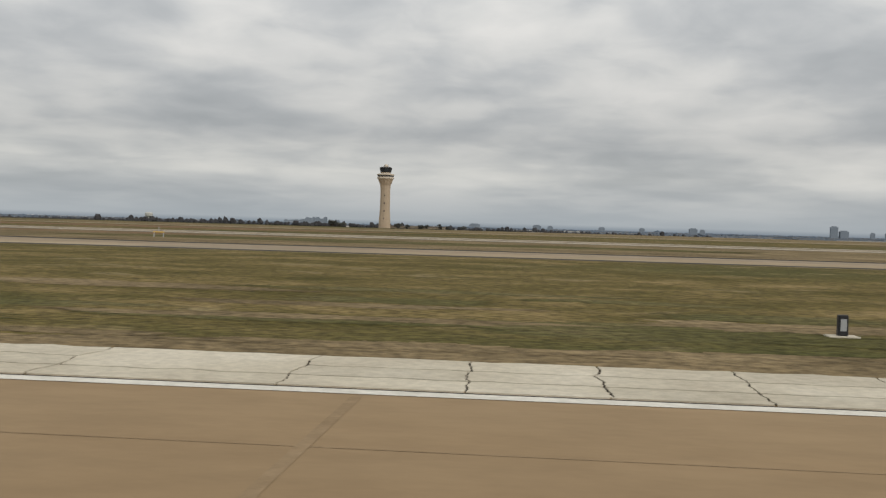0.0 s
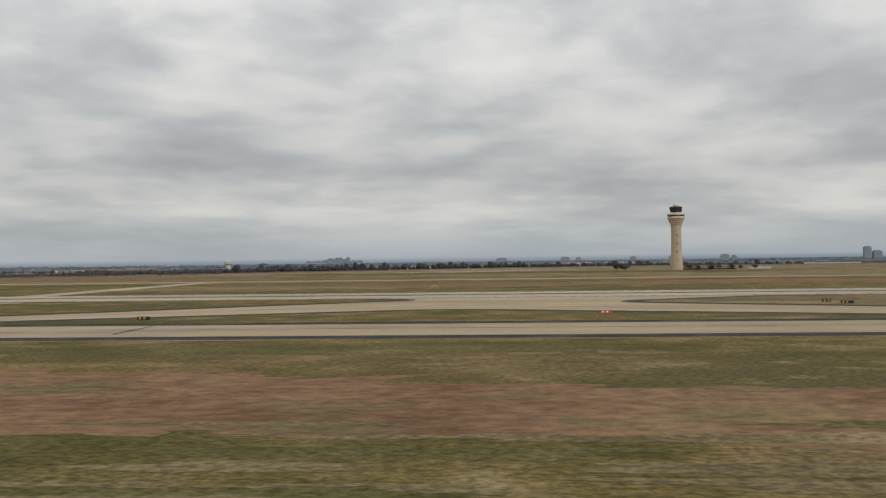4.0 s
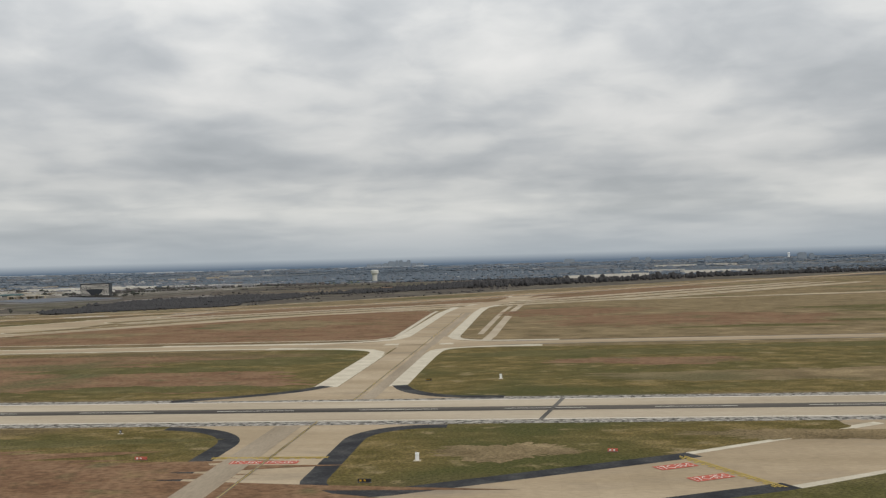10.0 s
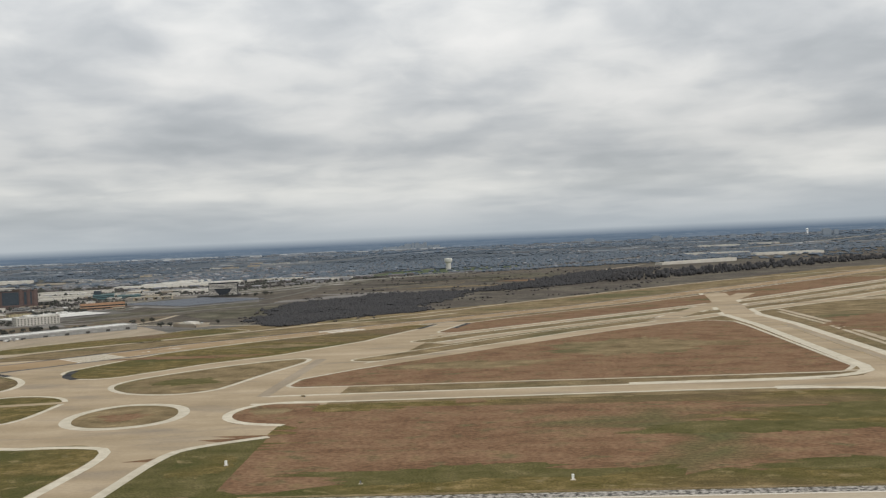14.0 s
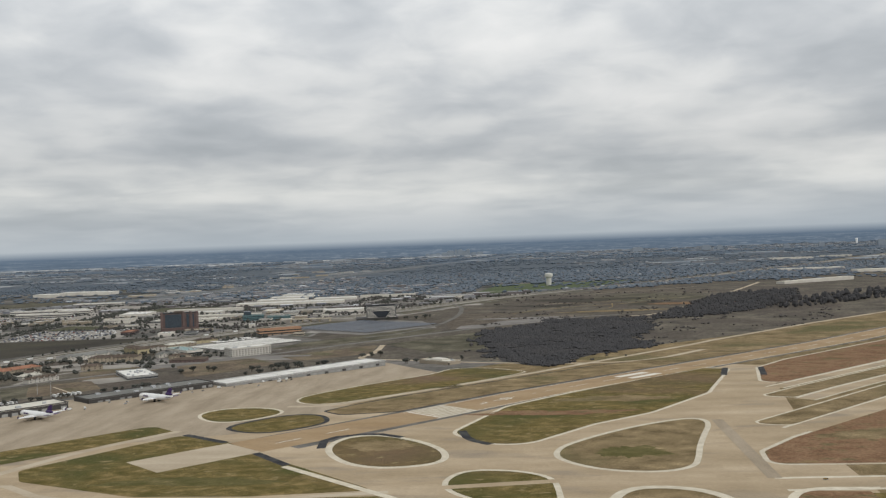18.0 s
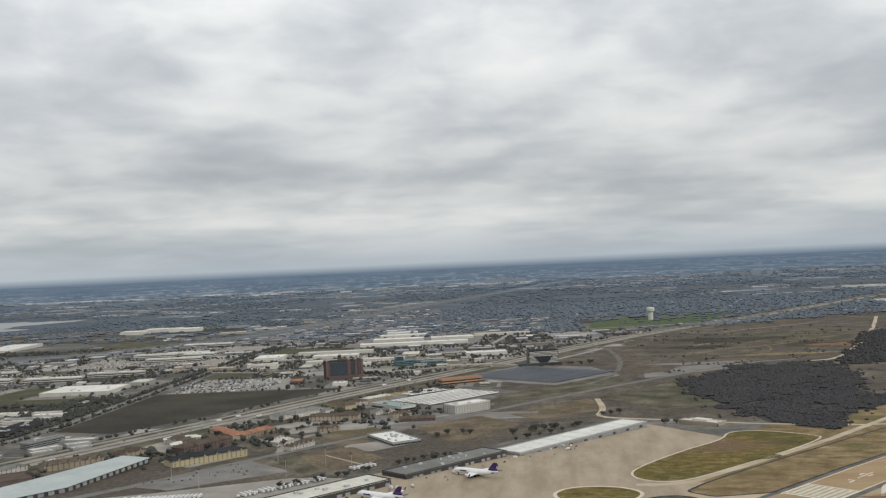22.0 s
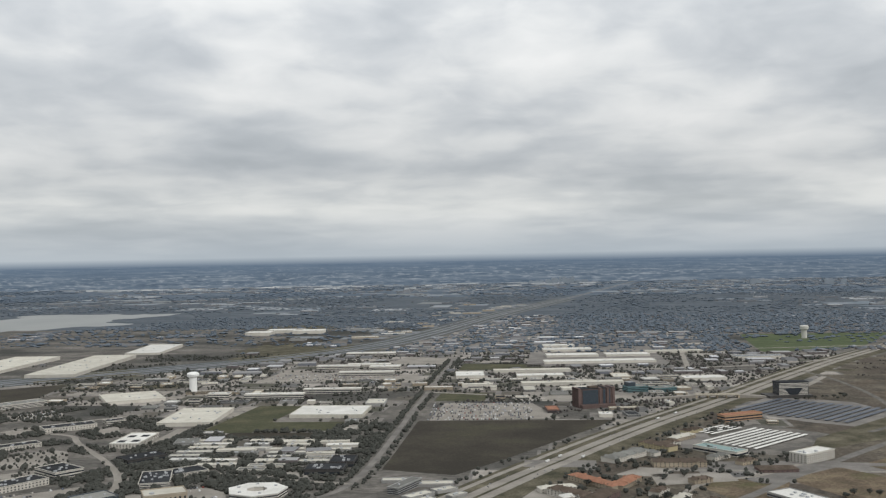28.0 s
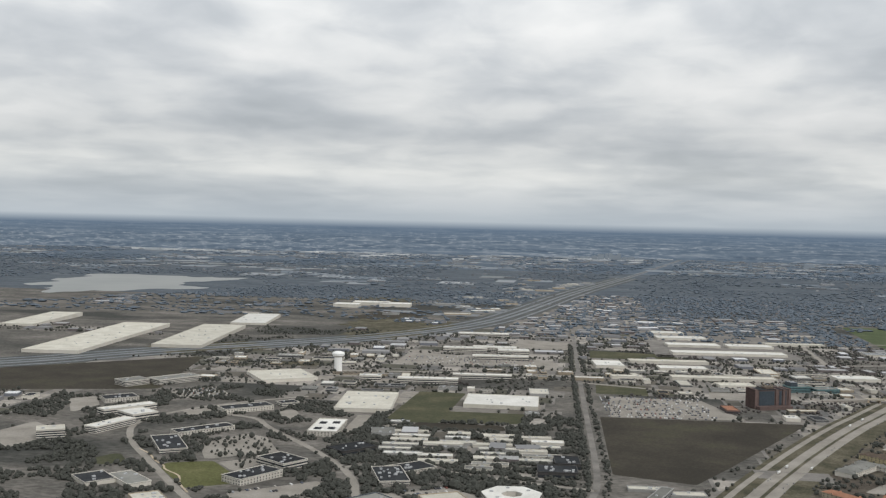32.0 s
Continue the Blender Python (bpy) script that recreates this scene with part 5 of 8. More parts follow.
for c in ([(-1821, 1222), (-1731, 1233), (-1727, 1190), (-1818, 1162)], [(-1770, 1478), (-1718, 1560), (-1722, 1420), (-1765, 1362)], [(-1962, 1092), (-1944, 1152), (-1900, 1128), (-1912, 1052)], [(-1719, 1196), (-1600, 1316), (-1586, 1290), (-1692, 1180)], [(-1900, 1000), (-1868, 1046), (-1828, 1012), (-1858, 966)], [(-1862, 1216), (-1830, 1262), (-1790, 1256), (-1806, 1206)]):
    sheet("car_park", rounded([Vector(p) for p in c], 4), 0.047, road_grey if c[0][0] < -1800 else street_grey, "grey concrete car park of a hotel", "parking")
for x, y, w, d, a, wall_mat, roof_mat in ((-1788, 1400, 44, 14, 35, pale_wall, brown_roof), (-1760, 1448, 46, 15, 50, tan_wall, cream_roof), (-1818, 1345, 40, 14, -40, pale_wall, grey_roof), (-1740, 1500, 34, 14, 45, yellow_wall, brown_roof), (-1926, 1128, 40, 13, 20, pale_wall, cream_roof), (-1905, 1090, 36, 13, 25, pale_wall, white_roof), (-1730, 1320, 30, 13, 45, pale_wall, grey_roof), (-1702, 1290, 26, 12, 40, tan_wall, brown_roof), (-1820, 1120, 26, 12, 60, pale_wall, brown_roof), (-1800, 1090, 24, 11, 60, pale_wall, cream_roof), (-1770, 1180, 24, 12, 30, tan_wall, brown_roof), (-1952, 1046, 34, 14, 60, tan_wall, brown_roof), (-2040, 960, 40, 14, 62, pale_wall, grey_roof)):
    hip_block("guest_house", x, y, w, d, a, 6.5, wall_mat, roof_mat, "low guest house with a hipped roof beside the highway", 3, 2, 2, "house", "guest houses")

# black glass office with a stepped notch
bk = thing("black_office", -1526, 1862, turn=12, label="ten-storey black glass office block with pale bands and a stepped notch", category="office")
part("wall", boxed(-30, 30, -14, 14, -2, 30), dark_glass, bk)
for k in range(9):
    z = 5 + k * 2.75
    if k > 4:
        part("pale_band", boxed(-29, 29, -14.25, 14.25, z, z + 1.3), pale_wall, bk)
    else:
        e = 20 - k * 2.2
        for s in (-1, 1):
            part("pale_band", boxed(*sorted((s * 29, s * (29 - e))), -14.25, 14.25, z, z + 1.3), pale_wall, bk)
part("roof", boxed(-30.5, 30.5, -14.5, 14.5, 30, 30.8), dark_roof, bk)
BUILT.append((-1526, 1862, 90, 50, 12))
BUILT.append((-1872, 1745, 80, 62, 22))
part("podium", boxed(-52, 34, -26, 20, -2, 5), dark_wall, bk, "dark low podium")
bk.scale = (0.9, 0.9, 0.86)
# red brick hotel tower with dark glass centre
rd = thing("brick_hotel_tower", -1872, 1745, turn=22, label="twelve-storey red-brown brick hotel tower with dark glass bays", category="hotel")
part("wall", boxed(-37, 37, -15, 15, -2, 38), brick_wall, rd)
for a, b in ((-28, 4), (14, 19), (24, 29)):
    part("glass_bay", boxed(a, b, -15.6, 15.6, 3, 36), blue_glass, rd)
for a in (-37, 6, 21, 33):
    part("pier", boxed(a, a + 5, -16.8, 16.8, -2, 40), brick_wall, rd)
part("roof", boxed(-37.5, 37.5, -15.5, 15.5, 38, 38.8), dark_roof, rd)
part("podium", boxed(-34, 34, -30, -15, -2, 7), brick_wall, rd, "low brick podium")
part("penthouse", boxed(-10, 8, -7, 7, 38.8, 42), brown_roof, rd)
rd.scale = (0.87, 0.87, 0.8)
tl = flat_block("teal_office", -1790, 1925, 40, 26, 20, 12, teal_wall, grey_roof, "blue-green office with a stepped roof", "office", 3, 2)
part("upper_block", boxed(-18, -4, -10, 10, 10.2, 18), blue_glass, tl)
flat_block("teal_office", -1740, 1930, 44, 26, 20, 8, teal_wall, grey_roof, "low blue-green office wing", "office", 2, 1)


def canopy_rows(name, x, y, turn, n, length, pitch, width, mat, label):
    """Rows of parking canopies, each a sloping roof on posts."""
    for k in range(n):
        c = math.radians(turn)
        off = (k - (n - 1) / 2) * pitch
        t = thing(name, x - math.sin(c) * off, y + math.cos(c) * off, turn=turn, label=label, category="canopy", group="parking canopies")
        bm = boxed(-length / 2, length / 2, -width / 2, width / 2, 1.75, 1.95)
        for v in bm.verts:
            v.co.z += v.co.y * 0.06
        part("roof", bm, mat, t)
        for p in range(4):
            q = -length / 2 + (p + 0.5) * length / 4
            part("post", boxed(q - 0.15, q + 0.15, -0.15, 0.15, -0.5, 1.8), metal_grey, t)


sheet("parking_lot", rounded([(-1760, 1430), (-1660, 1340), (-1540, 1480), (-1640, 1575)], 6), 0.03, old_asphalt, "grey asphalt parking lot", "parking")
canopy_rows("parking_canopy", -1661, 1453, 50, 8, 138, 10.8, 5.0, white_roof, "long white parking canopy on posts")
canopy_rows("parking_canopy", -1702, 1516, 47, 4, 72, 9.5, 4.2, white_roof, "white parking canopy on posts")
sheet("parking_lot", rounded([(-1660, 1700), (-1560, 1590), (-1490, 1545), (-1400, 1650), (-1440, 1790), (-1560, 1860)], 14), 0.03, street_grey, "pale parking lot under solar canopies", "parking")
canopy_rows("solar_canopy", -1530, 1700, 52, 13, 165, 15, 7.0, solar, "long bluish solar canopy over parked cars")

# ---- white warehouses and offices round the second water tower ----
flat_block("white_warehouse", -2302, 1660, 118, 96, 2, 6.5, cream_roof, white_roof, "large warehouse with a bright white flat roof", "warehouse", units=7, group="white warehouses")
flat_block("white_warehouse", -2512, 1605, 86, 150, 6, 6.5, pale_wall, cream_roof, "large warehouse with a cream flat roof and notched side", "warehouse", units=12, group="white warehouses")
flat_block("white_warehouse", -2722, 1818, 104, 110, 33, 6.5, pale_wall, cream_roof, "large warehouse with a pale roof", "warehouse", units=5, group="white warehouses")
flat_block("giant_warehouse", -3304, 2270, 122, 570, 5, 8, pale_wall, cream_roof, "giant distribution warehouse with a cream roof", "warehouse", units=16, group="giant warehouses")
flat_block("giant_warehouse", -3098, 2367, 112, 440, 7, 8, pale_wall, cream_roof, "giant distribution warehouse with a cream roof", "warehouse", units=14, group="giant warehouses")
flat_block("giant_warehouse", -3128, 2850, 98, 280, 9, 8, pale_wall, white_roof, "distribution warehouse with a white roof", "warehouse", units=6, group="giant warehouses")
flat_block("giant_warehouse", -3655, 2600, 90, 340, 8, 10, pale_wall, cream_roof, "distant distribution warehouse with a cream roof", "warehouse", units=4, group="giant warehouses")
flat_block("white_office", -2853, 1257, 34, 26, 30, 15, pale_wall, cream_roof, "four-storey white office cube with dark window bands", "office", 4, 2)
flat_block("angled_office", -2842, 1449, 84, 22, 53, 9.5, pale_wall, white_roof, "long white office wing with window bands", "office", 2, 3)
flat_block("angled_office", -2810, 1334, 74, 21, 72, 10, pale_wall, white_roof, "long white office wing with window bands", "office", 3, 3)
flat_block("angled_office", -2808, 1412, 40, 44, 55, 10.4, pale_wall, white_roof, "white office hub joining two wings", "office", 2, 3)
for x, y, w, d, a, h, units in ((-2687, 1246, 34, 84, 32, 6.6, 9), (-2681, 1343, 82, 25, 48, 6.2, 5), (-2530, 1111, 60, 31, 60, 8.6, 8), (-2520, 1185, 36, 50, 56, 9.4, 6), (-2678, 1502, 78, 32, 42, 7.8, 5), (-2628, 1553, 30, 22, 42, 7.4, 2), (-2895, 1529, 52, 36, 42, 7.2, 4), (-2384, 1152, 34, 66, 20, 6.0, 14), (-2368, 1194, 50, 34, 44, 5.4, 6)):
    flat_block("dark_roofed_office", x, y, w, d, a, h, pale_wall, dark_roof, "two-storey pale office with a black roof", "office", 2, units, group="office park", parts_windows=w > 45)
for x, y, w in ((-2944, 1674, 46), (-2886, 1719, 84)):
    flat_block("striped_office", x, y, w, 36, 55, 10.4, pale_wall, grey_roof, "long pale office with three window bands", "office", 3, 4, group="striped offices")
flat_block("brown_office", -2459, 1280, 54, 34, 51, 6.6, dark_wall, dark_roof, "low dark brown office among trees", "office", 1, 5)
flat_block("flat_store", -2590, 986, 30, 60, 39, 6, tan_wall, cream_roof, "low tan store with rooftop vents", "building", 0, 9)
flat_block("flat_store", -2652, 1067, 26, 54, 48, 5.6, pale_wall, grey_roof, "low pale store with a grey roof", "building", 0, 3)
flat_block("flat_store", -2690, 1062, 34, 40, 48, 5.4, pale_wall, dark_roof, "low pale store with a black roof", "building", 0, 3)
c1 = flat_block("court_office", -2521, 1394, 40, 84, 4, 8.3, pale_wall, white_roof, "three-storey cream office with roof wells", "office", 3, 0, parts_windows=True)
for a, b in ((-9, -24), (9, -20), (-9, 14), (9, 18)):
    part("roof_well", boxed(a - 5, a + 5, b - 7, b + 7, 7.06, 7.4), dark_roof, c1)
rg = thing("ring_office", -2243, 1088, turn=20, label="white ring-shaped office with a dark courtyard", category="office")
part("wall", lathe(bmesh.new(), [(12, 6.5), (12, -2), (32, -2), (32, 6.5)], 7, caps=False), pale_wall, rg)
part("roof", lathe(bmesh.new(), [(11.5, 6.4), (11.5, 7.3), (32.6, 7.3), (32.6, 6.4)], 7, caps=False), white_roof, rg)
for z in (1.4, 4.0):
    part("window_band", lathe(bmesh.new(), [(32.2, z), (32.2, z + 1.3)], 7, caps=False), dark_glass, rg)
for k in range(5):
    a = 1.1 * k + 0.4
    part("roof_unit", boxed(22 * math.cos(a) - 1.6, 22 * math.cos(a) + 1.6, 22 * math.sin(a) - 1.2, 22 * math.sin(a) + 1.2, 7.3, 8.6), metal_grey, rg)
BUILT.append((-2243, 1088, 66, 66, 0))
flat_block("dark_roofed_office", -2200, 1215, 46, 34, 5, 8, dark_wall, dark_roof, "dark low office with rooftop units", "office", 1, 12, group="office park")
flat_block("dark_roofed_office", -2190, 1265, 30, 40, 5, 8, dark_wall, dark_roof, "dark low office with a black roof", "office", 1, 4, group="office park")
flat_block("glass_office", -2366, 967, 37, 30, 50, 29, blue_glass, grey_roof, "blue glass office block with a grey roof", "office", 4, 3)
flat_block("tan_hotel_block", -2299, 977, 40, 28, 30, 33, tan_wall, cream_roof, "tan five-storey hotel block", "hotel", 5, 2, parts_windows=True)
flat_block("cone_hall", -2090, 1125, 52, 13, 70, 9, grey_wall, grey_roof, "grey three-storey block with windows", "building", 3, 1)
sheet("shed_yard", rounded([(-2010, 2330), (-1680, 2370), (-1690, 2960), (-2020, 2960)], 6), 0.05, street_grey, "pale paved yard round long white sheds", "parking")
for x, y, w, d, m in ((-1841, 2427, 262, 46, white_roof), (-1905, 2594, 130, 50, white_roof), (-1766, 2610, 110, 50, white_roof), (-1917, 2772, 132, 56, white_roof), (-1942, 2912, 88, 50, white_roof), (-1906, 2024, 200, 30, cream_roof), (-1644, 2098, 84, 44, white_roof), (-1993, 2236, 168, 30, cream_roof), (-1972, 2142, 98, 40, white_roof), (-2122, 2160, 60, 80, white_roof), (-2090, 1990, 60, 20, cream_roof), (-1456, 2534, 120, 44, blue_glass), (-1640, 2700, 150, 30, cream_roof)):
    flat_block("long_shed", x, y, w, d, 7, 6.5, pale_wall, m, "long low warehouse with a pale roof", "warehouse", units=3, group="long warehouses")
for x, y, w, d in ((-2433, 2640, 130, 34), (-2441, 2300, 100, 30), (-2376, 2330, 100, 34), (-2330, 2290, 70, 40), (-2350, 2180, 120, 26), (-2452, 1835, 110, 22), (-2360, 1905, 110, 18), (-2560, 1840, 40, 22)):
    flat_block("pale_office", x, y, w, d, 6, 10, pale_wall, white_roof, "pale office building with window bands", "office", 2, 4, group="pale offices")
for x, y, w in ((-3010, 3480, 90), (-2945, 3590, 130), (-2850, 3560, 110)):
    flat_block("distribution_hall", x, y, w, 70, 4, 13, pale_wall, white_roof, "distant white distribution hall", "warehouse", 0, 2, group="distribution halls")


for x, y, w, d, a in ((-2108, 1036, 34, 22, 20), (-2060, 1150, 40, 16, 8), (-2046, 1120, 26, 14, 40), (-2070, 1092, 34, 14, 50), (-2062, 1070, 26, 12, 50), (-2100, 1165, 44, 14, 4), (-2030, 1095, 22, 10, 50)):
    flat_block("low_roof", x, y, w, d, a, 3.4, grey_wall, cream_roof, "low shed with a pale worn roof", "shed", 0, 2, group="low sheds by the avenue")
flat_block("brown_hall", -2014, 912, 44, 36, 40, 5, brick_wall, brown_roof, "low brown hall with a dark roof", "building", 0, 3)
flat_block("red_roofed_hall", -1940, 1690, 20, 44, 8, 6, brick_wall, orange_roof, "hall with a dull red roof", "building", 1, 0)


# ---- water towers ----
def water_tower(x, y, top, fat, label):
    t = thing("water_tower", x, y, label=label, category="water tower", group="water towers")
    h = top - land(y)
    part("stem", lathe(bmesh.new(), [(fat, -2), (fat, h - 11), (fat * 1.1, h - 9.5)], 16), box_white, t)
    part("tank", lathe(bmesh.new(), [(fat * 1.1, h - 10), (fat * 1.55, h - 7.5), (fat * 1.6, h - 4), (fat * 1.4, h - 1.5), (fat * 0.8, h), (0.2, h + 0.5)], 20), box_white, t)
    part("rail", lathe(bmesh.new(), [(fat * 1.62, h - 5.2), (fat * 1.62, h - 4.8)], 20), metal_grey, t)


water_tower(-2640, 1913, 31, 7.5, "white water tower with a thick stem among offices")
tower_cream = plain("water_tower_cream", (0.52, 0.51, 0.47), 0.6, 0.05)
wt = thing("pale_water_tower", -1195, 3195, label="pale water tower with a broad flat tank", category="water tower")
part("stem", lathe(bmesh.new(), [(8, -2), (8, 22), (9, 26)], 16), tower_cream, wt)
part("tank", lathe(bmesh.new(), [(9, 25), (12.5, 28), (13, 36), (11, 39), (2, 40)], 20), tower_cream, wt)

# ---- roads, fields, lake ----
worn_road = material("worn_road", [(0.34, (0.14, 0.133, 0.123)), (0.5, (0.17, 0.162, 0.15)), (0.68, (0.205, 0.195, 0.18))], 0.05, fine=0.12, fine_scale=0.5)


def road(line, width, name="road", label="concrete road", mat=None, smooth=2, median=0.0, z=0.06, strip=None):
    ribbon(name, line, width, z, mat or road_grey, label, "road", smooth=smooth)
    LINES.append((line, width / 2))
    if median:
        ribbon("road_median", line, median, z + 0.02, strip or verge_grass, "grass strip between the carriageways", "grass", smooth=smooth)


scrub_bare = material("bare_scrub", [(0.34, (0.078, 0.066, 0.052)), (0.5, (0.108, 0.090, 0.070)), (0.68, (0.155, 0.130, 0.102))], 0.03, fine=0.35, fine_scale=0.2, detail=8.0)
bare_soil = material("dug_earth", [(0.34, (0.19, 0.165, 0.13)), (0.68, (0.28, 0.245, 0.20))], 0.08, fine=0.25, fine_scale=0.4)
HW = [(-2390, 300), (-2092, 900), (-2030, 1043), (-1948, 1244), (-1885, 1380), (-1785, 1576), (-1712, 1700), (-1610, 1880), (-1500, 2090), (-1275, 2490), (-925, 3090), (-590, 3600), (100, 4600), (900, 5900), (2500, 8600)]
ribbon("verge", HW, 84, 0.03, verge_grass, "grass verge beside the highway", "grass", smooth=2)
road(HW, 31, "highway", "pale concrete highway with a grass median", median=4.5)
ribbon("frontage_road", HW, 8, 0.055, road_grey, "frontage road beside the highway", "road", smooth=2, off=31)
# road colour cooled to blue-grey, in place of haze over the far highway
hazed_road = material("hazed_road", [(0.34, (0.168, 0.180, 0.192)), (0.5, (0.198, 0.212, 0.225)), (0.68, (0.24, 0.252, 0.262))], 0.01, fine=0.15, fine_scale=0.1)
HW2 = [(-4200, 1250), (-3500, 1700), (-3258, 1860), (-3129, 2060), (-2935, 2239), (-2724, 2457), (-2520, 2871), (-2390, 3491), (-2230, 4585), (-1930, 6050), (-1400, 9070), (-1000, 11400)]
# verge grass likewise turned blue-grey to imitate haze
hazed_verge = material("hazed_verge", [(0.34, (0.078, 0.084, 0.085)), (0.5, (0.093, 0.098, 0.097)), (0.68, (0.118, 0.12, 0.116))], 0.02, fine=0.2, fine_scale=0.2)
ribbon("verge", HW2[:10], 150, 0.03, hazed_verge, "grass verge beside the far highway", "grass", smooth=2)
road(HW2, 42, "highway", "wide far highway with a median", hazed_road, median=14, strip=hazed_verge)
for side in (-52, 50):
    ribbon("frontage_road", HW2[:10], 10, 0.055, hazed_road, "frontage road beside the far highway", "road", smooth=2, off=side)
road([(-2330, 1000), (-2240, 1035), (-2186, 1066), (-2160, 1110), (-2153, 1190), (-2158, 1372), (-2168, 1620), (-2186, 2144), (-2198, 2600), (-2214, 3346)], 8, "avenue", "straight pale avenue", street_grey)
road([(-2050, 745), (-1975, 775), (-1915, 840), (-1860, 908), (-1816, 988), (-1766, 1064), (-1712, 1138), (-1664, 1216), (-1560, 1354), (-1432, 1507), (-1322, 1628), (-1176, 1778), (-1090, 1810)], 12, "road", "dark asphalt road past the hangars", worn_road)
road([(-1790, 1040), (-1800, 1120), (-1760, 1190), (-1700, 1215), (-1640, 1290)], 8, "road", "narrow road between inns")
road([(-1450, 1395), (-1445, 1300), (-1460, 1230), (-1400, 1205), (-1280, 1140), (-1130, 1110), diag(500, -85)], 8, "service_road", "pale service road round the apron", grey_concrete)
road([(-1421, 2225), (-1392, 2120), (-1381, 1890), (-1401, 1690), (-1445, 1563), (-1496, 1510)], 9, "road", "grey loop road round the solar canopies", old_asphalt)
road([(-2480, 930), (-2523, 975), (-2557, 1006), (-2605, 1068), (-2681, 1174), (-2752, 1270), (-2800, 1375), (-2770, 1480), (-2700, 1570), (-2620, 1640)], 9, "road", "winding office-park road")
road([(-2370, 900), (-2390, 1008), (-2406, 1077), (-2419, 1129), (-2448, 1190), (-2496, 1260), (-2534, 1309), (-2579, 1359), (-2615, 1405), (-2640, 1450), (-2720, 1470)], 9, "road", "office-park road between trees")
road([(-2448, 1190), (-2400, 1225), (-2330, 1200), (-2240, 1170), (-2155, 1150)], 9, "road", "office-park road")
road([(-2180, 1915), (-1960, 1850), (-1816, 1816), (-1721, 1836), (-1581, 1852), (-1500, 1930), (-1400, 2140)], 12, "road", "cross road with an overpass")
road([(-2180, 2220), (-1900, 2260), (-1500, 2330), (-1300, 2480)], 14, "road", "cross road")
road([(-2900, 1880), (-2500, 1960), (-2168, 1990)], 16, "road", "cross road past the water tower")
road([(-2188, 2700), (-1700, 2760), (-1300, 2840), (-900, 2960)], 14, "road", "far cross road")
road([(-1650, 2300), (-1620, 2700), (-1560, 3300)], 12, "road", "far street")
road([(-1080, 1770), (-1025, 1787), (-940, 1975), (-856, 2180), (-760, 2440), (-604, 2910)], 9, "track", "pale dirt track", grey_concrete)
sheet("work_yard", rounded([(-1372, 1600), (-1206, 1706), (-1190, 1790), (-1275, 1835), (-1260, 2080), (-1335, 2085), (-1392, 2030), (-1388, 1690)], 8), 0.022, scrub_bare, "bare brown yard beside the wood", "ground")
sheet("concrete_strip", rounded([(-1366, 1602), (-1204, 1712), (-1192, 1776), (-1362, 1662)], 4), 0.034, street_grey, "long pale concrete strip beside the wood", "pavement")
for pts, w in (([(-1195, 1975), (-1170, 1945), (-1145, 1926), (-1110, 1930), (-1073, 1902)], 9), ([(-1200, 2150), (-1120, 2230), (-1040, 2330), (-940, 2360)], 8), ([(-1100, 2460), (-1010, 2560), (-900, 2640), (-800, 2760)], 10), ([(-1260, 2080), (-1180, 2160), (-1100, 2200)], 7)):
    ribbon("earth_bank", pts, w, 0.03, bare_soil, "pale bank of dug earth", "ground", smooth=2)
for k, (x, y, rx, ry) in enumerate(((-1120, 2080, 60, 90), (-1000, 2250, 70, 110), (-1010, 2620, 90, 160), (-860, 2520, 60, 120), (-1180, 1880, 40, 60), (-900, 2900, 90, 180), (-700, 3200, 120, 200))):
    blotch(x, y, rx, ry, scrub_bare, 0.016 + 0.0015 * k, 40 + k, "scrub_patch", "bare brown patch of scrub land")
sheet("scrub_land", [Vector(p) for p in ((-1450, 1230), (-1180, 1120), (-930, 1430), (-280, 2110), (400, 2210), (1900, 2310), (2600, 5200), (400, 5300), (-200, 4120), (-900, 2900), (-1180, 2560), (-1440, 2190), (-1560, 1960), (-1400, 1560))], 0.012, scrub_ground, "rough brown scrub land beyond the airfield", "ground")
sheet("hotel_strip", [Vector(p) for p in ((-2090, 780), (-2000, 690), (-1740, 850), (-1440, 1215), (-1400, 1560), (-1560, 1950), (-1660, 1860), (-1830, 1530), (-1980, 1190))], 0.011, scrub_ground, "rough grass between hotels and the highway", "ground")
sheet("ploughed_field", rounded([(-2136, 1232), (-2044, 1205), (-1838, 1608), (-2146, 1588)], 6), 0.05, field, "dark bare ploughed field", "field")
sheet("dark_field", rounded([(-3150, 1560), (-2880, 1640), (-2960, 2040), (-3260, 1780)], 20), 0.05, field, "dark fallow field by the far highway", "field")
sheet("green_field", rounded([(-1420, 2660), (-1110, 2880), (-880, 3400), (-1360, 3360)], 30), 0.05, turf, "green sports field", "field")
sheet("depot_yard", rounded([(-1728, 1064), (-1694, 1032), (-1650, 1082), (-1690, 1150), (-1711, 1128)], 5), 0.045, road_grey, "pale concrete yard beside the depot", "parking")
sheet("pond", rounded([(-2412, 1432), (-2277, 1446), (-2285, 1482), (-2412, 1480)], 10), 0.062, field, "dark silted pond in the lawn", "field")
sheet("lawn", rounded([(-2460, 1480), (-2380, 1470), (-2370, 1740), (-2450, 1740)], 5), 0.05, lawn, "rough lawn between warehouses", "field")
sheet("lawn", rounded([(-2420, 1480), (-2260, 1500), (-2260, 1580), (-2420, 1570)], 5), 0.052, lawn, "rough lawn", "field")
sheet("lawn", rounded([(-2646, 1133), (-2653, 1160), (-2603, 1183), (-2552, 1119), (-2545, 1085), (-2585, 1054)], 8), 0.05, park_lawn, "mown green office-park lawn", "field")
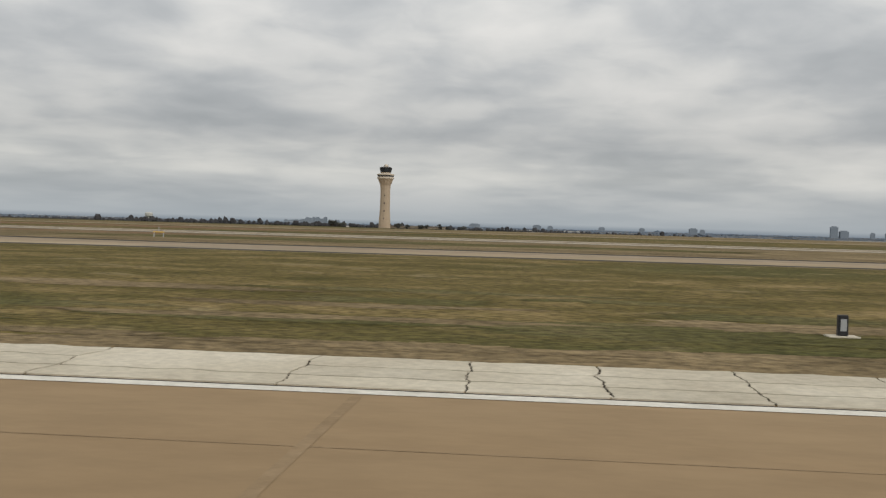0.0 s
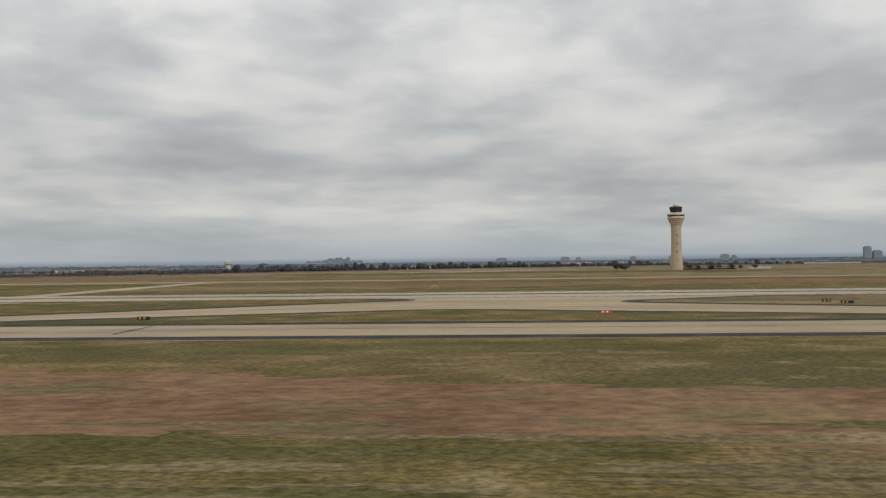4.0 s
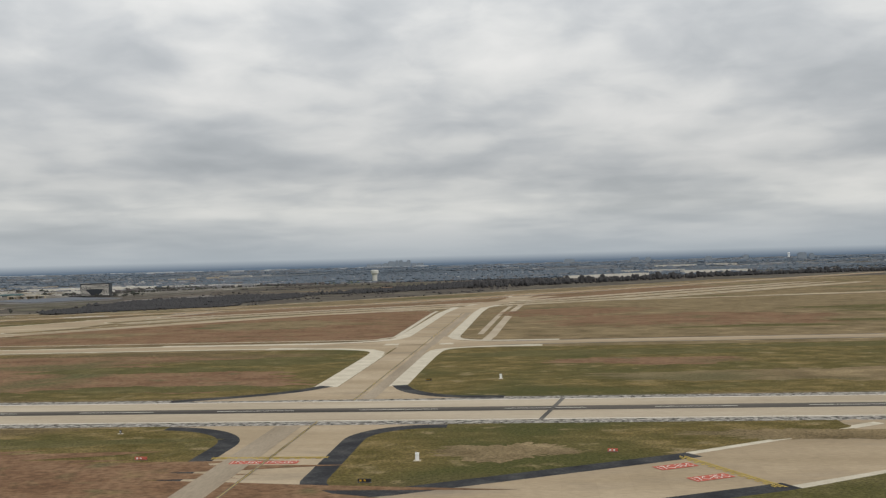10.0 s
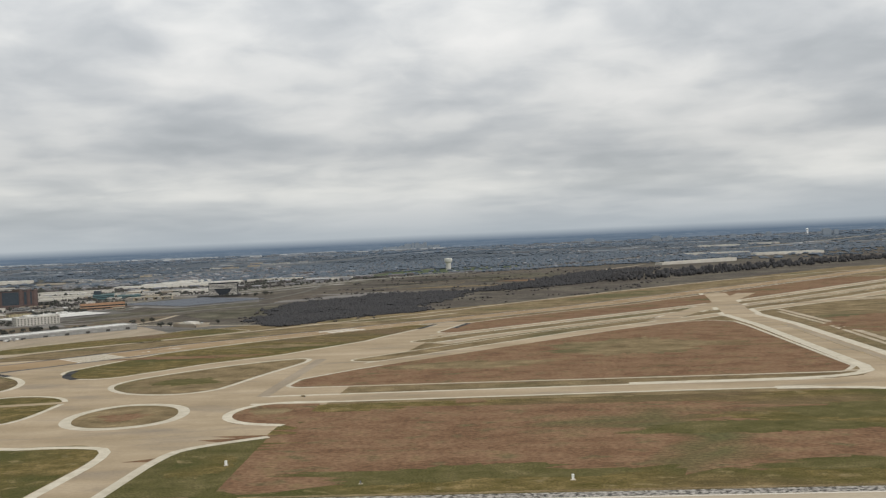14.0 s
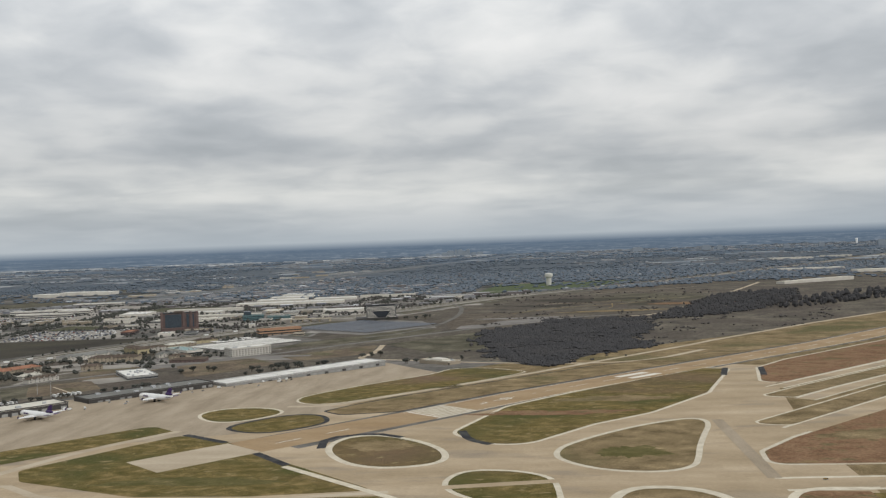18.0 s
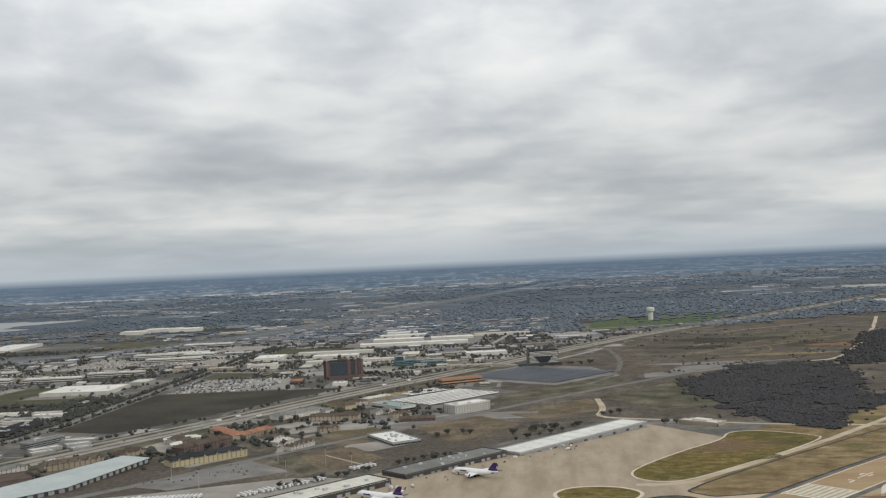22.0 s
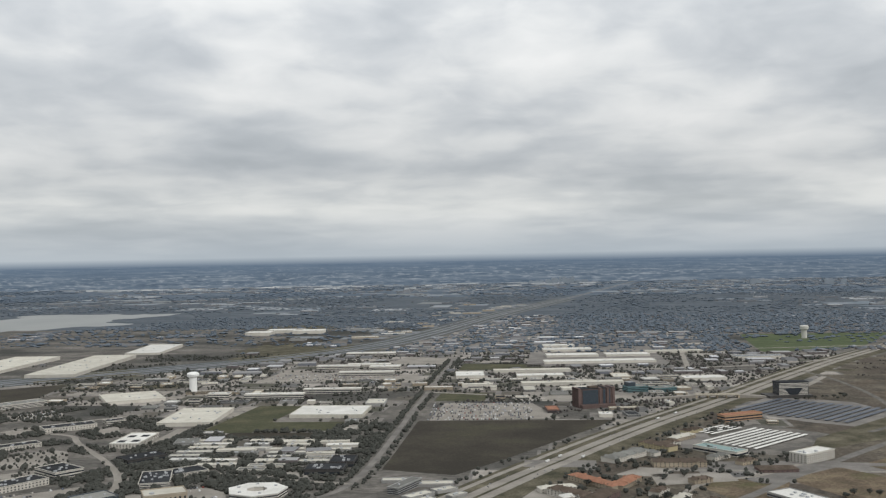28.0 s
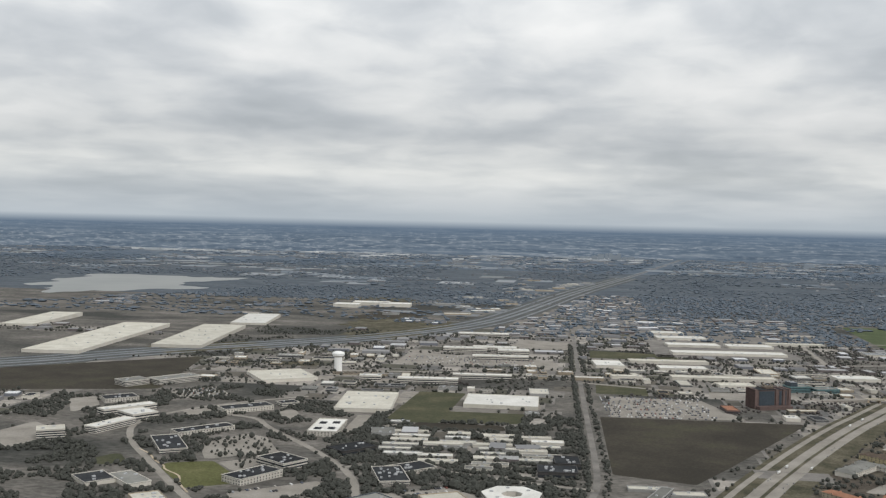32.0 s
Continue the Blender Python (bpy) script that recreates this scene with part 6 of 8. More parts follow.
sheet("lawn", rounded([(-2743, 1163), (-2729, 1200), (-2698, 1155), (-2721, 1128)], 8), 0.05, lawn, "office-park lawn", "field")
ribbon("footpath", [(-2716, 1225), (-2690, 1200), (-2668, 1165), (-2650, 1150), (-2640, 1128), (-2612, 1108), (-2600, 1075), (-2575, 1040)], 2.4, 0.065, grey_concrete, "winding pale footpath", "path", smooth=2)
sheet("lawn", rounded([(-2150, 1800), (-2060, 1800), (-2060, 1900), (-2150, 1900)], 5), 0.05, lawn, "lawn", "field")
sheet("lawn", rounded([(-2160, 2270), (-1960, 2280), (-1970, 2380), (-2160, 2400)], 8), 0.05, lawn, "lawn", "field")
ribbon("footpath", [(-1734, 1015), (-1710, 988), (-1686, 960)], 2.2, 0.07, grey_concrete, "pale path across the vacant lot", "path")
sheet("vacant_lot", rounded([(-1785, 1000), (-1735, 920), (-1685, 960), (-1730, 1068)], 8), 0.045, verge_grass, "vacant grassy lot behind the hangars", "grass")
bare_lot = material("bare_lot", [(0.36, (0.105, 0.085, 0.060)), (0.50, (0.145, 0.112, 0.080)), (0.66, (0.19, 0.155, 0.105))], 0.03, fine=0.3, fine_scale=0.3, second=(0.02, 0.52, 0.66, (0.105, 0.098, 0.055)))
for c, z, m, label in (([(-1650, 1150), (-1606, 1248), (-1546, 1182), (-1610, 1080)], 0.045, verge_grass, "olive grass lot behind the hangars"), ([(-1770, 1150), (-1738, 1225), (-1700, 1170), (-1668, 1205), (-1700, 1092), (-1735, 1070)], 0.046, bare_lot, "bare brown building lot"),
                       ([(-1570, 1290), (-1457, 1405), (-1450, 1292), (-1528, 1222)], 0.047, bare_lot, "bare brown lot beside the road"), ([(-1612, 1362), (-1579, 1460), (-1425, 1650), (-1385, 1590), (-1450, 1490)], 0.048, verge_grass, "dark rough meadow beside the road"),
                       ([(-1448, 1405), (-1312, 1570), (-1212, 1639), (-1182, 1557), (-1255, 1313), (-1370, 1285)], 0.049, verge_grass, "dark rough meadow before the wood"), ([(-1340, 1640), (-1300, 1740), (-1190, 1800), (-1222, 1745), (-1330, 1622)], 0.051, street_grey, "pale scraped earthworks"),
                       ([(-1674, 1200), (-1600, 1275), (-1545, 1190), (-1612, 1068)], 0.050, bare_lot, "straw-brown meadow behind the depot"), ([(-1764, 1021), (-1718, 1066), (-1671, 991), (-1719, 932)], 0.0505, bare_lot, "brown vacant lot with a path")):
    sheet("vacant_lot", rounded([Vector(p) for p in c], 8), z, m, label, "field")
for n, line in enumerate(([(-1280, 1900), (-1200, 2010), (-1060, 2080), (-960, 2180)], [(-1240, 2150), (-1120, 2130), (-1010, 2220), (-900, 2230)], [(-1180, 1850), (-1090, 1960), (-1080, 2100)])):
    ribbon("track", line, 7 - 2 * n, 0.05, dry, "pale dirt track through the scrub", "road", smooth=3)
for x, y, rx, ry, m in ((-1200, 2000, 170, 90, scrub_ground), (-1000, 2250, 160, 90, verge_grass), (-900, 2050, 90, 40, earth), (-1130, 2230, 110, 60, field), (-1220, 2080, 60, 40, field), (-1000, 2060, 60, 60, field), (-980, 2360, 110, 40, verge_grass), (-1250, 1790, 90, 16, street_grey), (-700, 2500, 200, 80, scrub_ground), (-3000, 2200, 130, 100, verge_grass), (-2700, 2800, 160, 300, verge_grass), (-2800, 3200, 120, 160, field), (-2950, 3850, 300, 90, verge_grass), (-1400, 2250, 90, 30, verge_grass), (-2750, 2000, 60, 30, verge_grass), (-1090, 1900, 90, 18, dry)):
    k += 1
    blotch(x, y, rx, ry, m, 0.04 + 0.001 * (k % 6), k, "open_ground", "ragged open ground with bare soil")
sheet("car_park", rounded([(-2130, 1592), (-1925, 1618), (-1975, 1775), (-2128, 1778)], 4), 0.045, road_grey, "full car park", "parking")
sheet("car_park", rounded([(-1886, 886), (-1837, 866), (-1750, 937), (-1806, 996)], 5), 0.045, street_grey, "half-empty asphalt car park", "parking")
sheet("truck_yard", rounded([(-1960, 745), (-1860, 690), (-1745, 790), (-1690, 900), (-1740, 905), (-1850, 856), (-1900, 838)], 5), 0.04, road_grey, "concrete truck yard beside the hangar", "parking")
for c in ([(-2656, 1268), (-2621, 1345), (-2587, 1330), (-2545, 1251), (-2617, 1190)], [(-2596, 1178), (-2556, 1215), (-2543, 1195), (-2561, 1137)], [(-2537, 1049), (-2511, 1069), (-2456, 1122), (-2449, 1090), (-2471, 1035), (-2509, 1000)], [(-2855, 1614), (-2798, 1690), (-2738, 1611), (-2803, 1571)], [(-2388, 1076), (-2369, 1092), (-2339, 1051), (-2329, 1012), (-2351, 1008)], [(-2362, 1090), (-2314, 1125), (-2282, 1099), (-2265, 1053), (-2298, 1066)],
          [(-2975, 1520), (-2945, 1552), (-2905, 1485), (-2915, 1418)], [(-2630, 1493), (-2610, 1530), (-2587, 1486), (-2591, 1440)], [(-2499, 1371), (-2505, 1510), (-2484, 1510), (-2478, 1414)], [(-2765, 1470), (-2740, 1505), (-2722, 1480), (-2739, 1437)], [(-1960, 1800), (-1800, 1820), (-1800, 1880), (-1950, 1870)], [(-2560, 2060), (-2220, 2100), (-2240, 2200), (-2560, 2240)], [(-2350, 2380), (-2210, 2390), (-2210, 2560), (-2330, 2600)], [(-2960, 1180), (-2880, 1160), (-2840, 1280), (-2930, 1350)]):
    sheet("car_park", rounded([Vector(p) for p in c], 5), 0.045, road_grey, "pale concrete car park", "parking")

LAKE_Z = -21.7
bm = bmesh.new()
shore = soft([(-4640, 3985), (-4430, 3965), (-4320, 3770), (-4225, 3600), (-4185, 3730), (-4050, 3870), (-3900, 3990), (-3750, 4150), (-3920, 4230), (-4070, 4430), (-3960, 4560), (-3850, 4880), (-4200, 4930), (-4460, 4940), (-4830, 4870), (-4600, 4680), (-4720, 4420), (-4520, 4200)], 4)
bm.faces.new([bm.verts.new((p.x + 60 * noise.noise((p.x * 0.008, p.y * 0.008, 4)), p.y + 110 * noise.noise((p.x * 0.009, p.y * 0.009, 1)), LAKE_Z)) for p in shore])
solo("lake", bm, water, "wide pale grey lake with a ragged shore", "lake", kind="structure")


# ---- trees ----
def crown_mesh(bm, r, h, seed, clumps=46, base=0.0):
    """Many small leaf clumps, gathered in lobes, with gaps between them."""
    q = random.Random(seed)
    lobes = [(q.uniform(-0.5, 0.5) * r, q.uniform(-0.5, 0.5) * r, base + h * q.uniform(0.35, 0.75), q.uniform(0.45, 0.7)) for _ in range(6)]
    for i in range(clumps):
        lx, ly, lz, lr = q.choice(lobes)
        d = Vector((q.gauss(0, 1), q.gauss(0, 1), q.gauss(0, 0.75)))
        d.normalize()
        d *= r * lr * q.uniform(0.75, 1.08)
        c = Vector((lx, ly, lz)) + Vector((d.x, d.y, d.z * h / (2 * r)))
        s = r * q.uniform(0.15, 0.3)
        pts = []
        for a in range(6):
            p = Vector(((1, 0, 0), (-1, 0, 0), (0, 1, 0), (0, -1, 0), (0, 0, 0.8), (0, 0, -0.7))[a]) * s * q.uniform(0.6, 1.3)
            pts.append(bm.verts.new(c + p))
        for f in ((0, 2, 4), (2, 1, 4), (1, 3, 4), (3, 0, 4), (2, 0, 5), (1, 2, 5), (3, 1, 5), (0, 3, 5)):
            bm.faces.new([pts[j] for j in f])
    return bm


def limb(bm, p, q, r0, r1, n=6):
    p, q = Vector(p), Vector(q)
    z = (q - p).normalized()
    x = z.orthogonal().normalized()
    y = z.cross(x)
    rows = [[bm.verts.new(c + (x * math.cos(2 * math.pi * k / n) + y * math.sin(2 * math.pi * k / n)) * r) for k in range(n)] for c, r in ((p, r0), (q, r1))]
    for k in range(n):
        bm.faces.new((rows[0][k - 1], rows[0][k], rows[1][k], rows[1][k - 1]))


oaks = []
for i, (r, h) in enumerate(((3.0, 4.4), (3.6, 4.8), (2.4, 3.8), (4.2, 5.4), (2.7, 4.8))):
    t = thing("tree", -1500 - 12 * i, 1128 - 14 * i, label="dark evergreen oak with an uneven crown", category="tree", group="dark oaks")
    bm = bmesh.new()
    limb(bm, (0, 0, -0.5), (0.1, 0, h * 0.45), 0.34, 0.2)
    for k in range(4):
        a = k * 1.6 + i
        limb(bm, (0.1, 0, h * 0.38), (math.cos(a) * r * 0.6, math.sin(a) * r * 0.6, h * 0.8), 0.16, 0.05)
    part("trunk", bm, bark, t)
    part("crown", crown_mesh(bmesh.new(), r, h, i + 3, 64, 1.2), leaf, t)
    oaks.append(t)
tr = random.Random(11)


def plant(x, y, size=1.0):
    o = tr.choice(oaks)
    c = copy_thing(o, pose(K * x, K * y, K * land(y), 0, 0, tr.uniform(0, 360)))
    s = size * tr.uniform(0.75, 1.25)
    c.scale = (s, s, s * tr.uniform(0.85, 1.15))
    return c


def plant_line(p, q, n, jitter=4.0, size=1.0):
    for i in range(n):
        f = (i + tr.uniform(0, 0.6)) / n
        plant(p[0] + (q[0] - p[0]) * f + tr.uniform(-jitter, jitter), p[1] + (q[1] - p[1]) * f + tr.uniform(-jitter, jitter), size)


# by the control tower and the hangars
for x, y in ((-128, 1010), (-120, 1016), (-48, 1003), (-34, 1008), (-28, 1001), (-14, 1006), (-6, 1003), (10, 1012), (-58, 1000)):
    plant(x, y, 1.1)
plant_line((-1742, 862), (-1668, 930), 9, 4)
plant_line((-1655, 955), (-1590, 1010), 9, 5)
plant_line((-1560, 1110), (-1480, 1170), 9, 8, 1.2)
plant_line((-1390, 1160), (-1320, 1180), 9, 6)
plant_line((-1460, 1240), (-1420, 1250), 3, 4)
plant_line((-1640, 1110), (-1600, 1130), 5, 6)
plant_line((-1930, 1010), (-1780, 1110), 26, 22)
plant_line((-1900, 1120), (-1760, 1230), 22, 18)
plant_line((-1860, 1240), (-1720, 1380), 26, 20)
plant_line((-1760, 1300), (-1640, 1330), 10, 10)
plant_line((-2060, 930), (-1950, 1050), 14, 12)
plant_line((-1540, 1800), (-1420, 1860), 12, 12, 1.1)
plant_line((-1900, 1780), (-1800, 1800), 12, 14, 1.1)


def many_crowns(name, places, mat, label, size, tall, seed, dome=False):
    """Trees too many to count: thousands of small rough crowns in one sheet."""
    q = np.random.default_rng(seed)
    P = np.asarray(places, float)
    n, m = len(P), 5
    rings = ((0.45, -0.35), (1.0, 0.2), (0.72, 0.75)) if dome else ((0.6, -0.35), (1.0, 0.3))
    turn = q.uniform(0, 6.28, (n, 1)) + np.arange(m)[None] * (2 * np.pi / m)
    s = size * np.exp(q.normal(0, 0.33, (n, 1)))
    h = s * tall * q.uniform(0.8, 1.25, (n, 1))
    z = np.interp(P[:, 1], LAND_Y, LAND_Z)[:, None] + h * 0.32
    V = []
    for r, up in rings:
        rr = s * r * q.uniform(0.7, 1.25, (n, m))
        V.append(np.stack([P[:, :1] + rr * np.cos(turn), P[:, 1:] + rr * np.sin(turn), z + h * up * q.uniform(0.85, 1.15, (n, m))], -1))
    tip = np.stack([P[:, :1] + s * q.uniform(-0.25, 0.25, (n, 1)), P[:, 1:] + s * q.uniform(-0.25, 0.25, (n, 1)), z + h * q.uniform(0.85, 1.15, (n, 1))], -1)
    allv = np.concatenate(V + [tip], 1)
    c, f = allv.shape[1], []
    for l in range(len(rings) - 1):
        for k in range(m):
            a, b = l * m + k, l * m + (k + 1) % m
            f += [(a, b, b + m), (a, b + m, a + m)]
    f += [(c - 1 - m + k, c - 1 - m + (k + 1) % m, c - 1) for k in range(m)]
    f = (np.array(f)[None] + (np.arange(n) * c)[:, None, None]).reshape(-1, 3)
    me = bpy.data.meshes.new(name)
    me.from_pydata((allv.reshape(-1, 3) * K).tolist(), [], f.tolist())
    me.materials.append(mat)
    return tagged(new(name, me), label, "trees", kind="stuff")


def scatter(n, x0, x1, y0, y1, seed, keep=None):
    q = np.random.default_rng(seed)
    p = np.stack([q.uniform(x0, x1, n), q.uniform(y0, y1, n)], -1)
    return p if keep is None else p[[keep(x, y) for x, y in p]]


def far_from(line, d):
    L = np.array(line, float)
    a, b = L[:-1], L[1:]

    def ok(x, y):
        u = b - a
        t = np.clip(((x - a[:, 0]) * u[:, 0] + (y - a[:, 1]) * u[:, 1]) / (u ** 2).sum(1), 0, 1)
        return (np.hypot(a[:, 0] + t * u[:, 0] - x, a[:, 1] + t * u[:, 1] - y)).min() > d
    return ok


off1, off2 = far_from(HW, 62), far_from(HW2, 95)


def clear(x, y):
    return off1(x, y) and off2(x, y) and not (-2700 < x < -2200 and 1500 < y < 1760) and not (-3420 < x < -3000 and 1900 < y < 3000)


def clumpy(scale, cut, seed):
    return lambda x, y: noise.noise((x * scale, y * scale, seed)) > cut


# the dark bare wood beside the airfield
wood_shape = [(-1318, 1420), (-1306, 1575), (-1180, 1740), (-1062, 1728), (-1060, 1556), (-1112, 1400), (-1085, 1300), (-1165, 1222), (-1230, 1095), (-1275, 1149), (-1294, 1283)]


def inside(poly, x, y):
    r = False
    for (ax, ay), (bx, by) in zip(poly, poly[1:] + poly[:1]):
        if (ay > y) != (by > y) and x < (bx - ax) * (y - ay) / (by - ay) + ax:
            r = not r
    return r


def ragged(poly, x, y, by):
    return inside(poly, x + by * noise.noise((x * 0.03, y * 0.03, 1)) + by * noise.noise((x * 0.1, y * 0.1, 4)), y + 1.6 * by * noise.noise((x * 0.03, y * 0.03, 7)))


sheet("wood_floor", rounded([Vector(p) for p in wood_shape], 12), 0.055, leaf_litter, "dark leaf litter under the bare wood", "ground")
many_crowns("bare_wood", [p for p in scatter(90000, -1380, -1000, 1060, 1820, 21) if ragged(wood_shape, *p, 34) and noise.noise((p[0] * 0.02, p[1] * 0.02, 8)) + 0.7 * noise.noise((p[0] * 0.07, p[1] * 0.07, 2)) > -0.42], wood_twigs, "dense dark leafless wood", 1.35, 0.9, 1)
many_crowns("bare_wood", [p for p in scatter(26000, -1080, -560, 1650, 2500, 24) if ragged([(-1050, 1690), (-890, 2110), (-821, 2300), (-640, 2400), (-700, 2180), (-850, 1815), (-985, 1700)], *p, 26)], wood_twigs, "dark leafless wood beside the track", 1.9, 1.2, 6)
many_crowns("bare_wood", [p for p in scatter(9000, -800, 900, 1850, 3100, 22) if p[1] > 1780 + 0.87 * (p[0] + 850) and p[1] < 1960 + 0.87 * (p[0] + 850) and off1(*p)], wood_twigs, "long belt of dark leafless trees", 3.4, 1.5, 2, True)
many_crowns("scrub", [p for p in scatter(5000, -1330, -700, 1150, 2600, 25) if not ragged(wood_shape, *p, 22) and p[1] > 1240 + 0.95 * (p[0] + 1150) and clumpy(0.02, 0.22, 3)(*p) and off1(*p)], bare, "scattered dark scrub", 1.8, 0.8, 7)


# ---- the town beyond ----
def islands(name, stops, fine=0.0):
    """A material whose colour differs from one joined piece to the next."""
    m = bpy.data.materials.new(name)
    m.use_nodes = True
    t = m.node_tree
    b = t.nodes["Principled BSDF"]
    b.inputs["Roughness"].default_value = 0.85
    b.inputs["Specular IOR Level"].default_value = 0.2
    n = t.nodes.new("ShaderNodeValToRGB")
    n.color_ramp.interpolation = "CONSTANT"
    while len(n.color_ramp.elements) < len(stops):
        n.color_ramp.elements.new(0.5)
    for e, (p, c) in zip(n.color_ramp.elements, stops):
        e.position, e.color = p, (*c, 1)
    t.links.new(t.nodes.new("ShaderNodeNewGeometry").outputs["Random Per Island"], n.inputs[0])
    col = n.outputs[0]
    if fine:
        g = t.nodes.new("ShaderNodeTexNoise")
        g.inputs["Scale"].default_value, g.inputs["Detail"].default_value, g.inputs["Roughness"].default_value = 0.09 / K, 5.0, 0.7
        t.links.new(t.nodes.new("ShaderNodeNewGeometry").outputs["Position"], g.inputs["Vector"])
        r = t.nodes.new("ShaderNodeValToRGB")
        for e, p, v in zip(r.color_ramp.elements, (0.35, 0.65), (1 - fine, 1 + fine * 0.5)):
            e.position, e.color = p, (v, v, v, 1)
        t.links.new(g.outputs["Fac"], r.inputs[0])
        x = t.nodes.new("ShaderNodeMix")
        x.data_type, x.blend_type = "RGBA", "MULTIPLY"
        x.inputs[0].default_value = 1.0
        t.links.new(col, x.inputs[6])
        t.links.new(r.outputs[0], x.inputs[7])
        col = x.outputs[2]
    t.links.new(col, b.inputs["Base Color"])
    return m


# house walls and roofs lean blue-grey, haze put into their colours
town_wall = islands("town_wall", [(0.0, (0.20, 0.197, 0.20)), (0.3, (0.13, 0.115, 0.115)), (0.6, (0.235, 0.24, 0.25)), (0.85, (0.16, 0.168, 0.19))])
town_roof = islands("town_roof", [(0.0, (0.120, 0.131, 0.144)), (0.35, (0.105, 0.115, 0.127)), (0.6, (0.142, 0.153, 0.166)), (0.93, (0.28, 0.295, 0.31)), (0.97, (0.13, 0.115, 0.112))])
shed_roof = islands("shed_roof", [(0.0, (0.427, 0.430, 0.439)), (0.18, (0.213, 0.215, 0.219)), (0.40, (0.320, 0.320, 0.316)), (0.58, (0.136, 0.136, 0.141)), (0.76, (0.262, 0.260, 0.257)), (0.93, (0.601, 0.610, 0.621))])
lot_mat = islands("town_lots", [(0.0, (0.20, 0.185, 0.165)), (0.22, (0.11, 0.099, 0.082)), (0.40, (0.27, 0.248, 0.218)), (0.58, (0.12, 0.118, 0.114)), (0.70, (0.082, 0.08, 0.06)), (0.84, (0.33, 0.305, 0.272))], 0.3)
LINES.append((HW, 38))
LINES.append((HW2, 62))
EDGE_X, EDGE_Y = (-2110, -2055, -1960, -1830, -1700, -1590, -1450, -1330, -1200, -950, -300, 350, 1900), (640, 705, 845, 970, 1120, 1250, 1410, 1580, 1900, 2050, 2400, 2500, 2600)


def free(x, y, margin=4.0):
    """Whether a place is clear of roads, open fields, car parks and the buildings that stand."""
    for line, half in LINES:
        for (ax, ay), (bx, by) in zip(line, line[1:]):
            m = half + margin
            if min(ax, bx) - m < x < max(ax, bx) + m and min(ay, by) - m < y < max(ay, by) + m:
                ux, uy = bx - ax, by - ay
                f = max(0.0, min(1.0, ((x - ax) * ux + (y - ay) * uy) / (ux * ux + uy * uy)))
                if (ax + f * ux - x) ** 2 + (ay + f * uy - y) ** 2 < m * m:
                    return False
    for poly in OPEN:
        if abs(x - poly[0][0]) < 700 and abs(y - poly[0][1]) < 900 and inside(poly, x, y):
            return False
    for bx, by, w, d, turn in BUILT:
        if abs(x - bx) < w + d and abs(y - by) < w + d:
            c, s = math.cos(radians(turn)), math.sin(radians(turn))
            if abs(c * (x - bx) + s * (y - by)) < w / 2 + margin and abs(c * (y - by) - s * (x - bx)) < d / 2 + margin:
                return False
    return True


def hw_x(line, y):
    return float(np.interp(y, [p[1] for p in line], [p[0] for p in line]))


def in_lake(x, y):
    return (x + 4290) ** 2 / 640 ** 2 + (y - 4330) ** 2 / 760 ** 2 < 1


park = [(-3010, 930), (-2180, 920), (-2170, 1130), (-2320, 1250), (-2430, 1330), (-2475, 1540), (-2640, 1630), (-2740, 1760), (-3010, 1760)]


def district(x, y):
    """What stands there: workshops, houses, thin suburb or nothing."""
    if inside(park, x, y) or y < np.interp(x, EDGE_X, EDGE_Y) or in_lake(x, y) or inside([(-1440, 2640), (-1090, 2860), (-850, 3430), (-1390, 3390)], x, y):
        return ""
    a, b = hw_x(HW, y), hw_x(HW2, y)
    n = noise.noise((x * 0.0035, y * 0.0035, 6))
    if y < 2060 and x < a - 40:
        if x < -3150 or -2225 < x < -1900 and y < 1800:
            return ""
        return "work" if n > -0.5 else "thin"
    if x > a + 45:
        if y < 2650 + 0.8 * max(0, x + 1150):
            return "work" if x < -1560 and y < 1700 and n > 0.15 else ""
        return "grove"
    if x > b + 80:
        if y < 2750 or (y < 3500 and x < -1500) or (y < 4600 and x < -1950):
            return "work" if n > -0.45 else "thin"
        return "grove"
    if y < 3750:
        return "work" if n > 0.42 else ""
    return "grove" if n > 0.3 else "thin"


q = random.Random(77)
lots, streets, shops, houses, tree_a, tree_b = [], [], [], [], [], []


def quad(out, x0, x1, y0, y1, z):
    out.append([(K * x, K * y, K * (land(y) + z)) for x, y in ((x0, y0), (x1, y0), (x1, y1), (x0, y1))])


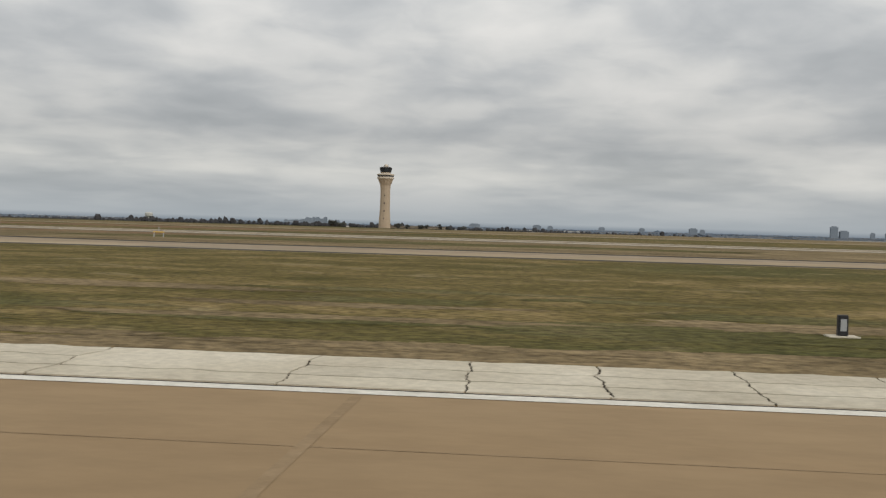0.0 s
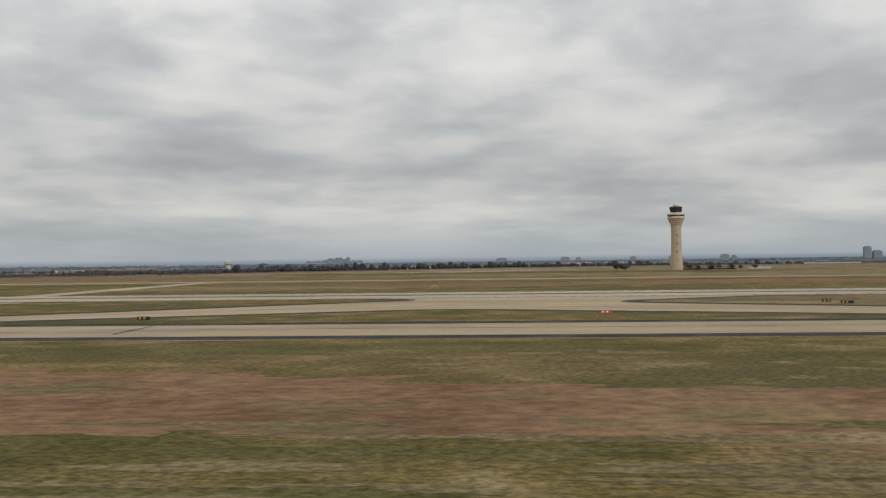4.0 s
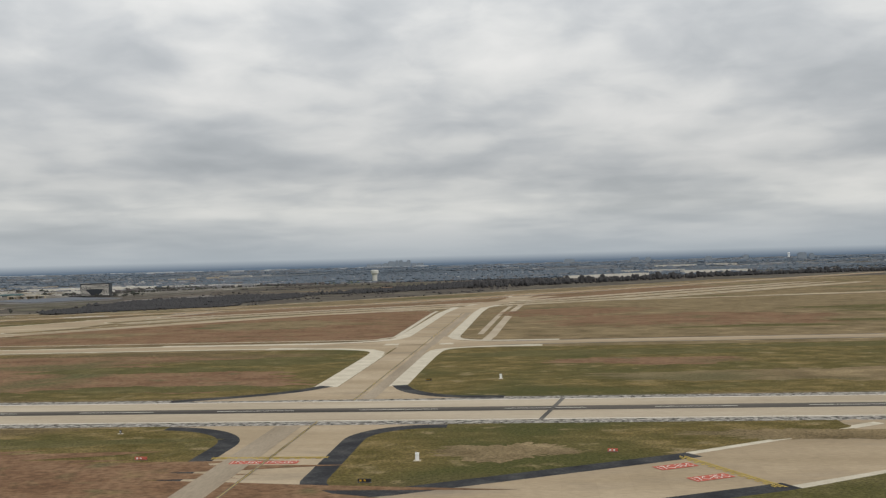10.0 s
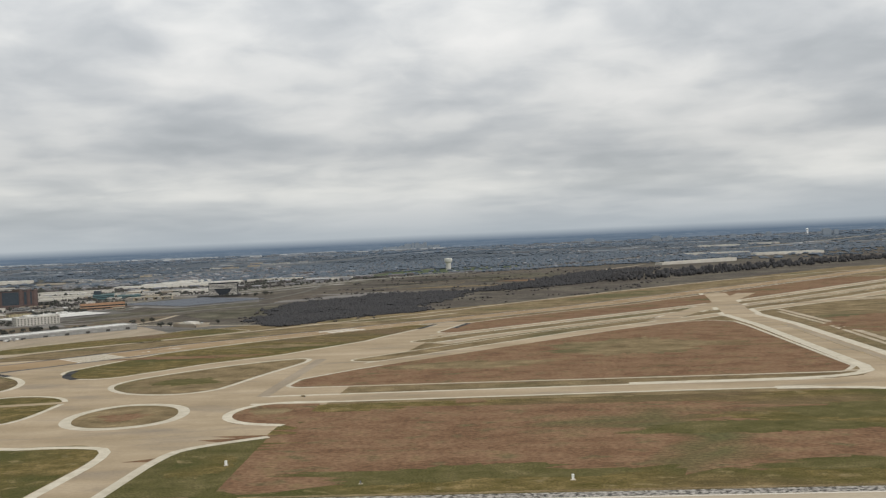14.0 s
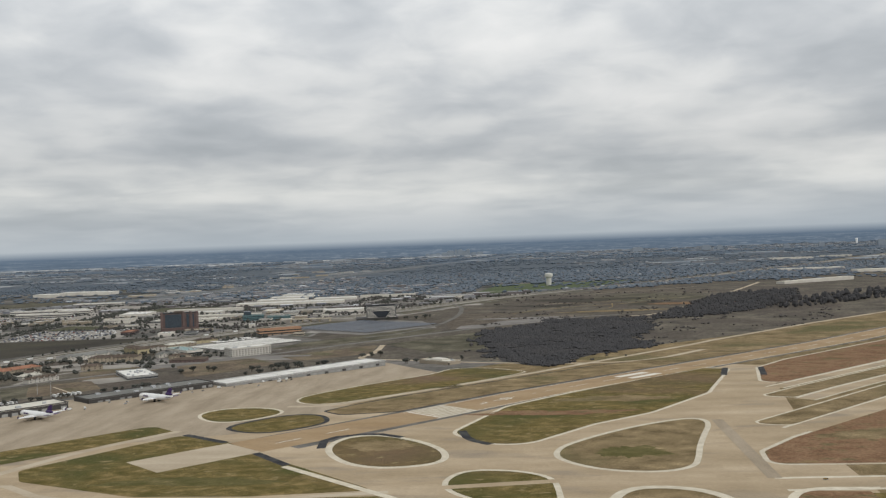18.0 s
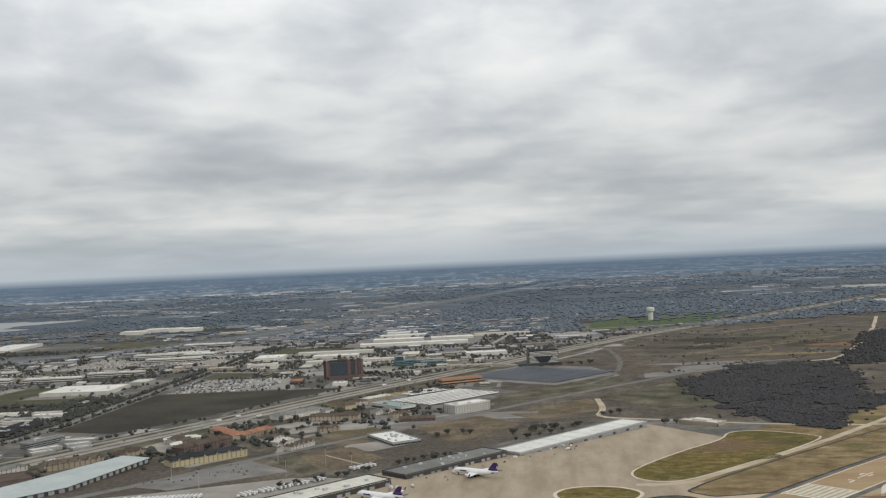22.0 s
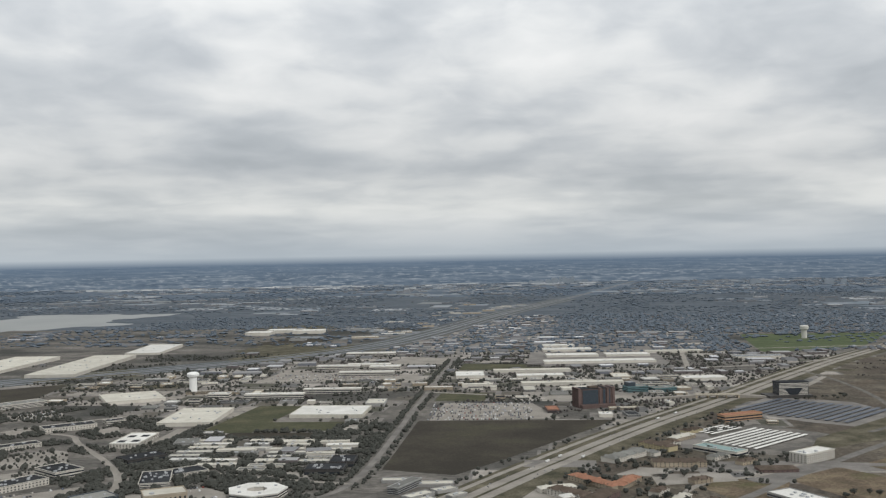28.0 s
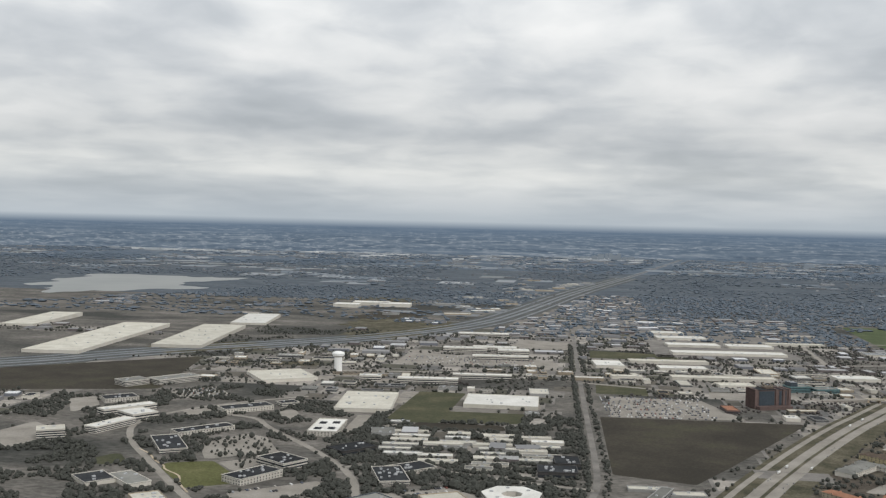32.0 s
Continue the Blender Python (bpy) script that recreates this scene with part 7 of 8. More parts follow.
for j in range(58):
    for i in range(76):
        bx, by = -4300 + i * 88 + (j % 3) * 14, 900 + j * 62
        zone = district(bx, by)
        if not zone:
            continue
        if zone == "thin":
            if by < 3000 and q.random() < 0.3:
                quad(lots, bx - 36, bx + 30, by - 22, by + 24, 0.03)
            for _ in range(7):
                tree_b.append((bx + q.uniform(-44, 44), by + q.uniform(-31, 31)))
            continue
        x0, x1, y0, y1 = bx - 39, bx + 39, by - 26, by + 26
        if zone == "work":
            quad(streets, bx - 44, bx + 44, by - 31, by + 31, 0.02)
            n = q.choice((1, 1, 2, 2, 3))
            for k in range(n):
                a, c = x0 + (x1 - x0) * k / n, x0 + (x1 - x0) * (k + 1) / n - 1.5
                quad(lots, a, c, y0, y1, 0.03)
                if q.random() < 0.72:
                    w, d = (c - a) * q.uniform(0.4, 0.88), q.uniform(11, 38)
                    cx, cy = (a + c) / 2 + q.uniform(-3, 3), by + q.uniform(-8, 8)
                    if all(free(cx + e * w / 2, cy + f * d / 2, 3) for e in (-1, 0, 1) for f in (-1, 0, 1)):
                        shops.append((cx, cy, w, d, q.uniform(3.6, 6.5), q.choice((2, 5, 7, 12, 95))))
                for _ in range(q.choice((2, 4, 9, 14))):
                    tree_a.append((q.choice((a, c, q.uniform(a, c))) + q.uniform(-3, 3), q.choice((y0, y1, y0, q.uniform(y0, y1))) + q.uniform(-3, 3)))
        else:
            for k in range(4):
                for s in (-1, 1):
                    if q.random() < (0.26 if by > 2900 else 0.42):
                        cx, cy = x0 + (k + 0.5) * 19.5 + q.uniform(-4, 4), by + s * 13 + q.uniform(-5, 5)
                        if by > 2700 or free(cx, cy, 9):
                            houses.append((cx, cy, q.uniform(10, 15), q.uniform(8, 11), q.uniform(2.6, 4.2), q.choice((0, 90)) + q.uniform(-6, 10)))
            for _ in range(24):
                tree_b.append((bx + q.uniform(-46, 46), by + q.uniform(-33, 33)))


def joined_quads(name, quads, mat, label, category):
    me = bpy.data.meshes.new(name)
    me.from_pydata([v for f in quads for v in f], [], [tuple(range(4 * i, 4 * i + 4)) for i in range(len(quads))])
    me.materials.append(mat)
    tagged(new(name, me), label, category, kind="stuff")


joined_quads("streets", streets, street_grey, "grid of pale town streets", "street")
joined_quads("town_lots", lots, lot_mat, "paved and bare town lots", "lots")


def joined_blocks(name, sites, wall, roof, label, pitched=False):
    """Low buildings in one sheet: walls and flat or pitched roofs."""
    V, F, M = [], [], []
    for x, y, w, d, h, turn in sites:
        c, s, z, n = math.cos(radians(turn)), math.sin(radians(turn)), land(y), len(V)
        for zz in (-1.5, h):
            for u, v in ((-1, -1), (1, -1), (1, 1), (-1, 1)):
                V.append((K * (x + c * u * w / 2 - s * v * d / 2), K * (y + s * u * w / 2 + c * v * d / 2), K * (z + zz)))
        F += [(n, n + 1, n + 5, n + 4), (n + 1, n + 2, n + 6, n + 5), (n + 2, n + 3, n + 7, n + 6), (n + 3, n, n + 4, n + 7)]
        M += [0] * 4
        if pitched:
            for e in (-0.5, 0.5):
                V.append((K * (x + c * e * w * 0.5), K * (y + s * e * w * 0.5), K * (z + h + d * 0.3)))
            F += [(n + 4, n + 5, n + 9, n + 8), (n + 6, n + 7, n + 8, n + 9), (n + 5, n + 6, n + 9), (n + 7, n + 4, n + 8)]
            M += [1] * 4
        else:
            F += [(n + 4, n + 5, n + 6, n + 7)]
            M += [1]
    me = bpy.data.meshes.new(name)
    me.from_pydata(V, [], F)
    for m in (wall, roof):
        me.materials.append(m)
    me.polygons.foreach_set("material_index", M)
    return tagged(new(name, me), label, "buildings", kind="stuff")


# rows of workshops west of the avenue
for i in range(8):
    for j in range(4):
        if (i, j) not in ((3, 1), (0, 3), (1, 3), (0, 0), (0, 1), (1, 0)):
            flat_block("row_workshop", -2400 + j * 58 + q.uniform(-9, 9), 1215 + i * 27 + q.uniform(-4, 4), q.uniform(30, 52), q.uniform(11, 16), 6, 3.9, q.choice((pale_wall, grey_wall)), q.choice((cream_roof, grey_roof, white_roof, cream_roof)), "long row of small workshops with a pale roof", "workshop", 0, 2, group="workshop rows")
shops.sort(key=lambda s: s[1])
near = [s for s in shops if s[1] < 2150 and -3050 < s[0] < -1450 and free(s[0], s[1], 8)][:190]
chosen = set(near)
for x, y, w, d, h, a in near:
    flat_block("low_building", x, y, w, d, a, h, q.choice((pale_wall, tan_wall, grey_wall)), q.choice((cream_roof, grey_roof, white_roof, cream_roof, dark_roof)), q.choice(("low flat-roofed workshop among trees", "low commercial building with a flat roof")), "building", q.choice((0, 1)), q.randrange(4), group="low buildings")
joined_blocks("town_buildings", [s for s in shops if s not in chosen], town_wall, shed_roof, "low flat-roofed commercial buildings of the town")
joined_blocks("town_houses", houses, town_wall, town_roof, "suburban houses with brown and grey roofs", True)


# distant roofs and walls, tinted with the blue of haze
hazed_roof = islands("hazed_roof", [(0.0, (0.33, 0.35, 0.365)), (0.3, (0.22, 0.245, 0.265)), (0.6, (0.42, 0.435, 0.44)), (0.8, (0.27, 0.29, 0.31)), (0.93, (0.58, 0.59, 0.59))])
hazed_wall = islands("hazed_town_wall", [(0.0, (0.19, 0.20, 0.212)), (0.4, (0.15, 0.158, 0.17)), (0.8, (0.24, 0.25, 0.262))])

def far_sites(n, x0, x1, y0, y1, seed, lo, hi, h, cut):
    q = random.Random(seed)
    out = []
    for _ in range(n):
        x, y = q.uniform(x0, x1), q.uniform(y0, y1)
        y = round(y / 90) * 90 + q.uniform(-12, 12)
        if off2(x, y) and off1(x, y) and not in_lake(x, y) and noise.noise((x * 0.0009, y * 0.0009, 9)) > cut:
            out.append((x, y, q.uniform(lo, hi), q.uniform(lo * 0.5, hi * 0.4), h * q.uniform(0.7, 1.3), q.uniform(-3, 12)))
    return out


joined_blocks("far_houses", far_sites(1300, -7000, 3200, 4450, 8000, 42, 14, 24, 5, -0.1), hazed_wall, town_roof, "distant suburban houses", True)
joined_blocks("far_sheds", far_sites(300, -7000, 3500, 4600, 8600, 43, 40, 130, 8, 0.12), hazed_wall, hazed_roof, "distant warehouses with pale roofs")
# pale roofs and lots farther out, haze again laid into the colours
hazed_pale = islands("hazed_pale_roof", [(0.0, (0.36, 0.385, 0.41)), (0.35, (0.29, 0.32, 0.35)), (0.6, (0.46, 0.475, 0.485)), (0.85, (0.58, 0.585, 0.585))])
hazed_lot = islands("hazed_lot", [(0.0, (0.20, 0.225, 0.25)), (0.3, (0.155, 0.185, 0.215)), (0.55, (0.25, 0.27, 0.285)), (0.8, (0.18, 0.195, 0.20)), (0.92, (0.32, 0.335, 0.345))])
belt = [(-7600, 9400), (-5600, 8300), (-3000, 8300), (-1500, 9300), (-1300, 14400), (-3600, 15000), (-6200, 13000), (-8200, 11600)]


def off_belt(x, y):
    return not inside(belt, x, y)


joined_blocks("far_homes", far_sites(900, -7500, 3500, 7600, 9900, 45, 30, 80, 7, -0.2), hazed_wall, hazed_roof, "far scattered buildings in blue haze")
joined_blocks("belt_sheds", [b for b in far_sites(420, -7000, -1200, 8300, 9900, 44, 60, 190, 9, -0.6) if ragged(belt, b[0], b[1], 500) and noise.noise((b[0] * 0.0016, b[1] * 0.0022, 3)) > 0.0], hazed_pale, hazed_pale, "far belt of pale warehouses")
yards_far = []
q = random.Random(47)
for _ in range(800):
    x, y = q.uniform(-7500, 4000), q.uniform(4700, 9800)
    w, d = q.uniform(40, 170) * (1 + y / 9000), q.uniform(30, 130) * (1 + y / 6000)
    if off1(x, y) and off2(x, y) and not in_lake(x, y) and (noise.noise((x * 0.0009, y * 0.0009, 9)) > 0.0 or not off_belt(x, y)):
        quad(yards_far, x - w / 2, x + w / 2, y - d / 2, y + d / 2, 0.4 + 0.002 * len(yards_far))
joined_quads("far_lots", yards_far, hazed_lot, "far pale lots and fields in haze", "lots")

# stores and halls strung along the far highway
q = random.Random(61)
for k in range(30):
    y = 3250 + k * 76 + q.uniform(-40, 40)
    x, w = hw_x(HW2, y) - q.choice((q.uniform(100, 170), q.uniform(130, 420))), q.uniform(36, 96)
    lot = [(x - w * 0.9, y - 46), (x + w * 0.8, y - 40), (x + w * 0.8, y + 36), (x - w * 0.9, y + 40)]
    sheet("store_lot", [Vector(p) for p in lot], 0.035 + 0.0004 * k, hazed_road, "pale paved lot beside the far highway", "parking")
    if k % 5 != 2:
        flat_block("roadside_store", x, y, w, q.uniform(18, 44), q.uniform(4, 18), q.uniform(4, 7), q.choice((grey_wall, tan_wall, pale_wall)), q.choice((white_roof, cream_roof, grey_roof, grey_roof)), "pale flat-roofed store beside the far highway", "building", 0, 2, group="roadside stores")

# trees of the town
tree_a += [p for p in scatter(24000, -3010, -2170, 930, 1760, 51) if inside(park, *p) and clumpy(0.016, 0.02, 4)(*p)]
tree_a += [p for p in scatter(9000, -2480, -2172, 1060, 1560, 57) if clumpy(0.04, -0.12, 4)(*p)]
tree_a += [p for p in scatter(9000, -3050, -1450, 1750, 2700, 58) if clumpy(0.012, 0.0, 4)(*p)]
inn_strip = [(-2060, 800), (-1990, 730), (-1740, 900), (-1450, 1230), (-1420, 1540), (-1570, 1900), (-1650, 1830), (-1820, 1500), (-1960, 1170)]
tree_a += [p for p in scatter(8200, -2060, -1420, 730, 1900, 59) if inside(inn_strip, *p) and clumpy(0.03, -0.02, 11)(*p) and p[0] < -1640 and p[1] > 1.3 * (p[0] + 1800) + 1090]
AVENUE_Y, AVENUE_X = (1110, 1190, 1372, 1620, 2144, 2600), (-2160, -2153, -2158, -2168, -2186, -2198)
tree_a += [(float(np.interp(1120 + k * 4.5, AVENUE_Y, AVENUE_X)) + s * q.uniform(8.5, 15) + q.uniform(-1, 1), 1120 + k * 4.5 + q.uniform(-3, 3)) for k in range(310) for s in (-1, -1, 1) if q.random() < 0.8]
tree_a += [p for p in scatter(1500, -2080, -1560, 850, 1640, 52) if p[1] > 1.25 * (p[0] + 2000) + 920 and clumpy(0.02, 0.02, 5)(*p)]
tree_b += [p for p in scatter(5000, -2100, -1250, 1650, 2700, 53) if clumpy(0.012, 0.02, 6)(*p)]
def off_meadow(x, y):
    return x < hw_x(HW, y) + 40 or (y < 1700 and x < -1640) or y > 2700


many_crowns("town_trees", [p for p in tree_a if p[1] < 2700 and off_meadow(*p) and free(*p, 1.5)], leaf, "dark evergreen trees among the roofs", 2.15, 1.1, 3, True)
many_crowns("town_trees", [p for p in tree_b if p[1] < 2700 and off_meadow(*p) and free(*p, 2)], bare, "bare brown winter trees among the roofs", 2.2, 1.0, 8, True)
many_crowns("town_trees", [p for p in tree_a + tree_b if p[1] >= 2700 and clear(*p) and not inside([(-1420, 2660), (-1110, 2880), (-880, 3400), (-1360, 3360)], *p)], bare_hazed, "bare winter trees among the houses", 4.6, 0.7, 9)
# young trees in rows on the office car parks
rows_of = [(-2668 + c * 9.0 + r * 5.5, 1272 - c * 9.5 + r * 8.5) for r in range(11) for c in range(14)] + [(-2540 + c * 8 - r * 6, 1040 + r * 10 + c * 8) for r in range(4) for c in range(11)] + [(-2850 + c * 9 + r * 5, 1615 - c * 6 + r * 8) for r in range(9) for c in range(10)]
yards = [poly for poly in OPEN if poly[0][0] < -2430 and poly[0][1] < 1700]
many_crowns("young_trees", [(x + q.uniform(-1.5, 1.5), y + q.uniform(-1.5, 1.5)) for x, y in rows_of if q.random() < 0.8 and any(inside(s, x, y) for s in yards)], leaf, "small round trees in rows on the car park", 2.3, 1.3, 10, True)
# these woods carry their haze in the crown colour
many_crowns("far_trees", [p for p in scatter(22000, -6500, 3500, 3000, 7200, 32) if clear(*p) and clumpy(0.0016, -0.12, 5)(*p) and not in_lake(*p)], bare_hazed, "distant dark woodland and garden trees", 8, 0.35, 4)
many_crowns("far_trees", [p for p in scatter(15000, -8000, 5000, 6500, 9900, 33) if off2(*p) and clumpy(0.0011, -0.05, 8)(*p)], bare_more_hazed, "distant dark woodland", 12, 0.35, 5)

# ---- the bridge over the highway ----
br = thing("overpass", -1655, 1842, turn=4, label="low concrete road bridge across the highway", category="bridge")
part("deck", boxed(-38, 38, -7, 7, 4.6, 5.6), road_grey, br)
for sg in (-1, 1):
    part("parapet", boxed(-38, 38, sg * 7 - 0.3, sg * 7 + 0.3, 5.6, 6.5), white_concrete, br)
    part("abutment", boxed(*sorted((sg * 38, sg * 35)), -7, 7, -2, 4.6), grey_concrete, br)
    bm = bmesh.new()
    for x, z in ((38, -1), (38, 5.55), (120, 0.1), (120, -1)):
        for y in (-7, 7):
            bm.verts.new((sg * x, y, z))
    bmesh.ops.convex_hull(bm, input=bm.verts[:])
    part("ramp", bm, road_grey, br)
for x in (-16, 0, 16):
    part("pier", boxed(x - 0.7, x + 0.7, -5, 5, -2, 4.6), grey_concrete, br)

# ---- far towers on the skyline ----
def skyline_tower(x, y, w, h, mat, label="distant office tower on the skyline"):
    t = thing("skyline_tower", x, y, label=label, category="tower", group="skyline towers")
    part("wall", boxed(-w / 2, w / 2, -w / 3, w / 3, -5, h), mat, t)
    part("crown", boxed(-w / 3, w / 3, -w / 4, w / 4, h, h + 6), mat, t)


# the towers' one colour is haze blue painted on, not their own
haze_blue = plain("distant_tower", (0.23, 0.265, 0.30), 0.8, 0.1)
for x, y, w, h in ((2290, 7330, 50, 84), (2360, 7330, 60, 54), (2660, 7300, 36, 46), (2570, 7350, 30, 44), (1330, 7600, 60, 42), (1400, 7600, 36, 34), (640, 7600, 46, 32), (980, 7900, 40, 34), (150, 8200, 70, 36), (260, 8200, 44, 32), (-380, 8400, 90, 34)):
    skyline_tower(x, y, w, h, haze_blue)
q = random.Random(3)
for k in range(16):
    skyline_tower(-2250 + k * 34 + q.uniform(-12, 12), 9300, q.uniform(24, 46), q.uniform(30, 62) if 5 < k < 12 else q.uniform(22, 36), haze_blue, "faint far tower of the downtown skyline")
water_tower(1560, 8900, 22, 8, "distant white water tower on the horizon")
for x, y, w, d, a, m in ((-470, 2820, 300, 26, 38, cream_roof), (-235, 3740, 230, 46, 4, white_roof), (-50, 3480, 230, 60, 4, cream_roof), (40, 5100, 200, 60, 3, cream_roof), (300, 5250, 150, 50, 3, grey_roof), (760, 3300, 240, 50, 6, cream_roof), (1250, 3500, 200, 50, 6, white_roof)):
    flat_block("distant_shed", x, y, w, d, a, 9, pale_wall, m, "long pale warehouse beyond the airfield", "warehouse", units=2, group="distant warehouses")
flat_block("airfield_shed", 83, 1300, 26, 14, 0, 6, pale_wall, white_roof, "small white shed far across the airfield", "shed", 1, 1)
flat_block("tower_annex", -40, 1018, 60, 20, 0, 4.5, tan_wall, brown_roof, "low tan building at the foot of the control tower", "building", 1, 3)

# ---- freighters on the apron ----
def freighter(x, y, turn):
    t = thing("cargo_jet", x, y, turn=turn, label="white three-engined cargo jet with purple tail on the apron", category="aircraft", group="cargo jets")
    n, rows, bm = 18, [], bmesh.new()
    for px, r, dz in ((26, 0.15, -0.6), (25, 1.1, -0.45), (23, 2.0, -0.15), (20, 2.7, 0), (16, 2.9, 0), (-10, 2.9, 0), (-17, 2.4, 0.5), (-23, 1.4, 1.3), (-27, 0.4, 1.9)):
        rows.append([bm.verts.new((px, r * math.cos(2 * math.pi * k / n), 4.9 + dz + r * math.sin(2 * math.pi * k / n))) for k in range(n)])
    for a, b in zip(rows, rows[1:]):
        for k in range(n):
            bm.faces.new((a[k - 1], a[k], b[k], b[k - 1]))
    bm.faces.new(rows[0]), bm.faces.new(rows[-1][::-1])
    part("fuselage", bm, [plane_white], t)

    def slab(pts, thick):
        b2 = bmesh.new()
        for p in pts:
            for s in (-1, 1):
                b2.verts.new((p[0], p[1], p[2] + s * thick * p[3]))
        bmesh.ops.convex_hull(b2, input=b2.verts[:])
        return b2

    for s in (-1, 1):
        wing = part("wing", slab([(6, s * 2, 3.6, 1), (-5, s * 2, 3.6, 0.4), (-7.5, s * 24, 5.4, 0.3), (-10, s * 24, 5.4, 0.15)], 0.5), plane_white, t)
        part("winglet", slab([(-8, s * 24, 5.4, 0.2), (-10.5, s * 24, 5.4, 0.2), (-10.6, s * 24.5, 8, 0.2), (-11.6, s * 24.5, 8, 0.2)], 0.2), plane_purple, wing)
        part("tailplane", slab([(-19, s * 1, 6.0, 1), (-24, s * 1, 6.0, 0.5), (-25, s * 8.5, 6.9, 0.3), (-27, s * 8.5, 6.9, 0.2)], 0.3), plane_purple, t, "dark purple tailplane")
        e = lathe(bmesh.new(), [(1.15, 0), (1.35, 0.8), (1.3, 3.2), (0.8, 5.0)], 14)
        bmesh.ops.rotate(e, verts=e.verts[:], cent=(0, 0, 0), matrix=Matrix.Rotation(radians(-90), 3, "Y"))
        bmesh.ops.translate(e, verts=e.verts[:], vec=(5.2, s * 8.2, 2.6))
        part("engine", e, plane_white, t)
        part("main_gear", boxed(-3.2, -1.2, s * 3 - 0.6, s * 3 + 0.6, 0.0, 3.4), tyre, t)
    part("nose_gear", boxed(19.4, 20.4, -0.4, 0.4, 0, 2.6), tyre, t)
    fin = bmesh.new()
    for px, pz in ((-15, 7.4), (-24, 6.8), (-22, 15.2), (-26.2, 15.2)):
        for s in (-0.35, 0.35):
            fin.verts.new((px, s * (0.5 if pz > 10 else 1), pz))
    bmesh.ops.convex_hull(fin, input=fin.verts[:])
    part("fin", fin, plane_purple, t, "dark purple tail fin")
    e = lathe(bmesh.new(), [(1.2, 0), (1.4, 0.8), (1.3, 6), (0.8, 9)], 14)
    bmesh.ops.rotate(e, verts=e.verts[:], cent=(0, 0, 0), matrix=Matrix.Rotation(radians(-90), 3, "Y"))
    bmesh.ops.translate(e, verts=e.verts[:], vec=(-17, 0, 8.8))
    part("tail_engine", e, plane_purple, t)
    part("cockpit_glass", boxed(22.6, 23.6, -1.1, 1.1, 5.9, 6.4), dark_glass, t)
    for s in (-1, 1):
        part("name_band", boxed(8, 16, s * 2.94 - 0.03, s * 2.94 + 0.03, 4.6, 5.9), plane_purple, t, "plain purple bar in place of lettering")
    t.scale = (0.88,) * 3


for spot in ((-1646, 815), (-1577, 895)):
    freighter(*spot, 150)


# ---- vehicles ----
def wheel_disc(x, y, r, w):
    bm = bmesh.new()
    bmesh.ops.create_cone(bm, cap_ends=True, segments=10, radius1=r, radius2=r, depth=w)
    bmesh.ops.rotate(bm, verts=bm.verts[:], cent=(0, 0, 0), matrix=Matrix.Rotation(radians(90), 3, "X"))
    bmesh.ops.translate(bm, verts=bm.verts[:], vec=(x, y, r))
    return bm


def vehicle(kind, x, y, turn):
    if kind == "car":
        t = thing("car", x, y, turn=turn, label="parked car seen from high above", category="car", group="parked cars")
        part("body", boxed(-2.2, 2.2, -0.9, 0.9, 0.35, 0.95, bevel=0.15), car_paint, t)
        bm = boxed(-1.3, 1.0, -0.8, 0.8, 0.95, 1.5)
        for v in bm.verts:
            if v.co.z > 1.2:
                v.co.x *= 0.7
        part("cabin", bm, dark_glass, t)
        for wx in (-1.32, 1.32):
            for wy in (-0.8, 0.8):
                part("wheel", wheel_disc(wx, wy, 0.32, 0.22), tyre, t)
    elif kind == "trailer":
        t = thing("box_trailer", x, y, turn=turn, label="parked white box trailer", category="trailer", group="box trailers")
        part("box", boxed(-6.5, 6.5, -1.3, 1.3, 1.1, 4.0), truck_white, t)
        for wx in (-5.0, -3.8):
            for wy in (-1.0, 1.0):
                part("wheel", wheel_disc(wx, wy, 0.52, 0.5), tyre, t)
        part("landing_leg", boxed(3.6, 3.9, -1.0, 1.0, 0, 1.1), metal_grey, t)
    else:
        t = thing("van", x, y, turn=turn, label="parked white delivery van", category="van", group="delivery vans")
        part("box", boxed(-3.2, 1.4, -1.1, 1.1, 0.5, 3.0, bevel=0.1), truck_white, t)
        part("cab", boxed(1.4, 3.0, -1.0, 1.0, 0.5, 2.1, bevel=0.15), truck_white, t)
        part("windscreen", boxed(2.2, 3.02, -0.85, 0.85, 1.4, 2.0), dark_glass, t)
        for wx in (-2.0, 2.0):
            for wy in (-0.92, 0.92):
                part("wheel", wheel_disc(wx, wy, 0.36, 0.26), tyre, t)
    return t


proto = {k: vehicle(k, *p) for k, p in (("car", (-1790, 925, 50)), ("trailer", (-1905, 806, 80)), ("van", (-1745, 790, 50)))}


def parked(kind, x, y, turn):
    c = copy_thing(proto[kind], pose(K * x, K * y, K * (land(y) + 0.12), 0, 0, turn))
    c.scale = (0.68,) * 3
    return c


for v in proto.values():
    v.location.z += K * 0.12
q = random.Random(17)
for r in range(5):
    for c in range(15):
        if q.random() < 0.5 and (r, c) != (0, 0):
            s = Vector((-1868, 890)) + Vector((0.76, 0.65)) * (c * 7.4) + Vector((-0.62, 0.78)) * (r * 14 - 8) + Vector((0.3, -0.1)) * c
            if inside([(-1880, 888), (-1838, 872), (-1756, 938), (-1808, 990)], s.x, s.y):
                parked("car", s.x, s.y, -42 + q.choice((0, 180)) + q.uniform(-2, 2))
for c in range(15):
    parked("trailer", -1848 + c * 3.5, 829 + c * 0.6, 92 + q.uniform(-2, 2))
for c in range(12):
    parked("trailer", -1890 + c * 3.6, 812 + c * 1.4 + (c % 3) * 3, 80 + q.uniform(-8, 8))
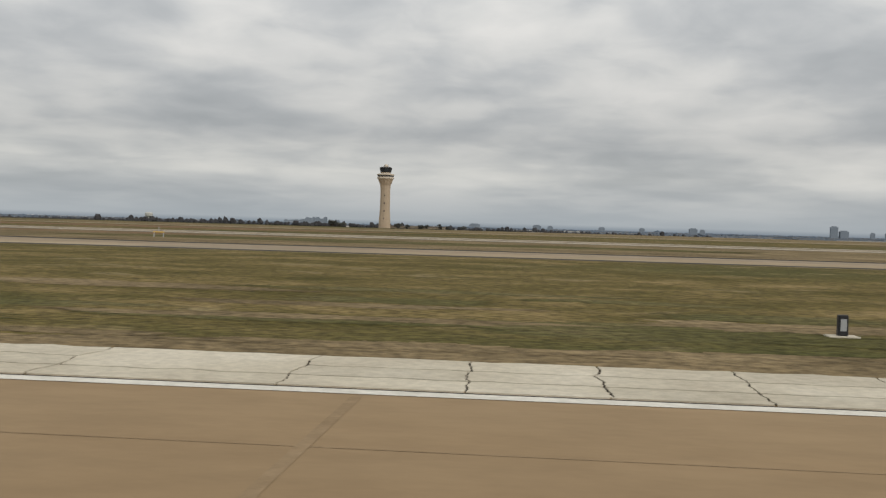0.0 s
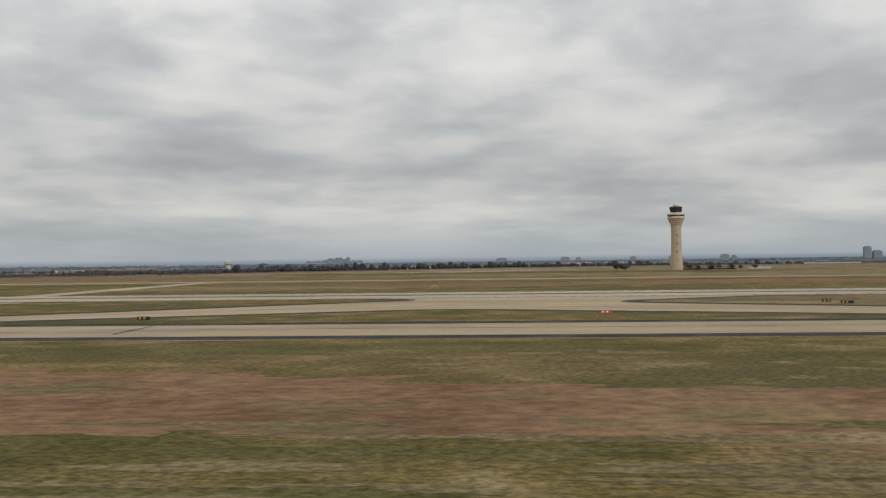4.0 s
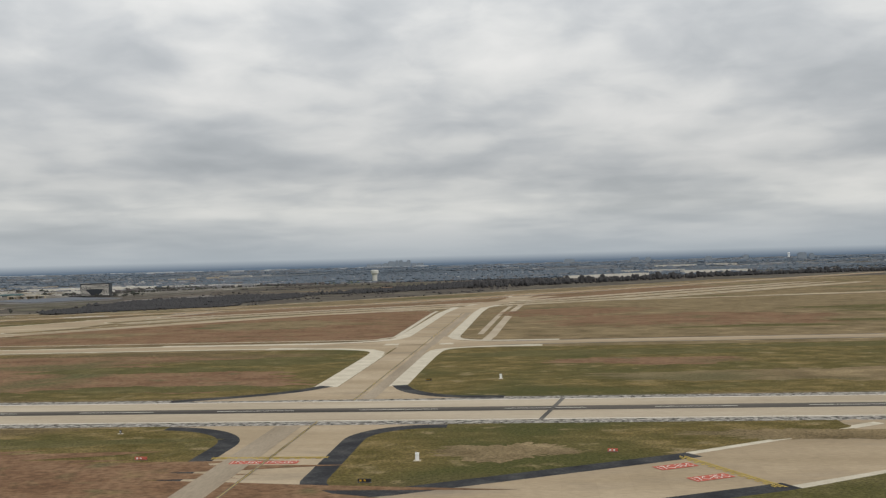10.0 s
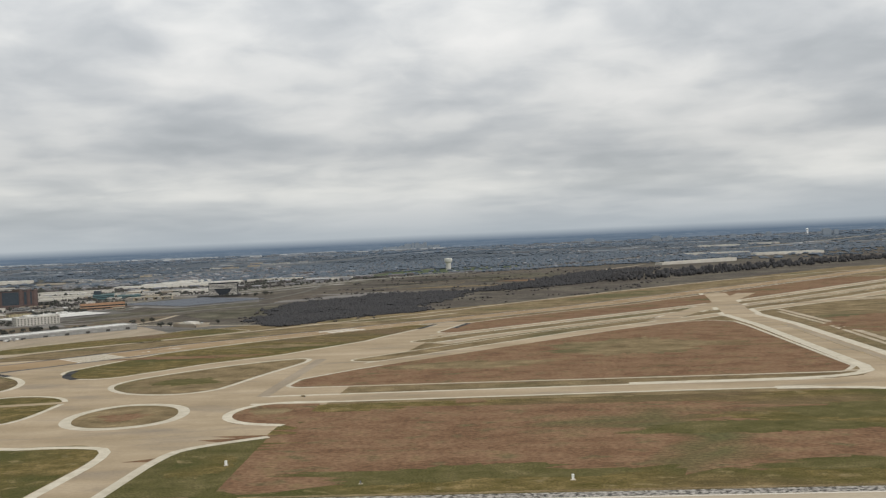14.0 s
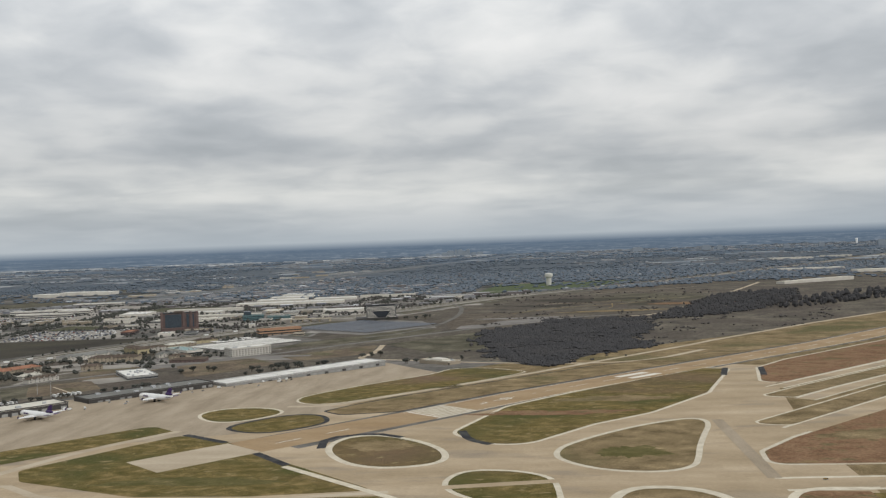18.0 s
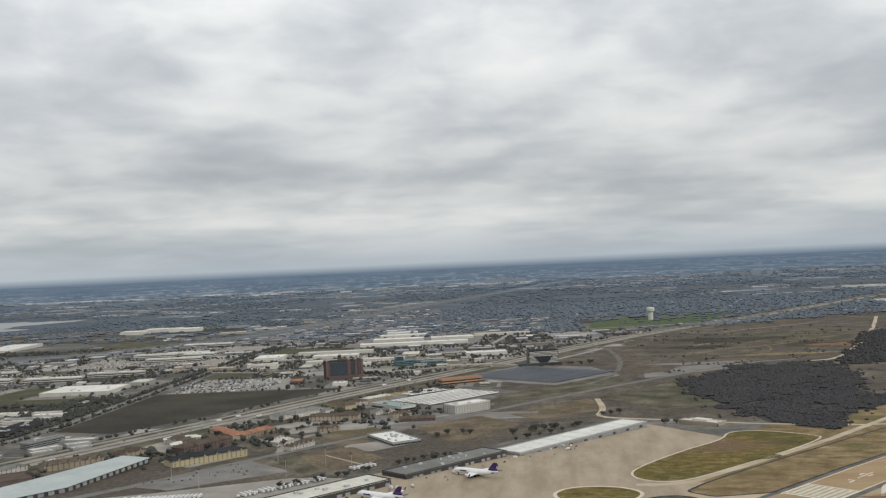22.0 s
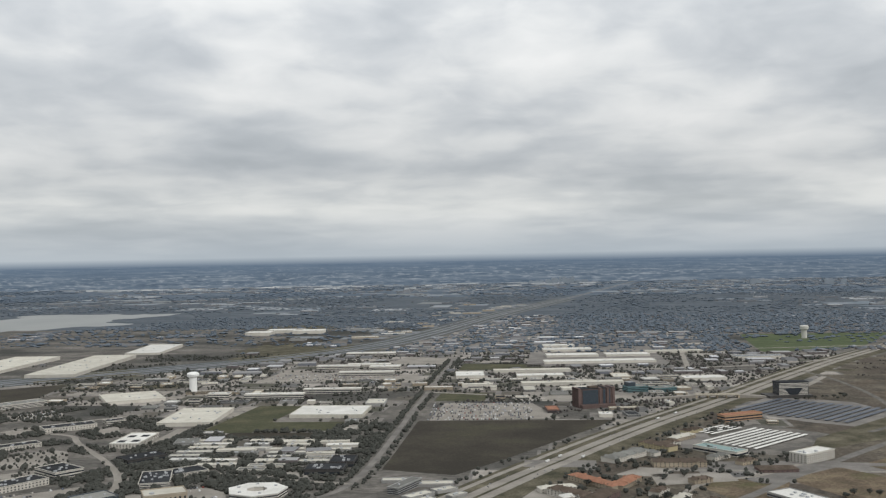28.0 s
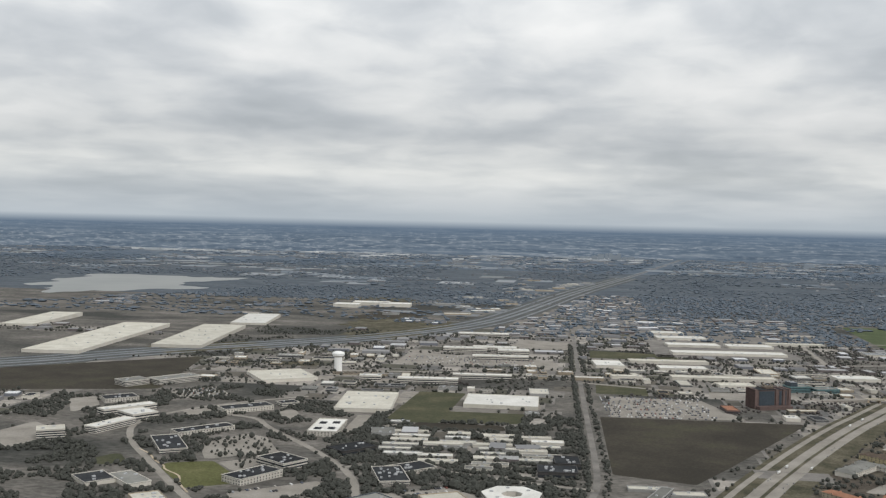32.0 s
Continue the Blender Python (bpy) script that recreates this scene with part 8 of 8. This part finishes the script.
for r in range(3):
    for c in range(13):
        if q.random() < 0.75:
            parked("van", -1800 + 0.67 * c * 5 + r * 9, 786 + 0.74 * c * 4 - r * 8, -42 + q.uniform(-3, 3))
for c in range(21):
    parked("trailer" if c % 4 else "van", -1766 + 0.69 * c * 4.2, 836 + 0.72 * c * 4.2, -42 + q.uniform(-3, 3))
for c in range(6):
    parked("trailer", -1692 + 0.69 * c * 4.6, 936 + 0.72 * c * 4.6, -42 + q.uniform(-3, 3))
for c in range(30):
    s = q.uniform(-20, 290)
    p = Vector((-1668, 842)) + Vector((0.65, 0.76)) * s + Vector((0.76, -0.65)) * q.uniform(4, 26)
    if min((p - Vector((-1646, 815))).length, (p - Vector((-1577, 895))).length) > 24:
        parked("van" if c % 2 else "car", p.x, p.y, q.uniform(0, 360))
for c in range(34):
    i = q.randrange(1, 6)
    u, w = Vector(HW[i]), Vector(HW[i + 1])
    p = u.lerp(w, q.random())
    s = Vector((-(w - u).y, (w - u).x)).normalized() * q.choice((-16, -11, 11, 16))
    parked(q.choice(("car", "car", "car", "trailer")), p.x + s.x, p.y + s.y, math.degrees(math.atan2((w - u).y, (w - u).x)))

# cars too far to tell apart, row by row
def car_rows(name, x0, y0, ux, uy, rows, cols, gap, pitch, fill, seed):
    q = random.Random(seed)
    V, F = [], []
    ux, uy = Vector((ux, uy)).normalized(), None
    vx = Vector((-ux.y, ux.x))
    for r in range(rows):
        for c in range(cols):
            if q.random() > fill:
                continue
            p = Vector((x0, y0)) + ux * c * gap + vx * r * pitch
            n, z = len(V), land(p.y)
            for zz, k in ((0.1, 1.0), (1.0, 1.0), (1.5, 0.55)):
                for a, b in ((-1, -1), (1, -1), (1, 1), (-1, 1)):
                    w = p + ux * a * 0.95 * (0.9 if zz > 1.2 else 1) + vx * b * 2.3 * k
                    V.append((K * w.x, K * w.y, K * (z + zz)))
            for l in (0, 4):
                F.extend((n + l + i, n + l + (i + 1) % 4, n + l + 4 + (i + 1) % 4, n + l + 4 + i) for i in range(4))
            F.append((n + 8, n + 9, n + 10, n + 11))
    me = bpy.data.meshes.new(name)
    me.from_pydata(V, [], F)
    me.materials.append(car_mix)
    return tagged(new(name, me), "rows of parked cars in many colours", "cars", kind="stuff")


car_mix = islands("car_colours", [(0.0, (0.55, 0.55, 0.54)), (0.2, (0.06, 0.06, 0.065)), (0.5, (0.28, 0.29, 0.30)), (0.72, (0.09, 0.10, 0.13)), (0.86, (0.17, 0.06, 0.05)), (0.9, (0.36, 0.34, 0.31))])
car_rows("parked_cars", -2132, 1598, 1, 0.07, 12, 54, 3.1, 15.5, 0.5, 1)
car_rows("parked_cars", -2530, 1050, 0.72, 0.7, 2, 26, 3.2, -17, 0.3, 3)
car_rows("parked_cars", -2800, 1580, 0.83, 0.55, 5, 20, 3.2, 17, 0.5, 4)
car_rows("parked_cars", -2540, 2080, 1, 0.1, 7, 80, 3.4, 17, 0.3, 5)
car_rows("parked_cars", -2350, 1085, 0.85, 0.5, 2, 16, 3.2, 15, 0.5, 6)
car_rows("parked_cars", -2300, 955, 0.6, 0.8, 5, 34, 3.2, 15, 0.5, 7)


# ---- lamp posts ----
def lamp_post(x, y):
    t = thing("flood_mast", x, y, label="thin grey floodlight mast beside the car park", category="lamp", group="floodlight masts")
    part("pole", lathe(bmesh.new(), [(0.22, 0), (0.12, 17)], 8), metal_grey, t)
    part("head", boxed(-0.9, 0.9, -0.25, 0.25, 16.6, 17.2), box_black, t)


for x, y in ((-1722, 960), (-1745, 905), (-1812, 870), (-1775, 985), (-1850, 905), (-1690, 925)):
    lamp_post(x, y)
